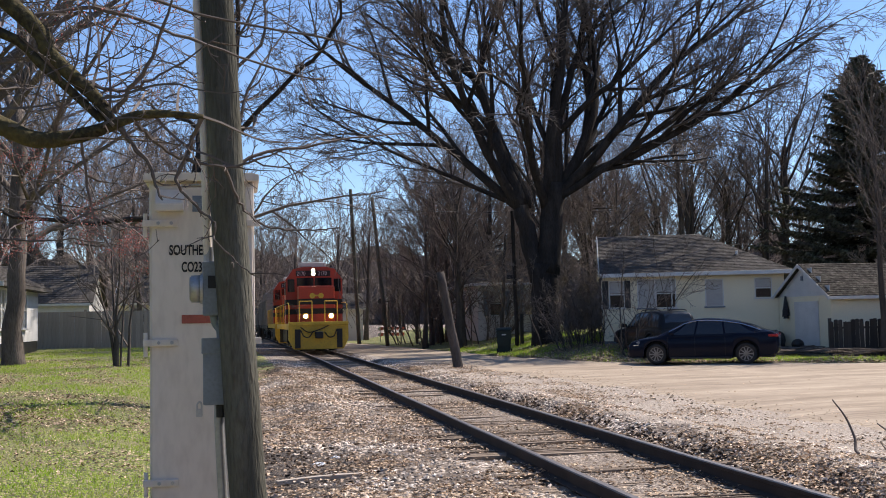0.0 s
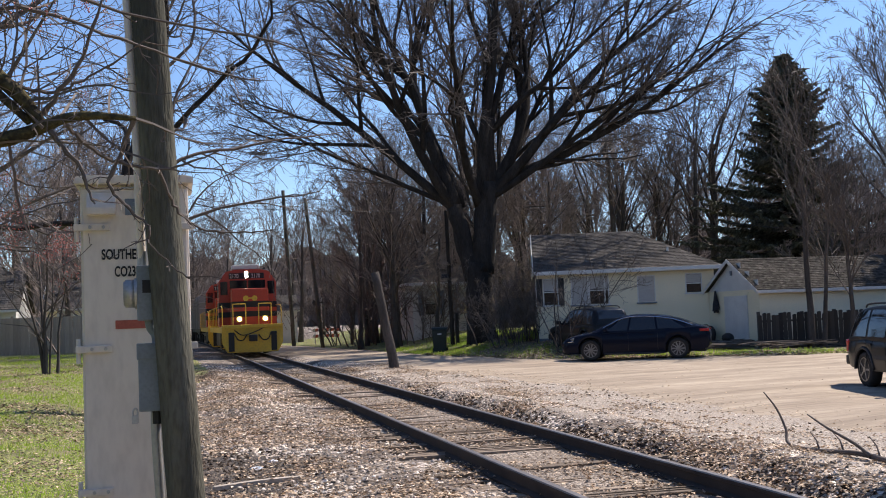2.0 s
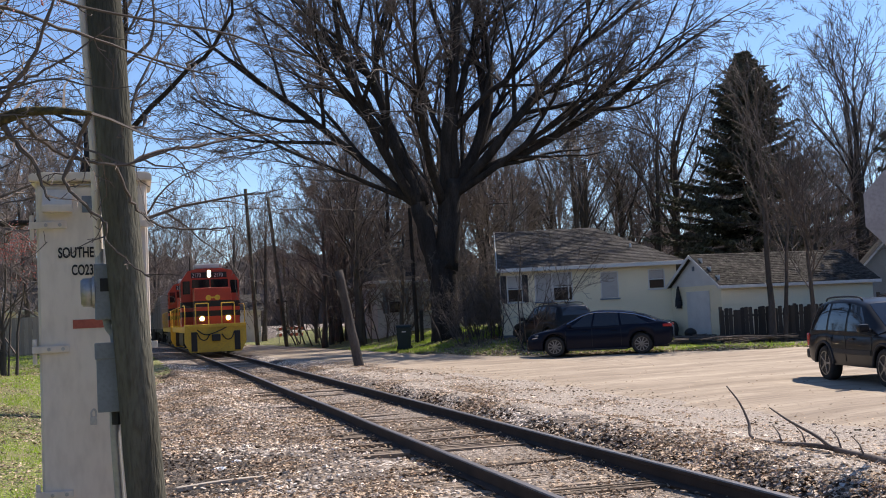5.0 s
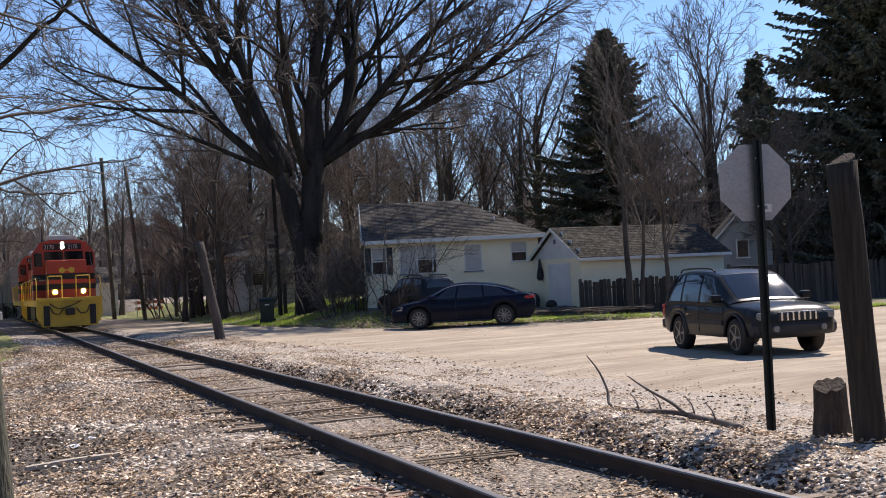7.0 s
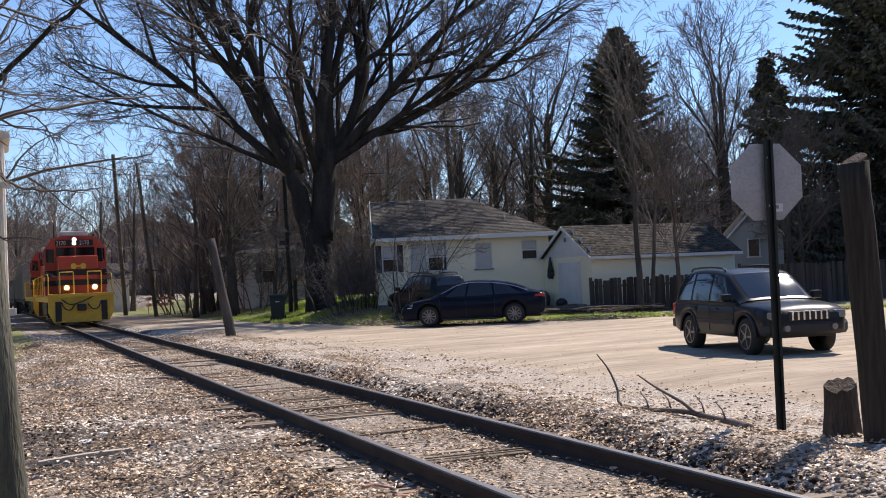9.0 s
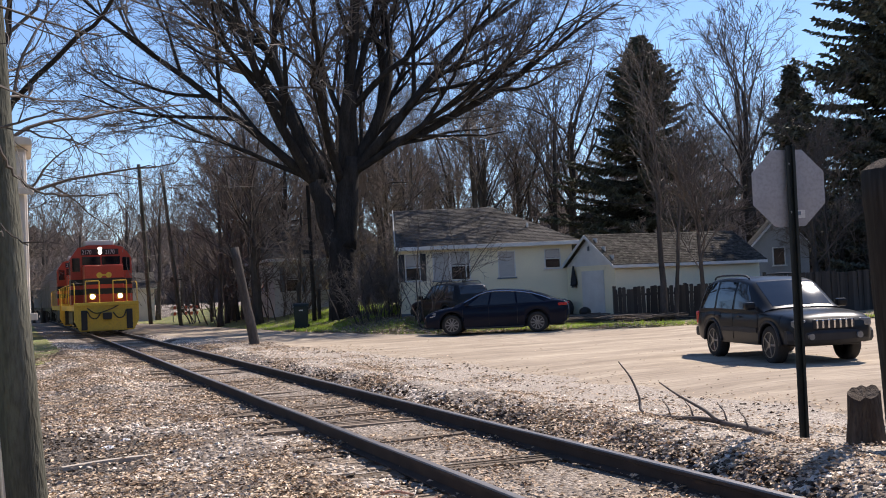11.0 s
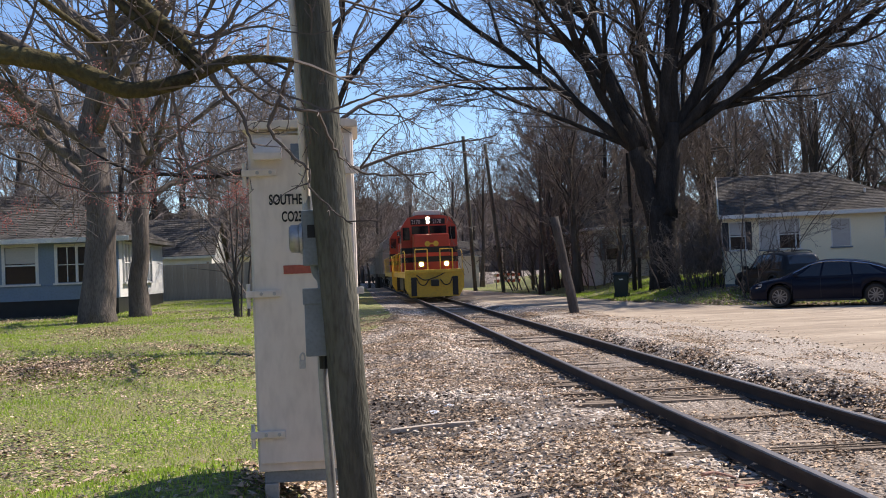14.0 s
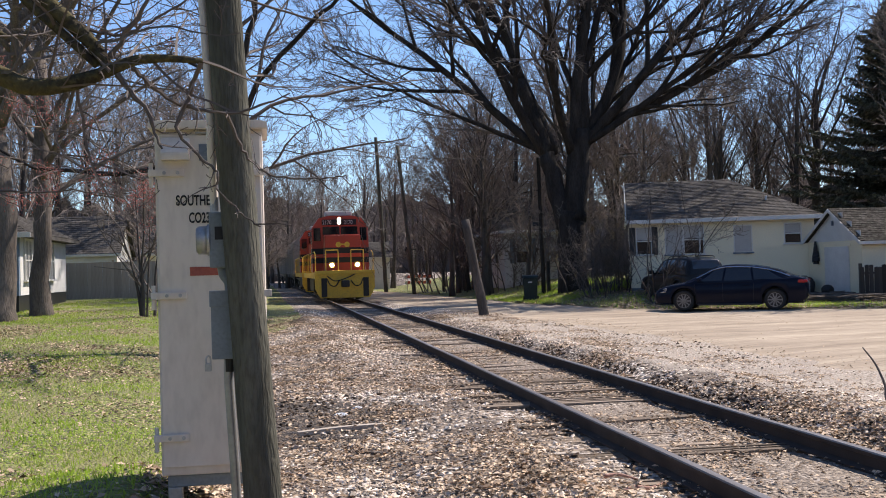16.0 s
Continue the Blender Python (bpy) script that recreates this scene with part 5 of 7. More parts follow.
def near_maple():
    rg = random.Random(23)
    big, small, bud = ([], []), ([], []), ([], [])
    trunk_tube(big, rg, (-9.0, 5.9, -0.5), (-8.7, 5.8, 6.0), 0.32, 0.24, 1.4, 9, 14)
    A = smooth_path([(-8.8, 5.8, 2.2), (-7.6, 5.55, 2.7), (-6.4, 5.35, 2.68), (-5.59, 5.24, 2.58), (-5.2, 5.21, 2.51), (-5.0, 5.2, 2.43), (-4.86, 5.19, 2.37), (-4.69, 5.17, 2.38), (-4.55, 5.16, 2.42), (-4.4, 5.15, 2.48), (-4.25, 5.14, 2.49), (-4.09, 5.13, 2.475)], 4)
    tube(big, A, [(0.056 - 0.016 * min(k / 26, 1) - (0.027 * (k - 26) / 18 if k > 26 else 0)) * (1 + 0.1 * noise.noise((k * 0.7, 3, 1))) for k in range(len(A))], 10)
    B = smooth_path([(-8.75, 5.8, 4.6), (-6.8, 5.4, 4.1), (-5.6, 5.25, 3.5), (-4.9, 5.18, 2.94), (-4.8, 5.18, 2.78), (-4.68, 5.17, 2.66), (-4.58, 5.16, 2.56), (-4.51, 5.16, 2.45)], 4)
    tube(big, B, [(0.05 - 0.022 * (k / 28)) * (1 + 0.1 * noise.noise((k * 0.7, 5, 1))) for k in range(len(B))], 8)
    I = smooth_path([(-6.4, 5.35, 2.68), (-5.6, 5.22, 3.0), (-5.01, 5.19, 2.79 + 0.08), (-4.83, 5.18, 2.72), (-4.66, 5.17, 2.56), (-4.56, 5.16, 2.46)], 4)
    tube(big, I, [0.03 - 0.012 * (k / 20) for k in range(len(I))], 7)
    twigs = [([(-4.47, 5.16, 2.42), (-4.41, 5.15, 2.34), (-4.34, 5.15, 2.25), (-4.31, 5.15, 2.15), (-4.28, 5.15, 2.08)], 0.014),
             ([(-4.41, 5.16, 2.45), (-4.34, 5.2, 2.39), (-4.23, 5.24, 2.31), (-4.1, 5.23, 2.27), (-3.97, 5.22, 2.25), (-3.84, 5.2, 2.28), (-3.7, 5.2, 2.34)], 0.013),
             ([(-4.1, 5.13, 2.47), (-4.14, 5.2, 2.38), (-4.18, 5.24, 2.29), (-4.22, 5.24, 2.19), (-4.2, 5.24, 2.14), (-4.11, 5.24, 2.04), (-4.05, 5.23, 1.98), (-4.04, 5.23, 1.9), (-3.94, 5.23, 1.79), (-3.85, 5.22, 1.72)], 0.011),
             ([(-4.0, 5.23, 2.26), (-3.94, 5.3, 2.11), (-3.89, 5.32, 2.04), (-3.8, 5.31, 1.97), (-3.67, 5.3, 1.95), (-3.53, 5.29, 1.95), (-3.44, 5.29, 1.96)], 0.009),
             ([(-4.8, 5.18, 2.78), (-4.7, 5.27, 2.7), (-4.59, 5.26, 2.64), (-4.46, 5.25, 2.62), (-4.33, 5.24, 2.68), (-4.19, 5.23, 2.76), (-4.0, 5.2, 2.9)], 0.012),
             ([(-6.4, 5.4, 2.6), (-5.9, 5.5, 2.3), (-5.55, 5.55, 2.14), (-5.38, 5.53, 2.08), (-5.22, 5.52, 1.97), (-5.01, 5.51, 1.92), (-4.73, 5.49, 1.92), (-4.5, 5.46, 1.89)], 0.009),
             ([(-4.5, 5.17, 2.5), (-4.4, 5.1, 2.62), (-4.3, 5.05, 2.78), (-4.22, 5.0, 3.0), (-4.1, 5.0, 3.3)], 0.012),
             ([(-4.9, 5.2, 2.95), (-4.6, 5.2, 3.0), (-4.3, 5.2, 2.92), (-4.0, 5.25, 2.83), (-3.7, 5.3, 2.74), (-3.5, 5.3, 2.7)], 0.011),
             ([(-6.0, 5.3, 3.7), (-5.2, 5.4, 3.5), (-4.6, 5.4, 3.2), (-4.0, 5.5, 3.05), (-3.4, 5.5, 2.95), (-2.9, 5.6, 2.8)], 0.012)]
    cfg = dict(BASE, seg=[0.05, 0.06, 0.08, 0.1, 0.2], kids=[0, 3, 4, 5, 5], bend=0.5, wig=0.13, min=0.0022, split=0.03, angle=(30, 70), ratio=(0.25, 0.5), up=[0.1, 0.1, 0.1, 0.1, 0.1])
    for pts, r in twigs:
        sp = smooth_path(pts, 4)
        for k in range(1, len(sp) - 1):
            sp[k] += Vector((rg.gauss(0, 1), rg.gauss(0, 1), rg.gauss(0, 1))) * 0.004
        tube(small, sp, [max(r * (1 - 0.75 * k / len(sp)) * (1.25 if k % 5 == 0 else 1), 0.003) for k in range(len(sp))], 6)
        for k in range(3, len(sp), 4):
            d = (sp[k] - sp[k - 1]).normalized()
            side = d.orthogonal().normalized()
            side.rotate(Matrix.Rotation(rg.uniform(0, 6.28), 3, d))
            grow(small, small, rg, sp[k], d * 0.7 + side, rg.uniform(0.05, 0.22), max(r * 0.4, 0.003), 1, cfg)
    for path, lo in ((A, 8), (B, 6), (I, 2)):
        for k in range(lo, len(path), 3):
            for _ in range(1):
                d = Vector((rg.uniform(-0.2, 1), rg.gauss(0, 0.6), rg.gauss(0.1, 0.9)))
                grow(small, small, rg, path[k], d, rg.uniform(0.3, 0.95), 0.009, 2, cfg)
    # reddish drooping sprays of the outer crown
    for _ in range(150):
        p = Vector((rg.uniform(-9.5, -4.9), rg.uniform(6.8, 13), rg.uniform(2.3, 5.2)))
        n0 = len(small[0])
        grow(small, small, rg, p, Vector((rg.uniform(0.3, 1), rg.gauss(0, 0.5), rg.uniform(-0.6, 0.3))), rg.uniform(0.8, 1.7), 0.009, 2, cfg)
        if rg.random() < 0.2:
            for _k in range(12):
                q = Vector(small[0][rg.randrange(n0, len(small[0]))])
                buds(bud, rg, q, 34, 0.05, 0.0045)
    for path in (B, I):
        for k in range(4, len(path) - 8, 2):
            for _k in range(2):
                buds(bud, rg, path[k] + Vector((rg.gauss(0, 0.25), rg.gauss(0, 0.2), rg.uniform(0.05, 0.4))), 16, 0.045, 0.0042)
    # high limb joining the sprays to the trunk
    L = smooth_path([(-8.75, 5.8, 3.4), (-7.6, 6.8, 4.0), (-6.6, 8.0, 3.9), (-5.8, 9.0, 3.4)], 4)
    tube(big, L, [0.06 - 0.04 * k / 12 for k in range(len(L))], 7)
    t = finish_tree("maple_tree", big, small, pose(0, 0, 0), "bare maple with broken limb and red buds", "tree", M["moss_bark"], M["twig"])
    b = obj_from("bud_spray", *bud, M["bud"])
    b.parent = t
    tagged(b, "clusters of red spring buds", kind="stuff")
    cutp = part("torn_wood", cyl((-4.58, 5.13, 2.52), (-4.5, 5.125, 2.43), 0.004, 0.011, 6), M["bark_l"], t, "torn brown wood")
    for v in cutp.data.vertices:
        v.co += Vector((rg.uniform(-0.003, 0.003), 0, rg.uniform(-0.004, 0.004)))


def placed(t, x, y, a=0.0, s=1.0):
    t.matrix_basis = pose(x, y, ground_z(x, y) - 0.05, 0, 0, a) @ Matrix.Diagonal((s, s, s, 1))
    return t


def yard_tree(seed, r, height, label, x, y, levels=3):
    rg = random.Random(seed)
    big, small = ([], []), ([], [])
    trunk_tube(big, rg, (0, 0, -0.5), (0.1, 0.1, height * 0.55), r, r * 0.6, 1.45, 10, 14)
    cfg = dict(BASE, seg=[0.5, 0.5, 0.5, 0.6, 0.8], least=2, kids=[0, 5, 6, 6, 6], min=0.008, split=0.06, angle=(25, 60), ratio=(0.4, 0.65), up=[0, 0, 0.1, 0.2, 0.2])
    for k in range(9):
        t = 0.45 + 0.55 * k / 8
        a = rg.uniform(0, 6.28)
        grow(big, small, rg, Vector((0.1 * t, 0.1 * t, height * 0.55 * t)), Vector((math.cos(a), math.sin(a), 0.35 + t * 0.7)), height * rg.uniform(0.35, 0.5), r * 0.38, levels, cfg)
    return placed(finish_tree("tree", big, small, pose(0, 0, 0), label, "tree", M["bark_l"], M["twig_w"]), x, y)


near_maple()
yard_tree(31, 0.47, 15, "thick rough-barked yard tree on the lawn", -11.2, 31.6)
yard_tree(32, 0.29, 14, "slimmer yard tree beside the thick one", -10.55, 34.0)


def cabinet_tree():
    rg = random.Random(61)
    big, small = ([], []), ([], [])
    trunk_tube(big, rg, (0, 0, -0.5), (0.15, 0, 4.3), 0.2, 0.17, 1.4, 8, 10)
    cfg = dict(BASE, seg=[0.25, 0.25, 0.3, 0.35, 0.5], least=3, kids=[0, 5, 6, 6, 7], wig=0.2, min=0.005, split=0.05, angle=(25, 60), ratio=(0.4, 0.65), up=[-0.1, -0.05, 0.1, 0.2, 0.2])
    for z, d, ln, r in ((3.8, (0.75, 0.1, 1.0), 6.5, 0.065), (4.2, (0.3, -0.2, 1.4), 6.5, 0.07), (4.0, (1.2, 0.2, 0.55), 5.0, 0.045), (4.2, (-0.5, 0.3, 1.2), 6, 0.09), (3.4, (1.0, -0.4, 0.25), 3.8, 0.05), (4.0, (0.5, 0.8, 0.9), 5, 0.07), (3.6, (-1, -0.2, 0.7), 4.5, 0.07), (3.0, (0.9, 0.5, 0.1), 3.2, 0.04)):
        grow(big, small, rg, Vector((0.12, 0, z)), Vector(d), ln, r, 3, cfg)
    return placed(finish_tree("tree", big, small, pose(0, 0, 0), "bare tree standing behind the cabinet", "tree", M["bark"], M["twig"]), -4.9, 21.0)


cabinet_tree()
placed(brush(41, 4.0, 5, 0.35, "clump of thin bare saplings", "sapling_clump", 2, 1.2, 0.06), -7.3, 31.4)
placed(brush(42, 5.0, 6, 0.3, "spreading bare small tree before the house", "small_tree", 3, 0.8, 0.5), 10.6, 39.6)
placed(brush(44, 5.0, 3, 0.2, "bare many-stemmed small tree by the house", "small_tree", 3, 0.7), 13.0, 42.3)
placed(brush(45, 5.0, 14, 1.6, "dense brown thicket behind the old fence", "thicket", 3, 1.2), 36.0, 42.5)
b0 = placed(brush(43, 2.6, 16, 1.5, "tangled bare brush at the tree foot", "shrub", 3), 11.2, 46.2)
for x, y, a, s in ((12.8, 46.8, 60, 0.8), (9.9, 43.6, 140, 0.8), (10.6, 45.6, 265, 1.2), (9.6, 56.0, 220, 0.5), (10.3, 44.5, 300, 0.75), (9.6, 60, 20, 1.5), (8.4, 67, 80, 1.6), (10.8, 63, 310, 1.6), (7.8, 73, 200, 1.6), (23.5, 34.6, 50, 0.4), (27, 35.5, 10, 0.4)):
    c = copy_thing(b0, pose(x, y, ground_z(x, y) - 0.05, 0, 0, a))
    c.scale = (s, s, s)
placed(wood_tree(106, 12.5, 0.13, 0.45, 2, 0.35, 5, "tall thin bare tree at the old fence", M["twig"]), 18.5, 35.2)
placed(wood_tree(111, 9.0, 0.09, 0.45, 2, 0.4, 5, "thin bare sapling beside the taller tree", M["twig"]), 18.85, 35.0)
placed(wood_tree(107, 7.5, 0.1, 0.4, 2, 0.8, 5, "thin crooked tree at the old fence", M["twig"]), 19.55, 34.1, 40)
placed(wood_tree(108, 11, 0.16, 0.25, 3, 0.8, 6, "bare tree with fine twigs by the street", M["twig"]), 30.5, 41, 80)


def leaning_post():
    p = thing("leaning_post", None, "leaning grey timber post beside the road", "post")
    acc = ([], [])
    trunk_tube(acc, random.Random(4), (3.33, 36.1, -0.6), (2.72, 36.25, 3.1), 0.17, 0.14, 1.0, 9, 12, 0.2)
    ob = obj_from("shaft", *acc, M["wood_bark"], smooth=True)
    ob.parent = p


def street_pole(x, y, top, r, label, lean=0.0, arm=False, material=None):
    p = thing("utility_pole", None, label, "utility pole")
    acc = ([], [])
    z = ground_z(x, y)
    trunk_tube(acc, random.Random(int(x * 10 + y)), (x, y, z - 0.5), (x + lean, y, top), r, r * 0.8, 1.0, 9, 10, 0.2)
    ob = obj_from("shaft", *acc, material or M["bark"], smooth=True)
    ob.parent = p
    if arm:
        part("fixture", box(x - 0.45, x - 0.1, y - 0.12, y + 0.12, 3.35, 3.55, 0.03), M["plastic"], p)
        part("cabinet_stub", box(x + 0.15, x + 0.3, y - 0.1, y + 0.1, z - 0.1, z + 1.6, 0.01), M["plastic"], p)


def cable(points, sag, r=0.012, label="thin overhead cable against the sky"):
    c = thing("overhead_cable", None, label, "cable")
    a, b = Vector(points[0]), Vector(points[1])
    pts = [a.lerp(b, k / 16) - Vector((0, 0, sag * 4 * (k / 16) * (1 - k / 16))) for k in range(17)]
    part("strand", tube_bm(pts, r, 4), M["wire"], c)
    return c


def wheelie_bin():
    b = thing("wheelie_bin", pose(7.65, 47.6, ground_z(7.65, 47.6) - 0.01, 0, 0, -15) @ Matrix.Diagonal((1.12, 1.12, 1.08, 1)), "dark green plastic wheeled rubbish bin", "bin")
    bm = bmesh.new()
    lo, hi = (0.24, 0.27), (0.3, 0.36)
    va = [bm.verts.new((sx * lo[0], sy * lo[1], 0.06)) for sx, sy in ((-1, -1), (1, -1), (1, 1), (-1, 1))]
    vb = [bm.verts.new((sx * hi[0], sy * hi[1], 0.98)) for sx, sy in ((-1, -1), (1, -1), (1, 1), (-1, 1))]
    bm.faces.new(va[::-1])
    bm.faces.new(vb)
    for k in range(4):
        bm.faces.new((va[k - 1], va[k], vb[k], vb[k - 1]))
    bmesh.ops.bevel(bm, geom=list(bm.edges), offset=0.03, segments=2, affect="EDGES")
    part("body", bm, M["binp"], b)
    part("lid", prism([(-0.4, 0.98), (0.4, 0.98), (0.4, 1.04), (0.1, 1.1), (-0.36, 1.06)], "x", -0.32, 0.32, None, 0.015), M["binp"], b)
    part("handle", cyl((-0.26, 0.42, 0.97), (0.26, 0.42, 0.97), 0.018, sides=8), M["binp"], b)
    for s in (-1, 1):
        part("wheel", cyl((s * 0.25, 0.26, 0.11), (s * 0.31, 0.26, 0.11), 0.12, sides=16), M["tyre"], b)
    part("panel_mark", box(-0.08, 0.08, -0.345, -0.335, 0.78, 0.86), M["white"], b, "small pale marking")


leaning_post()
street_pole(8.95, 50.3, 6.6, 0.11, "dark thin street pole by the lawn", -0.1, True)
street_pole(4.4, 78, 11, 0.15, "far wooden utility pole beside the road", -0.5, False, M["pole"])
street_pole(5.4, 70, 9.5, 0.13, "leaning wooden utility pole beside the road", -0.9, False, M["pole"])
street_pole(1.6, 66, 2.6, 0.2, "short thick timber stub by the track", 0.1, False, M["pole"])
cable([(-14, 44, 7.2), (10.0, 54, 6.9)], 0.3)
cable([(16.5, 41.5, 5.3), (24.8, 37.4, 4.1)], 0.15)
wheelie_bin()


# ---- far things down the street ----
def crossing_signal():
    s = thing("crossing_signal", None, "railway crossing lights on a dark mast", "crossing signal")
    part("mast", cyl((7.2, 84, -0.2), (7.2, 84, 3.4), 0.06, sides=8), M["case_d"], s)
    part("arm", box(6.6, 7.8, 83.92, 84.0, 2.95, 3.05), M["black"], s)
    for x in (6.7, 7.7):
        part("lamp_hood", cyl((x, 83.75, 3.0), (x, 83.95, 3.0), 0.22, sides=14), M["black"], s)


def barricade():
    b = thing("road_barricade", None, "red and white striped road barricade", "barricade")
    for z in (0.35, 0.8):
        for k in range(10):
            part("stripe", prism([(6.2 + 0.2 * k, z), (6.4 + 0.2 * k, z), (6.45 + 0.2 * k, z + 0.22), (6.25 + 0.2 * k, z + 0.22)], "y", 82, 82.03), M["barr"] if k % 2 else M["white"], b)
    for x in (6.4, 8.0):
        part("leg", box(x - 0.03, x + 0.03, 82.04, 82.1, -0.2, 1.1), M["case_d"], b)


crossing_signal()
barricade()
gable_shed("garage", 4.5, 6.2, 92, 97, -0.2, 2.6, 3.8, M["white"], M["shingle"], "small white shed far down the street", "shed", False)
M["grey_side"] = mat("pale_grey_siding", (0.36, 0.36, 0.35), (0.28, 0.28, 0.275), 0.75, scale=1.0, fine=20, bump=0.15)
back_shed = gable_shed("shed", 0, 5, -1.3, 1.3, -0.3, 2.9, 4.3, M["grey_side"], M["shingle"], "narrow grey gabled shed beyond the fence", "shed", False)
back_shed.matrix_basis = pose(30.6, 43.6, 0, 0, 0, 58)
window(back_shed, 0.5, 0.8, pose(-0.03, 0.1, 1.9, 0, 0, -90), "plain", 0.06)


# ---- vehicles ----
def loft(rings, close_ends=True):
    bm = bmesh.new()
    rows = [[bm.verts.new(p) for p in ring] for ring in rings]
    n = len(rings[0])
    for ra, rb in zip(rows, rows[1:]):
        for k in range(n):
            bm.faces.new((ra[k - 1], ra[k], rb[k], rb[k - 1]))
    if close_ends:
        bm.faces.new(rows[0])
        bm.faces.new(rows[-1][::-1])
    bmesh.ops.recalc_face_normals(bm, faces=bm.faces)
    return bm


def wheel(parent, x, y, r, w, spokes, side):
    t = bmesh.new()
    n = 28
    prof = [(r * 0.66, -w / 2), (r * 0.93, -w / 2), (r, -w * 0.32), (r, w * 0.32), (r * 0.93, w / 2), (r * 0.66, w / 2)]
    rings = [[t.verts.new((q * math.cos(2 * math.pi * k / n), v, q * math.sin(2 * math.pi * k / n))) for q, v in prof] for k in range(n)]
    for k in range(n):
        for j in range(len(prof)):
            t.faces.new((rings[k - 1][j - 1], rings[k - 1][j], rings[k][j], rings[k][j - 1]))
    bmesh.ops.recalc_face_normals(t, faces=t.faces)
    wh = part("wheel", t, M["tyre"], parent, smooth=True)
    wh.matrix_basis = pose(x, y, r)
    rim = cyl((0, side * w * 0.2, 0), (0, side * w * 0.455, 0), r * 0.66, sides=24)
    part("rim_well", rim, M["plastic"], wh)
    sp = bmesh.new()
    for k in range(spokes):
        a = 360 * k / spokes
        box(r * 0.08, r * 0.64, side * w * 0.45, side * w * 0.52, -r * 0.055, r * 0.055, 0.008, sp, pose(0, 0, 0, 0, a, 0))
    cyl((0, side * w * 0.45, 0), (0, side * w * 0.54, 0), r * 0.16, sides=12, bm=sp)
    ring = bmesh.new()
    pr = [(r * 0.645, side * w * 0.45), (r * 0.68, side * w * 0.45), (r * 0.68, side * w * 0.53), (r * 0.63, side * w * 0.53)]
    rr = [[ring.verts.new((q * math.cos(2 * math.pi * k / n), v, q * math.sin(2 * math.pi * k / n))) for q, v in pr] for k in range(n)]
    for k in range(n):
        for j in range(4):
            ring.faces.new((rr[k - 1][j - 1], rr[k - 1][j], rr[k][j], rr[k][j - 1]))
    bmesh.ops.recalc_face_normals(ring, faces=ring.faces)
    merge(sp, ring)
    part("rim", sp, M["alloy"], wh, "alloy wheel rim")


def spline(tab, x):
    """Row of values at x through a table whose first column is x; never overshoots."""
    i = 0
    while i < len(tab) - 2 and x > tab[i + 1][0]:
        i += 1
    h = tab[i + 1][0] - tab[i][0]
    t = min(max((x - tab[i][0]) / h, 0.0), 1.0)
    out = []
    for c in range(1, len(tab[0])):
        def tangent(k):
            if k == 0 or k == len(tab) - 1:
                return 0.0 if k == 0 else (tab[k][c] - tab[k - 1][c]) / (tab[k][0] - tab[k - 1][0])
            a = (tab[k][c] - tab[k - 1][c]) / (tab[k][0] - tab[k - 1][0])
            b = (tab[k + 1][c] - tab[k][c]) / (tab[k + 1][0] - tab[k][0])
            return 0.0 if a * b <= 0 else 2 * a * b / (a + b)
        p, q, m0, m1 = tab[i][c], tab[i + 1][c], tangent(i) * h, tangent(i + 1) * h
        out.append((2 * t ** 3 - 3 * t * t + 1) * p + (t ** 3 - 2 * t * t + t) * m0 + (3 * t * t - 2 * t ** 3) * q + (t ** 3 - t * t) * m1)
    return out


def shell(grid, n):
    """A thin curved pane from a grid of points, thickened inwards along n."""
    bm = bmesh.new()
    rows, cols = len(grid), len(grid[0])
    top = [[bm.verts.new(p) for p in row] for row in grid]
    low = [[bm.verts.new(Vector(p) - n) for p in row] for row in grid]
    for a in range(rows - 1):
        for b in range(cols - 1):
            bm.faces.new((top[a][b], top[a][b + 1], top[a + 1][b + 1], top[a + 1][b]))
            bm.faces.new((low[a][b], low[a + 1][b], low[a + 1][b + 1], low[a][b + 1]))
    rim = [(0, b) for b in range(cols)] + [(a, cols - 1) for a in range(1, rows)] + [(rows - 1, b) for b in range(cols - 2, -1, -1)] + [(a, 0) for a in range(rows - 2, 0, -1)]
    for (a, b), (c, d) in zip(rim, rim[1:] + rim[:1]):
        bm.faces.new((top[a][b], low[a][b], low[c][d], top[c][d]))
    bmesh.ops.recalc_face_normals(bm, faces=bm.faces)
    return bm


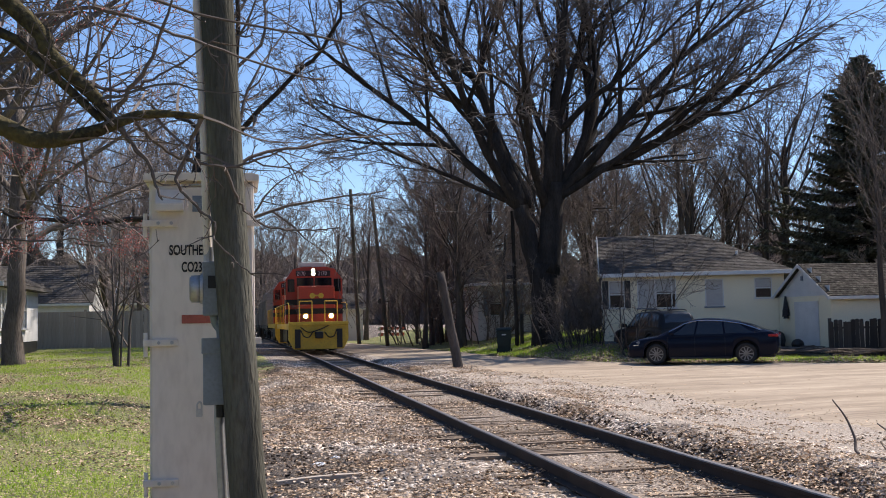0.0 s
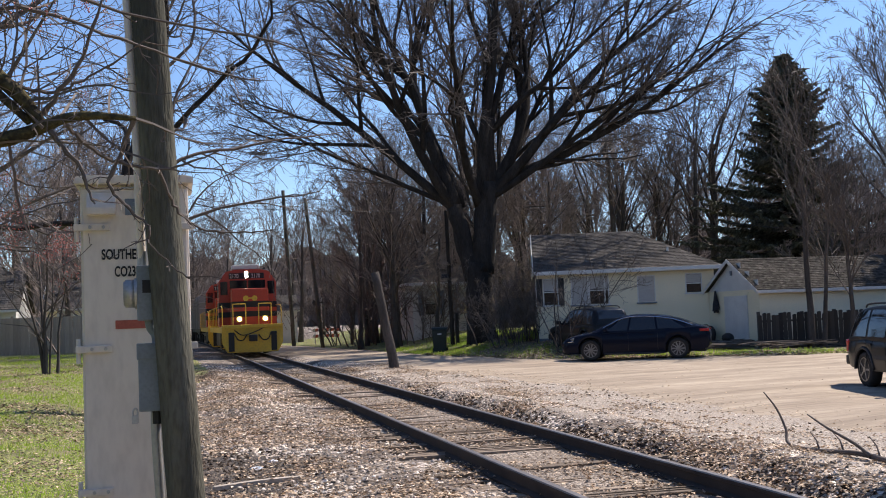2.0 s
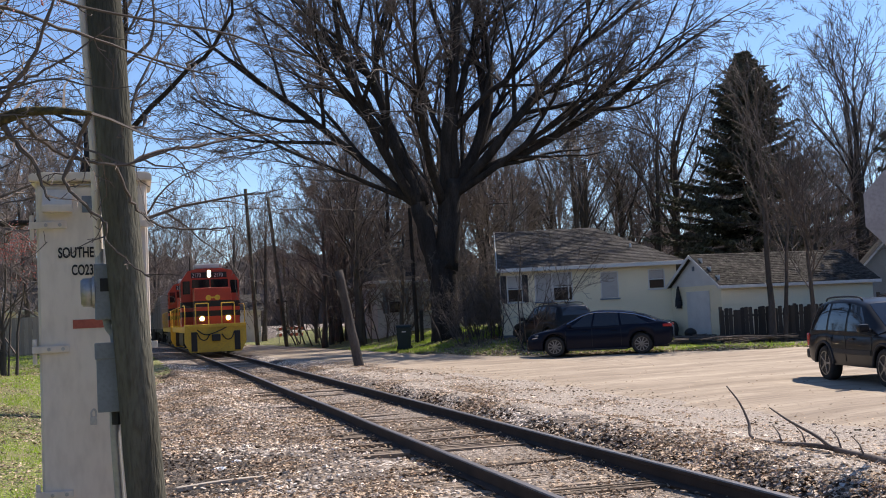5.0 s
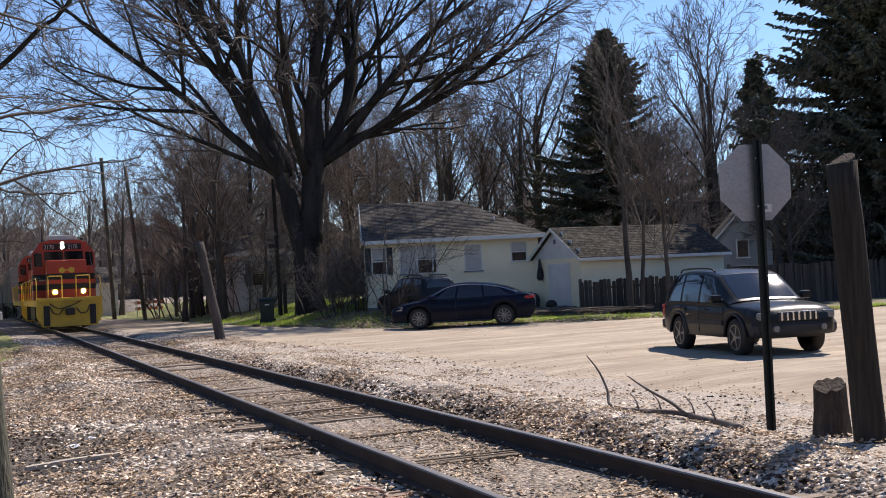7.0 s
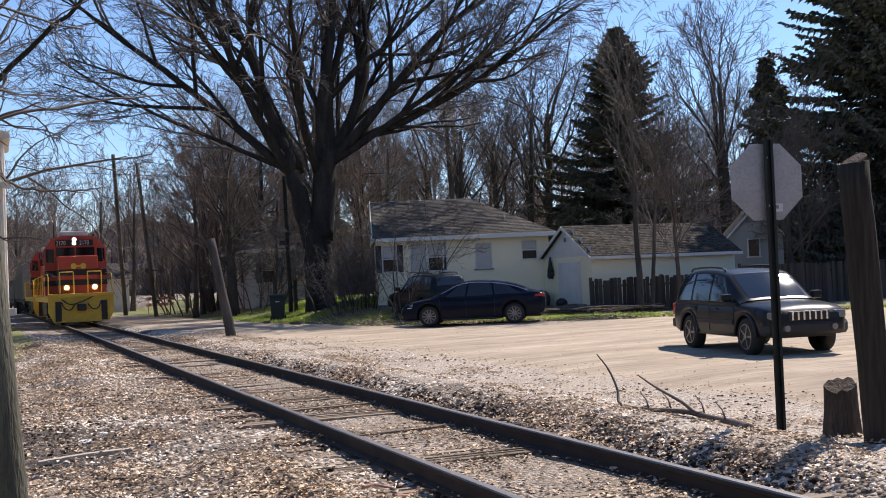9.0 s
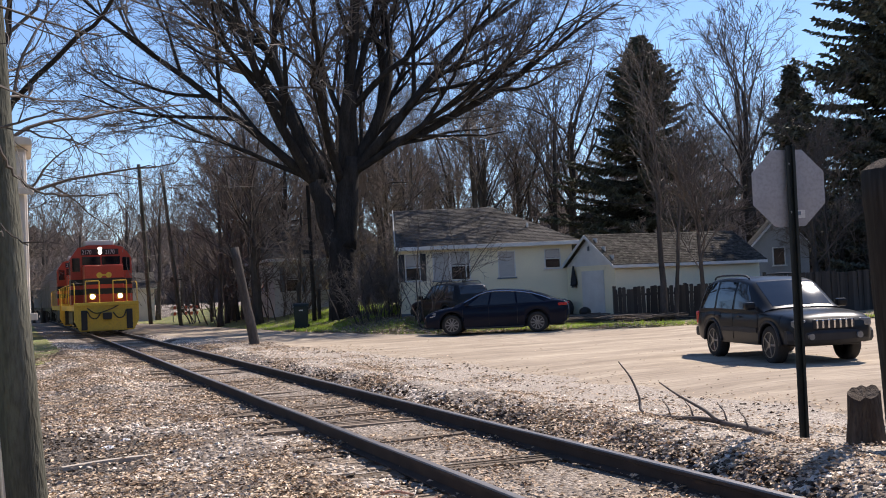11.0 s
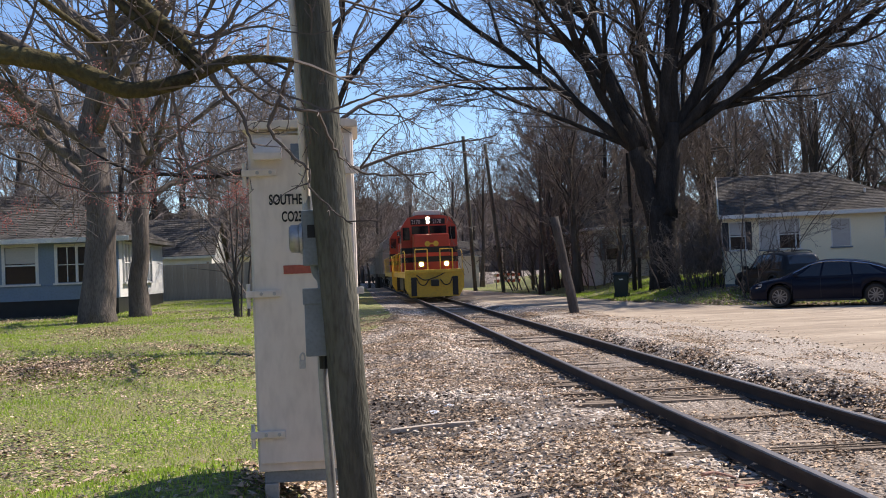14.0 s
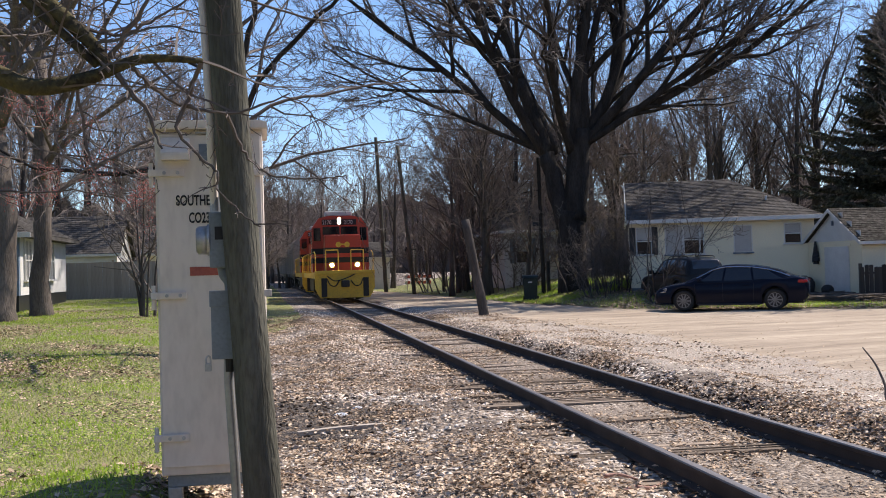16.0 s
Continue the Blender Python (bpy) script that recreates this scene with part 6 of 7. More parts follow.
def car(name, m, label, paint, stations, cabin, wheels, glass_split, flare=0.0, category="car"):
    """stations: (x, half width, z low, z shoulder, crown). cabin: rows (x, half width low, half width top, z low, z top)."""
    c = thing(name, m, label, category)
    xf, xr, yw, r, w, sp = wheels
    R = r + 0.07
    xs = [stations[0][0] + (stations[-1][0] - stations[0][0]) * k / 60 for k in range(61)]
    for xw in (xf, xr):
        xs += [xw + R * math.cos(math.pi * k / 22) for k in range(23)] + [xw - R - 0.004, xw + R + 0.004]
    rings = []
    for x in sorted(xs):
        hw, zl, zs, crown = spline(stations, x)
        low = zl
        for xw in (xf, xr):
            if abs(x - xw) < R:
                low = max(zl, r + math.sqrt(max(R * R - (x - xw) ** 2, 0.0)))
        tall = zs - low
        half = [(hw * 0.86, low), (hw * 0.965, low + 0.02), (hw * 0.99, low + tall * 0.2), (hw, low + tall * 0.45), (hw * 0.995, low + tall * 0.7), (hw * 0.97, zs - tall * 0.13), (hw * 0.94, zs - tall * 0.035), (hw * 0.89, zs + crown * 0.15), (hw * 0.6, zs + crown * 0.75), (hw * 0.2, zs + crown)]
        rings.append([(x, y, z) for y, z in half] + [(x, -y, z) for y, z in half[::-1]])
    body = part("body", loft(rings), paint, c, smooth=True)
    body.data.set_sharp_from_angle(angle=radians(40))
    part("underbody", box(stations[0][0] + 0.15, stations[-1][0] - 0.15, -yw * 0.66, yw * 0.66, stations[4][2] + 0.02, 0.72, 0.02), M["plastic"], c)
    cx0, cx1 = cabin[0][0], cabin[-1][0]
    rows = []
    for k in range(49):
        x = cx0 + (cx1 - cx0) * k / 48
        wl, wt, zl, zt = spline(cabin, x)
        e = min(0.06, 0.4 * (zt - zl))
        half = [(wl, zl - 0.06), (wl, zl), ((wl + wt) / 2 + 0.03, (zl + zt - e) / 2), (wt + (wl - wt) * 0.12, zt - e), (wt - 0.03, zt - e * 0.35), (wt * 0.8, zt), (wt * 0.4, zt + 0.015)]
        rows.append([(x, y, z) for y, z in half] + [(x, -y, z) for y, z in half[::-1]])
    roof = part("roof", loft(rows), paint, c, smooth=True)
    roof.data.set_sharp_from_angle(angle=radians(50))

    def side_at(x, t, out=0.008):
        wl, wt, zl, zt = spline(cabin, x)
        e = min(0.06, 0.4 * (zt - zl))
        z = zl + 0.025 + max(zt - e - 0.045 - zl, 0.01) * t
        mid, f = (zl + zt - e) / 2, (z - zl) / max(zt - e - zl, 0.01)
        ym, yt = (wl + wt) / 2 + 0.03, wt + (wl - wt) * 0.12
        y = wl + (ym - wl) * f * 2 if z < mid else ym + (yt - ym) * (f - 0.5) * 2
        return x, y + out, z
    for s in (-1, 1):
        for xa_l, xa_t, xb_l, xb_t in glass_split:
            grid = []
            for a in range(5):
                t = a / 4
                row = []
                for b in range(9):
                    u = b / 8
                    x, y, z = side_at(xa_l + (xb_l - xa_l) * u + ((xa_t - xa_l) * (1 - u) + (xb_t - xb_l) * u) * t, t)
                    row.append((x, s * y, z))
                grid.append(row)
            pane = part("side_window", shell(grid, Vector((0, s * 0.02, 0))), M["carglass"], c, smooth=True)
            pane.data.set_sharp_from_angle(angle=radians(40))
    for name2, lo, hi in (("windscreen", cabin[-1][0], cabin[-3][0]), ("rear_window", cabin[0][0], cabin[2][0])):
        grid = []
        for a in range(9):
            x = lo + (hi - lo) * (0.07 + 0.86 * a / 8)
            wl, wt, zl, zt = spline(cabin, x)
            grid.append([(x, wt * 0.86 * (b / 5 - 1), zt + 0.022 - 0.02 * abs(b / 5 - 1) ** 2) for b in range(11)])
        pane = part(name2, shell(grid, Vector((0, 0, 0.03))), M["carglass"], c, smooth=True)
        pane.data.set_sharp_from_angle(angle=radians(40))
    for x in (xf, xr):
        for s in (-1, 1):
            hw = spline(stations, x)[0]
            if flare:
                pts = [(x + (R + 0.012) * math.cos(math.pi * k / 16), s * (hw * 0.985), r + (R + 0.012) * math.sin(math.pi * k / 16)) for k in range(17)]
                part("wheel_arch", tube_bm(pts, flare, 6), M["plastic"], c, smooth=True)
            wheel(c, x, s * (hw - w / 2 - 0.015), r, w, sp, s)
    return c, side_at


def sedan():
    st = [(-2.43, 0.66, 0.42, 0.84, 0.02), (-2.38, 0.8, 0.34, 0.97, 0.03), (-2.1, 0.885, 0.25, 1.03, 0.03), (-1.4, 0.92, 0.2, 1.0, 0.02), (0, 0.925, 0.19, 0.94, 0.02), (0.9, 0.925, 0.19, 0.93, 0.03), (1.4, 0.92, 0.2, 0.89, 0.05), (1.95, 0.89, 0.22, 0.79, 0.06), (2.28, 0.8, 0.25, 0.69, 0.05), (2.39, 0.68, 0.3, 0.6, 0.03), (2.43, 0.58, 0.36, 0.54, 0.01)]
    cb = [(-2.12, 0.78, 0.66, 1.0, 1.06), (-1.75, 0.83, 0.62, 0.98, 1.2), (-1.2, 0.87, 0.61, 0.97, 1.37), (-0.6, 0.885, 0.63, 0.95, 1.45), (-0.1, 0.89, 0.64, 0.94, 1.47), (0.32, 0.89, 0.64, 0.94, 1.43), (0.75, 0.885, 0.67, 0.93, 1.25), (1.36, 0.86, 0.72, 0.91, 0.96)]
    heading = math.degrees(math.atan2(0.5, -0.865))
    c, side = car("car", pose(11.12, 33.98, ground_z(11.12, 33.98) + 0.02, 0, 0, heading), "dark navy saloon car parked beside the road", M["navy"], st, cb, (1.42, -1.43, 0.925, 0.335, 0.22, 10),
                  [(-1.72, -1.22, -0.8, -0.74), (-0.74, -0.68, 0.14, 0.06), (0.2, 0.12, 1.0, 0.42)])
    for s in (-1, 1):
        part("headlight", box(-0.2, 0.2, -0.035, 0.035, -0.045, 0.045, 0.03, None, pose(2.13, s * 0.76, 0.68, 0, 12, s * -32)), M["lamp_c"], c, "clear swept headlight")
        part("running_lamp", tube_bm([(1.98, s * 0.895, 0.645), (2.15, s * 0.83, 0.63), (2.32, s * 0.7, 0.61)], 0.012, 6), M["chrome"], c, "thin bright lamp strip")
        part("tail_light", box(-2.42, -2.12, s * 0.6, s * 0.885, 0.86, 0.95, 0.03), M["lamp_r"], c, "red tail light")
        part("mirror", box(0.82, 0.98, s * 0.9, s * 1.06, 0.96, 1.07, 0.04), M["navy"], c)
        top = [side(x, 1.06, 0.014) for x in (-1.9, -1.6, -1.25, -0.8, -0.4, 0.0, 0.25, 0.5, 0.75, 1.0)]
        part("window_trim", tube_bm([(x, s * y, z) for x, y, z in top], 0.019, 5), M["chrome"], c, "bright window trim")
        for x in (-0.55, 0.4):
            part("door_handle", box(x - 0.1, x + 0.1, s * 0.918, s * 0.94, 0.8, 0.83, 0.008), M["navy"], c)
        for x in (-0.78, 0.17, 1.05):
            part("door_seam", box(x - 0.004, x + 0.004, s * 0.915, s * 0.928, 0.3, 0.88), M["black"], c)
    part("grille", box(2.36, 2.445, -0.46, 0.46, 0.4, 0.56, 0.03), M["plastic"], c)
    part("bumper_lip", box(2.2, 2.41, -0.66, 0.66, 0.23, 0.31, 0.03), M["plastic"], c)
    part("sill_trim", box(-0.98, 0.98, -0.925, 0.925, 0.18, 0.24, 0.02), M["plastic"], c)


def suv(m, label, paint, detail=True):
    st = [(-2.3, 0.74, 0.52, 0.94, 0.01), (-2.25, 0.86, 0.42, 1.0, 0.02), (-1.9, 0.905, 0.36, 1.03, 0.02), (-1.2, 0.92, 0.34, 1.04, 0.02), (0.5, 0.92, 0.34, 1.03, 0.02), (1.0, 0.915, 0.35, 1.02, 0.05), (1.6, 0.895, 0.37, 0.98, 0.07), (2.05, 0.86, 0.4, 0.92, 0.07), (2.22, 0.8, 0.44, 0.86, 0.05), (2.29, 0.7, 0.5, 0.8, 0.03)]
    cb = [(-2.26, 0.82, 0.74, 1.0, 1.08), (-2.14, 0.86, 0.7, 1.02, 1.4), (-1.98, 0.88, 0.68, 1.04, 1.6), (-1.6, 0.89, 0.69, 1.05, 1.69), (-1.0, 0.89, 0.7, 1.05, 1.72), (-0.2, 0.89, 0.7, 1.04, 1.7), (0.25, 0.89, 0.7, 1.04, 1.63), (0.55, 0.885, 0.72, 1.03, 1.46), (1.14, 0.86, 0.74, 1.02, 1.08)]
    c, side = car("suv", m, label, paint, st, cb, (1.36, -1.33, 0.92, 0.375, 0.24, 5), [(-2.02, -1.9, -1.22, -1.2), (-1.12, -1.1, -0.3, -0.28), (-0.2, -0.2, 0.86, 0.24)], 0.035)
    for s in (-1, 1):
        part("headlight", box(-0.1, 0.1, -0.15, 0.15, -0.075, 0.075, 0.035, None, pose(2.19, s * 0.65, 0.79, 0, 0, s * -22)), M["lamp_c"], c, "clear rounded headlight")
        if detail:
            part("tail_light", box(-2.33, -2.16, s * 0.68, s * 0.87, 0.72, 1.0, 0.03), M["lamp_r"], c, "red tail light")
        mir = part("mirror", box(0.72, 0.88, s * 0.9, s * 1.12, 1.06, 1.22, 0.045), paint, c)
        part("mirror_arm", box(0.76, 0.84, s * 0.84, s * 0.92, 1.06, 1.12, 0.01), M["plastic"], mir)
        part("roof_rail", tube_bm(smooth_path([(-1.75, s * 0.6, 1.69), (-1.6, s * 0.6, 1.755), (-0.9, s * 0.6, 1.775), (-0.2, s * 0.6, 1.755), (0.0, s * 0.6, 1.69)], 4), 0.02, 6), M["plastic"], c, "dark roof rail", smooth=True)
        part("door_trim", box(-0.86, 0.88, s * 0.912, s * 0.935, 0.6, 0.7, 0.01), M["plastic"], c)
        for x in (-1.0, 0.05):
            part("door_handle", box(x - 0.1, x + 0.1, s * 0.915, s * 0.94, 0.9, 0.94, 0.008), M["plastic"], c)
        for x in (-1.16, -0.25, 0.92):
            part("door_seam", box(x - 0.004, x + 0.004, s * 0.912, s * 0.923, 0.45, 0.98), M["black"], c)
        part("fog_lamp", cyl((2.3, s * 0.5, 0.55), (2.365, s * 0.5, 0.55), 0.06, sides=14), M["lamp_c"], c)
    g = part("grille", box(2.22, 2.31, -0.43, 0.43, 0.69, 0.87, 0.03), M["plastic"], c)
    for k in range(7):
        y = -0.36 + 0.12 * k
        part("grille_bar", box(2.29, 2.33, y - 0.022, y + 0.022, 0.7, 0.86, 0.014), M["chrome"], g)
    bum = []
    for k in range(13):
        a = -1 + k / 6
        x = 2.34 - 0.2 * abs(a) ** 3.5
        bum.append([(x - 0.22, a * 0.86, 0.42), (x - 0.04, a * 0.88, 0.41), (x, a * 0.9, 0.48), (x, a * 0.9, 0.61), (x - 0.05, a * 0.89, 0.67), (x - 0.22, a * 0.86, 0.67)])
    part("bumper", loft(bum), M["plastic"], c, "dark moulded bumper")
    part("bumper", box(-2.42, -2.2, -0.86, 0.86, 0.44, 0.66, 0.06), M["plastic"], c)
    part("wiper", tube_bm([(1.1, -0.45, 1.1), (0.98, -0.05, 1.17), (0.95, 0.2, 1.19)], 0.008, 4), M["black"], c)
    return c


sedan()
suv(pose(9.45, 17.05, ground_z(9.45, 17.05) + 0.02, 0, 0, -101.5) @ Matrix.Diagonal((0.89, 0.89, 0.9, 1)), "charcoal grey off-road estate car standing on the dirt", M["suvgrey"])
suv(pose(11.9, 40.3, ground_z(11.9, 40.3) + 0.0, 0, 0, 96) @ Matrix.Diagonal((0.9, 0.92, 0.93, 1)), "black family van parked by the house", M["suvgrey"], False)


# ---- train ----
def on_track(y):
    d = CURVE * 2 * (y - 15)
    return pose(track_x(y), y, 0, 0, 0, -math.degrees(math.atan(d)))


def truck(parent, y, axles=2):
    for s in (-1, 1):
        part("bogie_frame", box(s * 0.98 - 0.07, s * 0.98 + 0.07, y - 1.5, y + 1.5, 0.42, 0.72, 0.03), M["lbk"], parent)
    for k in range(axles):
        ya = y + (k - (axles - 1) / 2) * 2.4
        for s in (-1, 1):
            part("wheel", cyl((s * 0.69, ya, 0.5), (s * 0.83, ya, 0.5), 0.5, sides=24), M["lbk"], parent)


def locomotive(y, lead=True):
    L = thing("locomotive", on_track(y), "orange-red, black and yellow diesel locomotive" + (" with lit headlights" if lead else " coupled behind"), "locomotive")
    part("underframe", box(-1.45, 1.45, 0.6, 17.2, 1.12, 1.42, 0.03), M["lye"], L)
    # front end
    pil = prism([(-1.5, 0.62), (-1.5, 1.42), (1.5, 1.42), (1.5, 0.62), (1.25, 0.14), (-1.25, 0.14)], "y", 0.12, 0.5, None, 0.02)
    p = part("pilot", pil, M["lye"], L, "yellow pilot plate with plow")
    part("anticlimber", box(-1.5, 1.5, 0.0, 0.6, 1.34, 1.52, 0.03), M["lye"], L)
    cpl = box(-0.2, 0.2, -0.35, 0.13, 0.68, 1.02, 0.05)
    part("coupler", cpl, M["lbk"], L, "black coupler")
    for s in (-1, 1):
        part("step_well", box(s * 1.05 - 0.14, s * 1.05 + 0.14, 0.06, 0.13, 0.2, 1.15, 0.01), M["lbk"], p)
        for z in (0.35, 0.65, 0.95):
            part("step", box(s * 1.32 - 0.16, s * 1.32 + 0.16, 0.3, 0.62, z, z + 0.03), M["lye"], p)
        hose = smooth_path([(s * 0.3, 0.1, 1.0), (s * 0.5, -0.08, 0.75), (s * 0.75, -0.1, 0.8), (s * 0.9, 0.1, 1.1)], 4)
        part("air_hose", tube_bm(hose, 0.03, 6), M["lbk"], p)
    part("mu_cable", tube_bm(smooth_path([(-0.9, 0.1, 1.25), (-0.5, -0.06, 1.0), (0.1, -0.06, 1.15), (0.55, 0.1, 1.35)], 5), 0.03, 6), M["lbk"], p)
    # nose
    part("nose", box(-0.92, 0.92, 1.2, 3.0, 1.45, 3.35, 0.06), M["lor"], L, "orange-red short hood")
    for z0, z1 in ((2.4, 2.7), (1.92, 2.2)):
        part("stripe", box(-0.926, 0.926, 1.194, 2.99, z0, z1), M["lbk"], L, "black stripe")
        part("stripe", box(-1.496, 1.496, 2.892, 4.6, z0, z1), M["lbk"], L, "black stripe")
    bd = part("badge", cyl((-0.22, 1.165, 2.85), (-0.22, 1.196, 2.85), 0.14, sides=16), M["lye"], L, "yellow emblem shape")
    part("badge", cyl((0.22, 1.165, 2.85), (0.22, 1.196, 2.85), 0.14, sides=16), M["lye"], L, "yellow emblem shape")
    part("badge_bar", box(-0.22, 0.22, 1.17, 1.194, 2.82, 2.9), M["lye"], bd)
    # cab
    cab = prism([(-1.49, 1.45), (1.49, 1.45), (1.49, 3.75), (1.12, 4.3), (0.6, 4.42), (-0.6, 4.42), (-1.12, 4.3), (-1.49, 3.75)], "y", 2.9, 4.6, None, 0.02)
    c = part("cab", cab, M["lor"], L, "orange-red cab")
    part("number_board", box(-0.96, 0.86, 2.84, 2.898, 3.92, 4.22, 0.015), M["lbk"], c, "black number board")
    for x in (-0.92, 0.2):
        write("2170", 0.3, M["white"], c, pose(x, 2.835, 3.965), 0.78)
    for xa, xb, za, zb in ((-0.92, -0.03, 3.42, 3.84), (0.03, 0.92, 3.42, 3.84), (-1.4, -1.03, 3.1, 3.78), (1.03, 1.4, 3.1, 3.78)):
        part("cab_window", box(xa, xb, 2.87, 2.905, za, zb, 0.01), M["carglass"], c)
    for s in (-1, 1):
        part("cab_window", box(s * 1.495 - 0.012, s * 1.495 + 0.012, 3.1, 4.2, 2.95, 3.65, 0.005), M["carglass"], c)
    part("roof_unit", box(-0.75, 0.65, 3.0, 4.4, 4.42, 4.66, 0.05), M["white"], L, "white air conditioner on the roof")
    part("horn", cyl((0.9, 3.0, 4.45), (0.9, 3.5, 4.45), 0.06, 0.03, 8), M["lbk"], L)
    hl = part("headlight", cyl((-0.05, 2.78, 4.13), (-0.05, 2.9, 4.13), 0.2, sides=16), M["lbk"], L)
    if lead:
        for z in (4.05, 4.24):
            part("lamp", cyl((-0.05, 2.765, z - 0.01), (-0.05, 2.79, z - 0.01), 0.085, sides=14), M["beam"], hl, "lit white headlight lamp")
    for s in (-1, 1):
        dl = part("ditch_light", box(s * 0.64 - 0.14, s * 0.64 + 0.14, 0.12, 0.3, 1.66, 1.94, 0.03), M["lye"], L)
        if lead:
            part("lamp", cyl((s * 0.64, 0.1, 1.8), (s * 0.64, 0.125, 1.8), 0.095, sides=14), M["beam"], dl, "lit ditch light lamp")
        for x in (0.32, 0.95):
            part("handrail", tube_bm([(s * x, 0.15, 1.5), (s * x, 0.15, 2.55)], 0.025, 6), M["lye"], L, "yellow handrail")
        part("handrail", tube_bm([(s * 0.32, 0.15, 2.55), (s * 0.95, 0.15, 2.55)], 0.025, 6), M["lye"], L, "yellow handrail")
        part("handrail", tube_bm(smooth_path([(s * 1.46, 0.5, 1.4), (s * 1.46, 0.5, 2.4), (s * 1.44, 2.9, 2.5)], 3), 0.022, 6), M["lye"], L, "yellow handrail")
        part("handrail", tube_bm([(s * 1.46, 4.7, 2.5), (s * 1.46, 17.0, 2.5)], 0.022, 6), M["lye"], L, "yellow handrail")
        for k in range(7):
            part("stanchion", tube_bm([(s * 1.46, 5 + 2 * k, 1.4), (s * 1.46, 5 + 2 * k, 2.5)], 0.02, 5), M["lye"], L)
    hood = prism([(-0.92, 1.43), (0.92, 1.43), (0.92, 3.75), (0.6, 4.0), (-0.6, 4.0), (-0.92, 3.75)], "y", 4.62, 16.2, None, 0.02)
    h = part("long_hood", hood, M["lor"], L, "orange-red long hood")
    for k in range(9):
        for s in (-1, 1):
            part("hood_door", box(s * 0.925 - 0.008, s * 0.925 + 0.008, 5.0 + 1.2 * k, 6.1 + 1.2 * k, 1.6, 3.1, 0.004), M["lye"], h)
    part("exhaust", box(-0.3, 0.3, 8.0, 8.8, 4.0, 4.25, 0.02), M["lbk"], h)
    for k in range(2):
        part("fan_housing", cyl((0, 11.5 + 2 * k, 4.0), (0, 11.5 + 2 * k, 4.18), 0.62, sides=18), M["lbk"], h)
    part("fuel_tank", box(-1.3, 1.3, 6.6, 11.2, 0.35, 1.1, 0.1), M["lbk"], L)
    truck(L, 3.6)
    truck(L, 14.0)
    return L


def hopper(y):
    h = thing("hopper_wagon", on_track(y), "grey covered hopper wagon behind the locomotives", "railway wagon", "hopper wagons of the train")
    part("body", prism([(-1.5, 1.3), (1.5, 1.3), (1.56, 2.2), (1.5, 3.9), (1.0, 4.45), (-1.0, 4.45), (-1.5, 3.9), (-1.56, 2.2)], "y", 0.8, 16.0, None, 0.03), M["hopper"], h)
    for k in range(11):
        for s in (-1, 1):
            part("rib", box(s * 1.57 - 0.04, s * 1.57 + 0.04, 1.2 + 1.4 * k, 1.3 + 1.4 * k, 1.3, 4.0), M["hopper"], h)
    part("sill", box(-1.45, 1.45, 0.2, 16.6, 1.0, 1.3, 0.02), M["lbk"], h)
    part("roof_walk", box(-0.35, 0.35, 0.8, 16.0, 4.5, 4.56), M["case_d"], h)
    for s in (-1, 1):
        for k in range(5):
            part("rung", tube_bm([(s * 1.2 - 0.25, 0.72, 1.5 + 0.5 * k), (s * 1.2 + 0.25, 0.72, 1.5 + 0.5 * k)], 0.02, 5), M["case_d"], h)
    for yc in (3.5, 8.4, 13.3):
        part("chute", prism([(-1.2, 1.3), (1.2, 1.3), (0.4, 0.35), (-0.4, 0.35)], "y", yc - 1.3, yc + 1.3), M["hopper"], h)
    truck(h, 2.4)
    truck(h, 14.4)
    return h


TRAIN_Y = 55.0
locomotive(TRAIN_Y)
locomotive(TRAIN_Y + 18.2, False)
for k in range(5):
    hopper(TRAIN_Y + 36.4 + 17.2 * k)


# ---- clutter by the garage ----
def old_tyre(x, y, a):
    t = thing("old_tyre", pose(x, y, ground_z(x, y) + 0.3, 0, 0, a), "worn black car tyre leaning on the garage", "tyre", "tyres by the garage")
    bm = bmesh.new()
    n, prof = 24, [(0.19, -0.09), (0.29, -0.1), (0.33, -0.06), (0.33, 0.06), (0.29, 0.1), (0.19, 0.09)]
    rings = [[bm.verts.new((q * math.cos(2 * math.pi * k / n), v, q * math.sin(2 * math.pi * k / n))) for q, v in prof] for k in range(n)]
    for k in range(n):
        for j in range(len(prof)):
            bm.faces.new((rings[k - 1][j - 1], rings[k - 1][j], rings[k][j], rings[k][j - 1]))
    bmesh.ops.recalc_face_normals(bm, faces=bm.faces)
    part("tread", bm, M["tyre"], t, smooth=True)


for x, y, a in ((17.35, 40.75, 100), (17.2, 40.35, 80), (17.4, 41.2, 95)):
    old_tyre(x, y, a)


def brush_pile(x, y, seed):
    rg = random.Random(seed)
    b = thing("brush_pile", None, "low pile of cut dark sticks on the grass", "brush pile")
    for _ in range(60):
        a = rg.uniform(-0.5, 0.5)
        p = Vector((x + rg.gauss(0, 0.9), y + rg.gauss(0, 0.5), 0))
        p.z = ground_z(p.x, p.y) + rg.uniform(0.03, 0.3)
        d = Vector((math.cos(a), math.sin(a), rg.uniform(-0.1, 0.1))) * rg.uniform(0.4, 1.2)
        part("stick", tube_bm([p - d, p + Vector((0, 0, rg.uniform(-0.03, 0.06))), p + d], [0.025, 0.02, 0.012], 5), M["bark_l"], b)


brush_pile(16.3, 37.6, 3)
brush_pile(18.2, 35.6, 5)


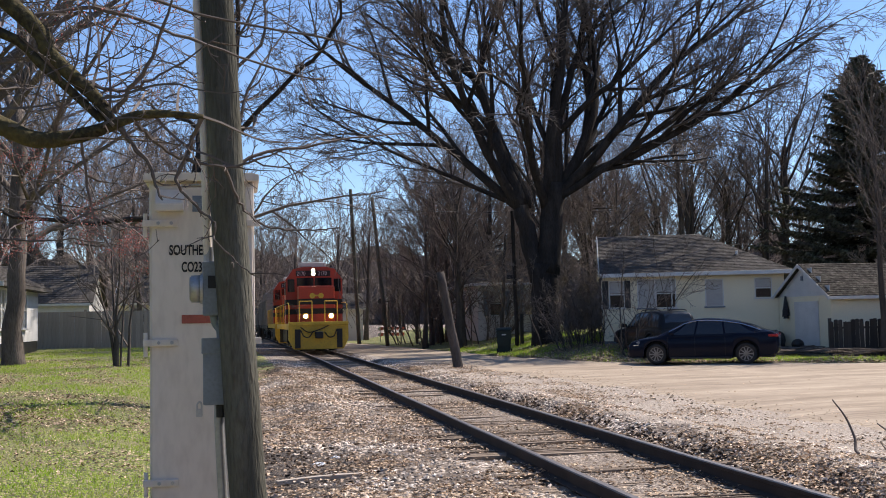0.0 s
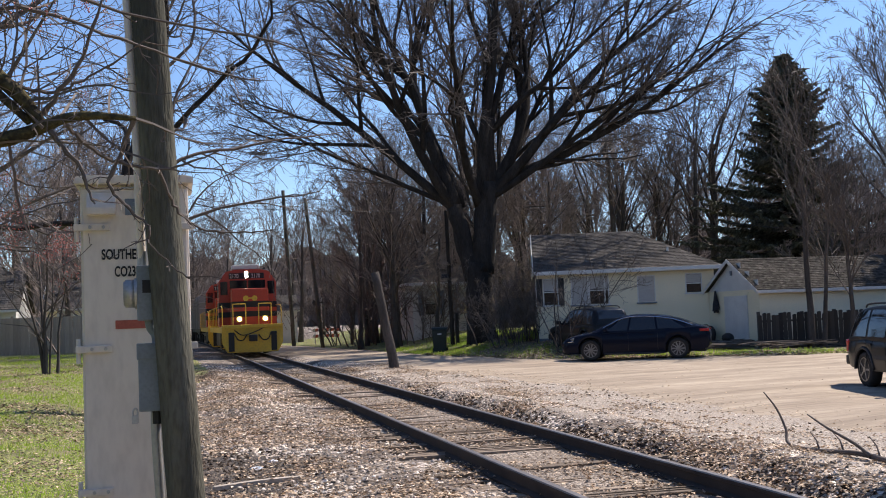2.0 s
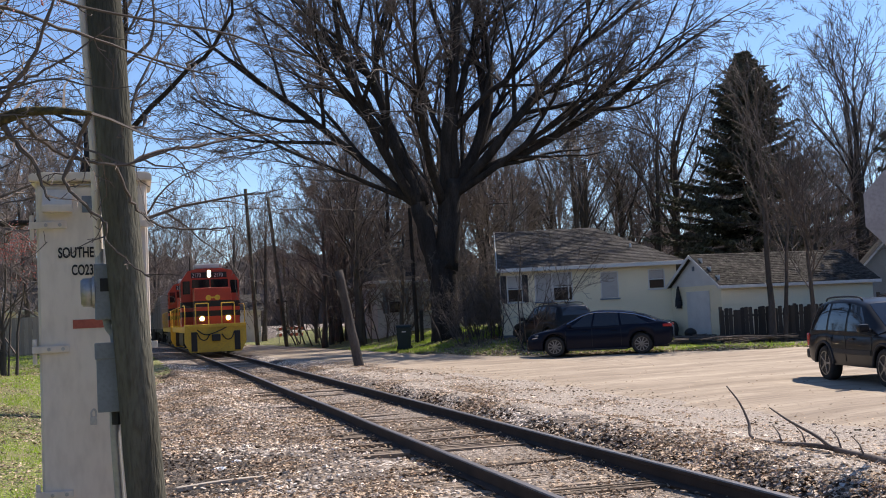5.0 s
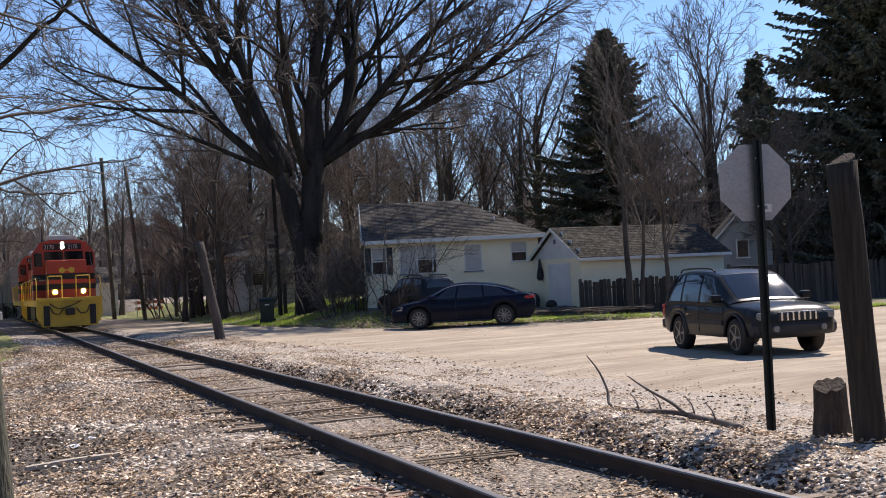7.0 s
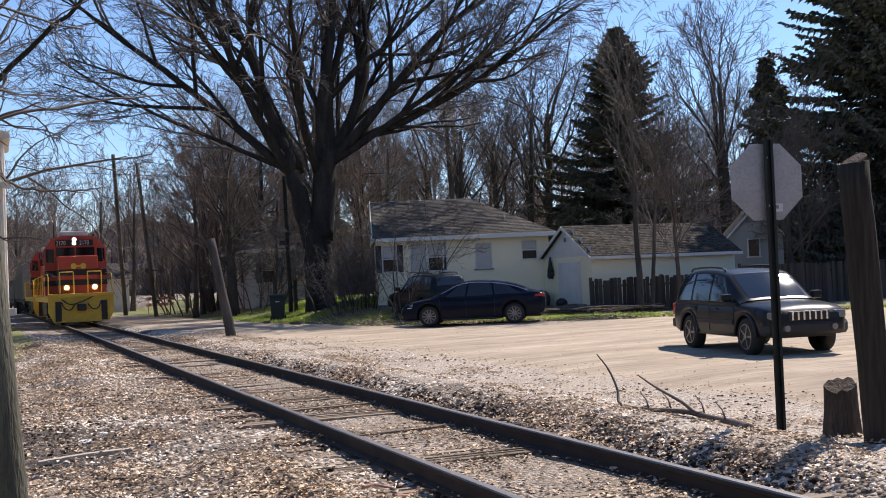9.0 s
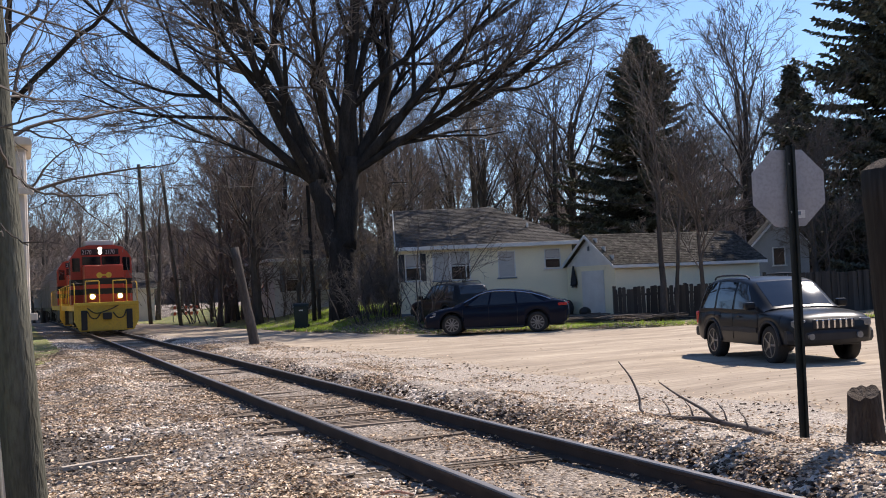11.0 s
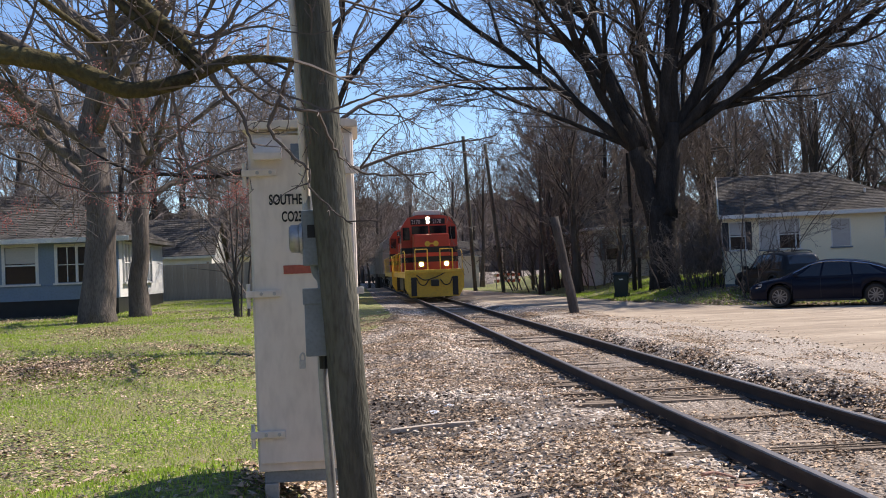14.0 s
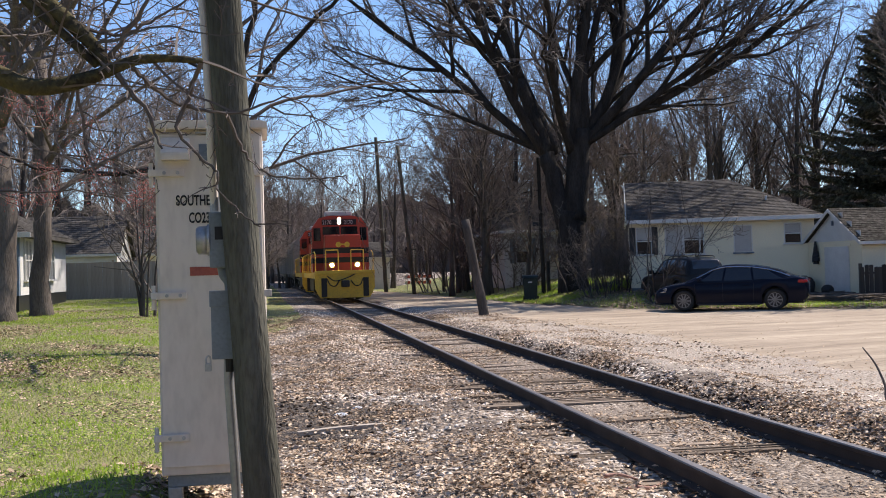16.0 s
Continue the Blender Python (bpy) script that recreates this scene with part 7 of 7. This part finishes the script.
def kettle_grill():
    x, y = 17.0, 38.6
    z = ground_z(x, y)
    g = thing("kettle_grill", None, "small round black grill by the garage door", "grill")
    bm = bmesh.new()
    bmesh.ops.create_uvsphere(bm, u_segments=16, v_segments=10, radius=0.24)
    for v in bm.verts:
        v.co.z *= 0.85
        v.co += Vector((x, y, z + 0.36))
    part("bowl", bm, M["black"], g, smooth=True)
    for k in range(3):
        a = k * 2.09
        part("leg", cyl((x + 0.15 * math.cos(a), y + 0.15 * math.sin(a), z + 0.25), (x + 0.22 * math.cos(a), y + 0.22 * math.sin(a), z - 0.02), 0.015, sides=6), M["black"], g)


kettle_grill()


# ---- loose ground cover ----
def stones():
    rg = random.Random(77)
    verts, faces = [], []
    shape = [(1, 0, 0), (-1, 0, 0), (0, 1, 0), (0, -1, 0), (0, 0, 1), (0, 0, -1)]
    tri = [(0, 2, 4), (2, 1, 4), (1, 3, 4), (3, 0, 4), (2, 0, 5), (1, 2, 5), (3, 1, 5), (0, 3, 5)]
    placed_n = 0
    while placed_n < 42000:
        y = 4.5 + 40 * rg.random() ** 1.8
        u = rg.uniform(-4.6, 4.6)
        dense = 1.0 if abs(u) < 3.2 else 0.35
        dense *= 0.12 + 1.5 * max(0.0, noise.noise((u * 0.8, y * 0.45, 9.0)) + 0.12)
        if abs(u) < 1.4:
            dense *= 0.3
        elif u > 2.0:
            dense *= 0.4
        dense *= 1 - 0.85 * math.exp(-((u + 3.35) / 0.8) ** 4 - ((y - 12.7) / 1.5) ** 4)
        if rg.random() > dense or abs(abs(u) - 0.7525) < 0.09:
            continue
        x = u + track_x(y)
        s = rg.uniform(0.011, 0.03) * (1.5 if rg.random() < 0.1 else 1)
        c = Vector((x, y, ground_z(x, y) + s * 0.3))
        rot = Euler((rg.uniform(0, 6), rg.uniform(0, 6), rg.uniform(0, 6))).to_matrix()
        i = len(verts)
        for p in shape:
            v = rot @ (Vector(p) * s * rg.uniform(0.7, 1.35))
            v.z *= 0.7
            verts.append(tuple(c + v))
        faces.extend([tuple(i + k for k in f) for f in tri])
        placed_n += 1
    ob = obj_from("ballast_stones", verts, faces, M["stone"])
    tagged(ob, "scattered pale grey ballast stones along the track", "gravel", kind="stuff")


def leaves(name, count, area, density, label, size=(0.02, 0.05), seed=5):
    rg = random.Random(seed)
    verts, faces = [], []
    n = 0
    while n < count:
        x, y = rg.uniform(area[0], area[1]), area[2] + (area[3] - area[2]) * rg.random() ** 1.6
        if rg.random() > density(x, y):
            continue
        n += 1
        s = rg.uniform(*size)
        a = rg.uniform(0, 6.28)
        d, e = Vector((math.cos(a), math.sin(a), rg.uniform(-0.3, 0.3))) * s, Vector((-math.sin(a), math.cos(a), rg.uniform(-0.5, 0.5))) * s * 0.55
        c = Vector((x, y, ground_z(x, y) + 0.03 + rg.uniform(0.0, 0.03)))
        i = len(verts)
        lift = Vector((0, 0, s * rg.uniform(0.1, 0.6)))
        for v in (c - d, c - e + lift, c + d, c + e + lift * 0.5):
            verts.append(tuple(v))
        faces.extend([(i, i + 1, i + 2), (i, i + 2, i + 3)])
    ob = obj_from(name, verts, faces, M["leaf"])
    tagged(ob, label, "leaves", kind="stuff")


def lawn_right(y):
    return -4.7 + 0.4 * step(11, 8.5, y) + 1.9 * step(26, 36, y) + track_x(y)


def grass(name, count, area, inside, label, h=(0.03, 0.075), seed=9):
    rg = random.Random(seed)
    verts, faces = [], []
    n = 0
    while n < count:
        y = area[2] + (area[3] - area[2]) * rg.random() ** 2.0
        x = rg.uniform(area[0], area[1])
        if not inside(x, y) or rg.random() > 0.45 + 1.5 * noise.noise((x * 0.45, y * 0.45, 2.0)) + 0.9 * noise.noise((x * 1.9, y * 1.9, 6.0)):
            continue
        n += 1
        k = 1 + y / 30
        hh = rg.uniform(*h) * min(k, 1.6)
        w = 0.0035 * k * 1.2
        a = rg.uniform(0, 6.28)
        dx, dy = math.cos(a), math.sin(a)
        z = ground_z(x, y) + 0.018
        i = len(verts)
        lx, ly = rg.gauss(0, 0.4) * hh, rg.gauss(0, 0.4) * hh
        verts.extend([(x - dx * w, y - dy * w, z), (x + dx * w, y + dy * w, z), (x + lx * 0.5 + dx * w * 0.7, y + ly * 0.5 + dy * w * 0.7, z + hh * 0.6), (x + lx * 0.5 - dx * w * 0.7, y + ly * 0.5 - dy * w * 0.7, z + hh * 0.6), (x + lx, y + ly, z + hh)])
        faces.extend([(i, i + 1, i + 2, i + 3), (i + 3, i + 2, i + 4)])
    ob = obj_from(name, verts, faces, M["blade"])
    tagged(ob, label, "grass", kind="stuff")


def clods():
    rg = random.Random(12)
    verts, faces = [], []
    tri = [(0, 2, 4), (2, 1, 4), (1, 3, 4), (3, 0, 4), (2, 0, 5), (1, 2, 5), (3, 1, 5), (0, 3, 5)]
    spots = []
    while len(spots) < 2600:
        if rg.random() < 0.62:
            x, y = rg.gauss(1.5, 0.16), rg.uniform(6.5, 27)
            if noise.noise((y * 0.6, 4, 4)) < -0.25:
                continue
        elif rg.random() < 0.4:
            y = rg.uniform(8, 30)
            x = lerp_table(ROAD_L, y) + wob(y, 1, 0.45) + rg.gauss(-0.1, 0.25)
            if noise.noise((y * 0.5, 9, 1)) < 0:
                continue
        elif rg.random() < 0.5:
            x, y = rg.gauss(-3.35, 0.45), rg.gauss(13.2, 0.9)
        else:
            x, y = rg.choice((-1, 1)) * 0.7525 + rg.choice((-1, 1)) * rg.uniform(0.08, 0.22), rg.uniform(4, 25)
        spots.append((x, y))
    for x, y in spots:
        s = rg.uniform(0.012, 0.04)
        c = Vector((x, y, ground_z(x, y) + s * 0.3))
        i = len(verts)
        rot = Euler((rg.uniform(0, 6), rg.uniform(0, 6), rg.uniform(0, 6))).to_matrix()
        for p in ((1, 0, 0), (-1, 0, 0), (0, 1, 0), (0, -1, 0), (0, 0, 1), (0, 0, -1)):
            v = rot @ (Vector(p) * s * rg.uniform(0.6, 1.4))
            verts.append((c.x + v.x, c.y + v.y, c.z + v.z * 0.8))
        faces.extend([tuple(i + k for k in f) for f in tri])
    tagged(obj_from("soil_crumbs", verts, faces, M["clod"]), "dark damp soil crumbs along the rails", "soil", kind="stuff")


clods()
stones()
leaves("leaf_litter", 95000, (-4.6, 4.0, 4.5, 40), lambda x, y: (0.4 if abs(x) < 1.4 else 0.8 if x < 2.0 else 0.35) * max(0.08, 0.35 + 1.3 * noise.noise((x * 0.8, y * 0.6, 7.0))) * (1 - 0.8 * math.exp(-((x + 3.35) / 0.8) ** 4 - ((y - 12.7) / 1.5) ** 4)), "brown dead leaves scattered over the gravel", (0.011, 0.034), 5)
leaves("lawn_leaves", 42000, (-16, -4.6, 5, 36), lambda x, y: max(0.03, 0.2 - 1.2 * noise.noise((x * 0.45, y * 0.45, 2.0)) - 0.6 * noise.noise((x * 1.9, y * 1.9, 6.0))), "dead leaves lying on the lawn", (0.012, 0.034), 6)
leaves("lawn_leaf_patch", 16000, (-14, -6, 12, 24), lambda x, y: math.exp(-((x + 9.4) / 2.0) ** 2 - ((y - 18.0) / 1.6) ** 2), "thick patch of dead leaves on the lawn", (0.014, 0.036), 16)
leaves("road_leaves", 2500, (3.5, 12, 7, 32), lambda x, y: max(0.02, 0.6 * math.exp(-((x - 4.6) / 0.7) ** 2)), "leaf scraps blown along the road edge", (0.012, 0.03), 17)
leaves("verge_leaves", 11000, (6, 30, 28, 48), lambda x, y: 1.0 if lerp_table(ROAD_R, y) + 0.1 < x < lerp_table(ROAD_R, y) + 4 else 0.0, "dead leaves gathered along the verge", (0.03, 0.07), 7)
grass("grass_blades", 120000, (-18, -4.4, 5, 44), lambda x, y: x < lawn_right(y) + 0.25, "short spring grass blades on the lawn", (0.015, 0.042))
grass("verge_grass", 14000, (6, 30, 28, 56), lambda x, y: lerp_table(ROAD_R, y) + 0.2 < x < lerp_table(ROAD_R, y) + 6 and (y > 43 or (x < 24 and (x * 7 + y * 3) % 1 < 0.3)), "short grass blades on the verge", (0.04, 0.1), 10)


def scrap_board(name, x0, y0, x1, y1, w, t, label, material):
    b = thing(name, None, label, "board")
    L = math.hypot(x1 - x0, y1 - y0)
    bm = box(0, L, -w / 2, w / 2, 0, t, 0.004)
    bmesh.ops.subdivide_edges(bm, edges=[e for e in bm.edges if abs(e.verts[0].co.x - e.verts[1].co.x) > L * 0.5], cuts=6)
    for v in bm.verts:
        v.co.y += 0.012 * noise.noise((v.co.x * 5, v.co.y * 20, 1))
        v.co.z += 0.012 * math.sin(v.co.x * 3)
    p = part("plank", bm, material, b)
    p.matrix_basis = pose(x0, y0, ground_z((x0 + x1) / 2, (y0 + y1) / 2) + 0.015, 2, -0.5, math.degrees(math.atan2(y1 - y0, x1 - x0)))


scrap_board("broken_board", -3.57, 11.6, -2.61, 11.85, 0.07, 0.045, "pale split board lying on the gravel", M["paleboard"])
scrap_board("broken_board", -3.12, 10.5, -2.78, 10.15, 0.05, 0.025, "brown broken wood strip on the gravel", M["bark_l"])
scrap_board("broken_board", -3.0, 8.1, -2.62, 8.3, 0.06, 0.02, "brown splintered wood piece on the gravel", M["bark_l"])
scrap_board("broken_board", -2.55, 7.95, -2.4, 8.0, 0.05, 0.02, "small pale wood chip on the gravel", M["paleboard"])
scrap_board("broken_board", -1.42, 9.35, -1.2, 9.3, 0.09, 0.02, "flat pale offcut beside the rail", M["paleboard"])
scrap_board("broken_board", -2.9, 16.2, -2.6, 16.0, 0.07, 0.04, "short dark wood piece on the gravel", M["bark_l"])
for k, (x, y) in enumerate(((-3.02, 12.9), (-2.8, 13.35))):
    l = thing("litter_scrap", None, "crumpled pale plastic litter on the gravel", "litter")
    bm = bmesh.new()
    bmesh.ops.create_icosphere(bm, subdivisions=2, radius=0.09 - 0.02 * k)
    for v in bm.verts:
        v.co *= 1 + 0.5 * noise.noise(v.co * 14 + Vector((k * 5, 0, 0)))
        v.co.z *= 0.3
        v.co += Vector((x, y, ground_z(x, y) + 0.02))
    part("film", bm, M["bagw"], l)


def stripped_root(points, r):
    b = thing("stripped_root", None, "pinkish stripped root lying beside the rail", "root")
    pts = smooth_path([(x, y, ground_z(x, y) + 0.02 + h) for x, y, h in points], 4)
    part("root", tube_bm(pts, [r * (1 - 0.5 * k / len(pts)) for k in range(len(pts))], 7), M["root"], b, smooth=True)


stripped_root([(-1.32, 7.75, 0.0), (-1.2, 7.8, 0.02), (-1.08, 7.82, 0.015), (-0.93, 7.92, 0.03)], 0.02)
stripped_root([(-1.3, 8.25, 0.01), (-1.18, 8.28, 0.03), (-1.05, 8.2, 0.01)], 0.016)
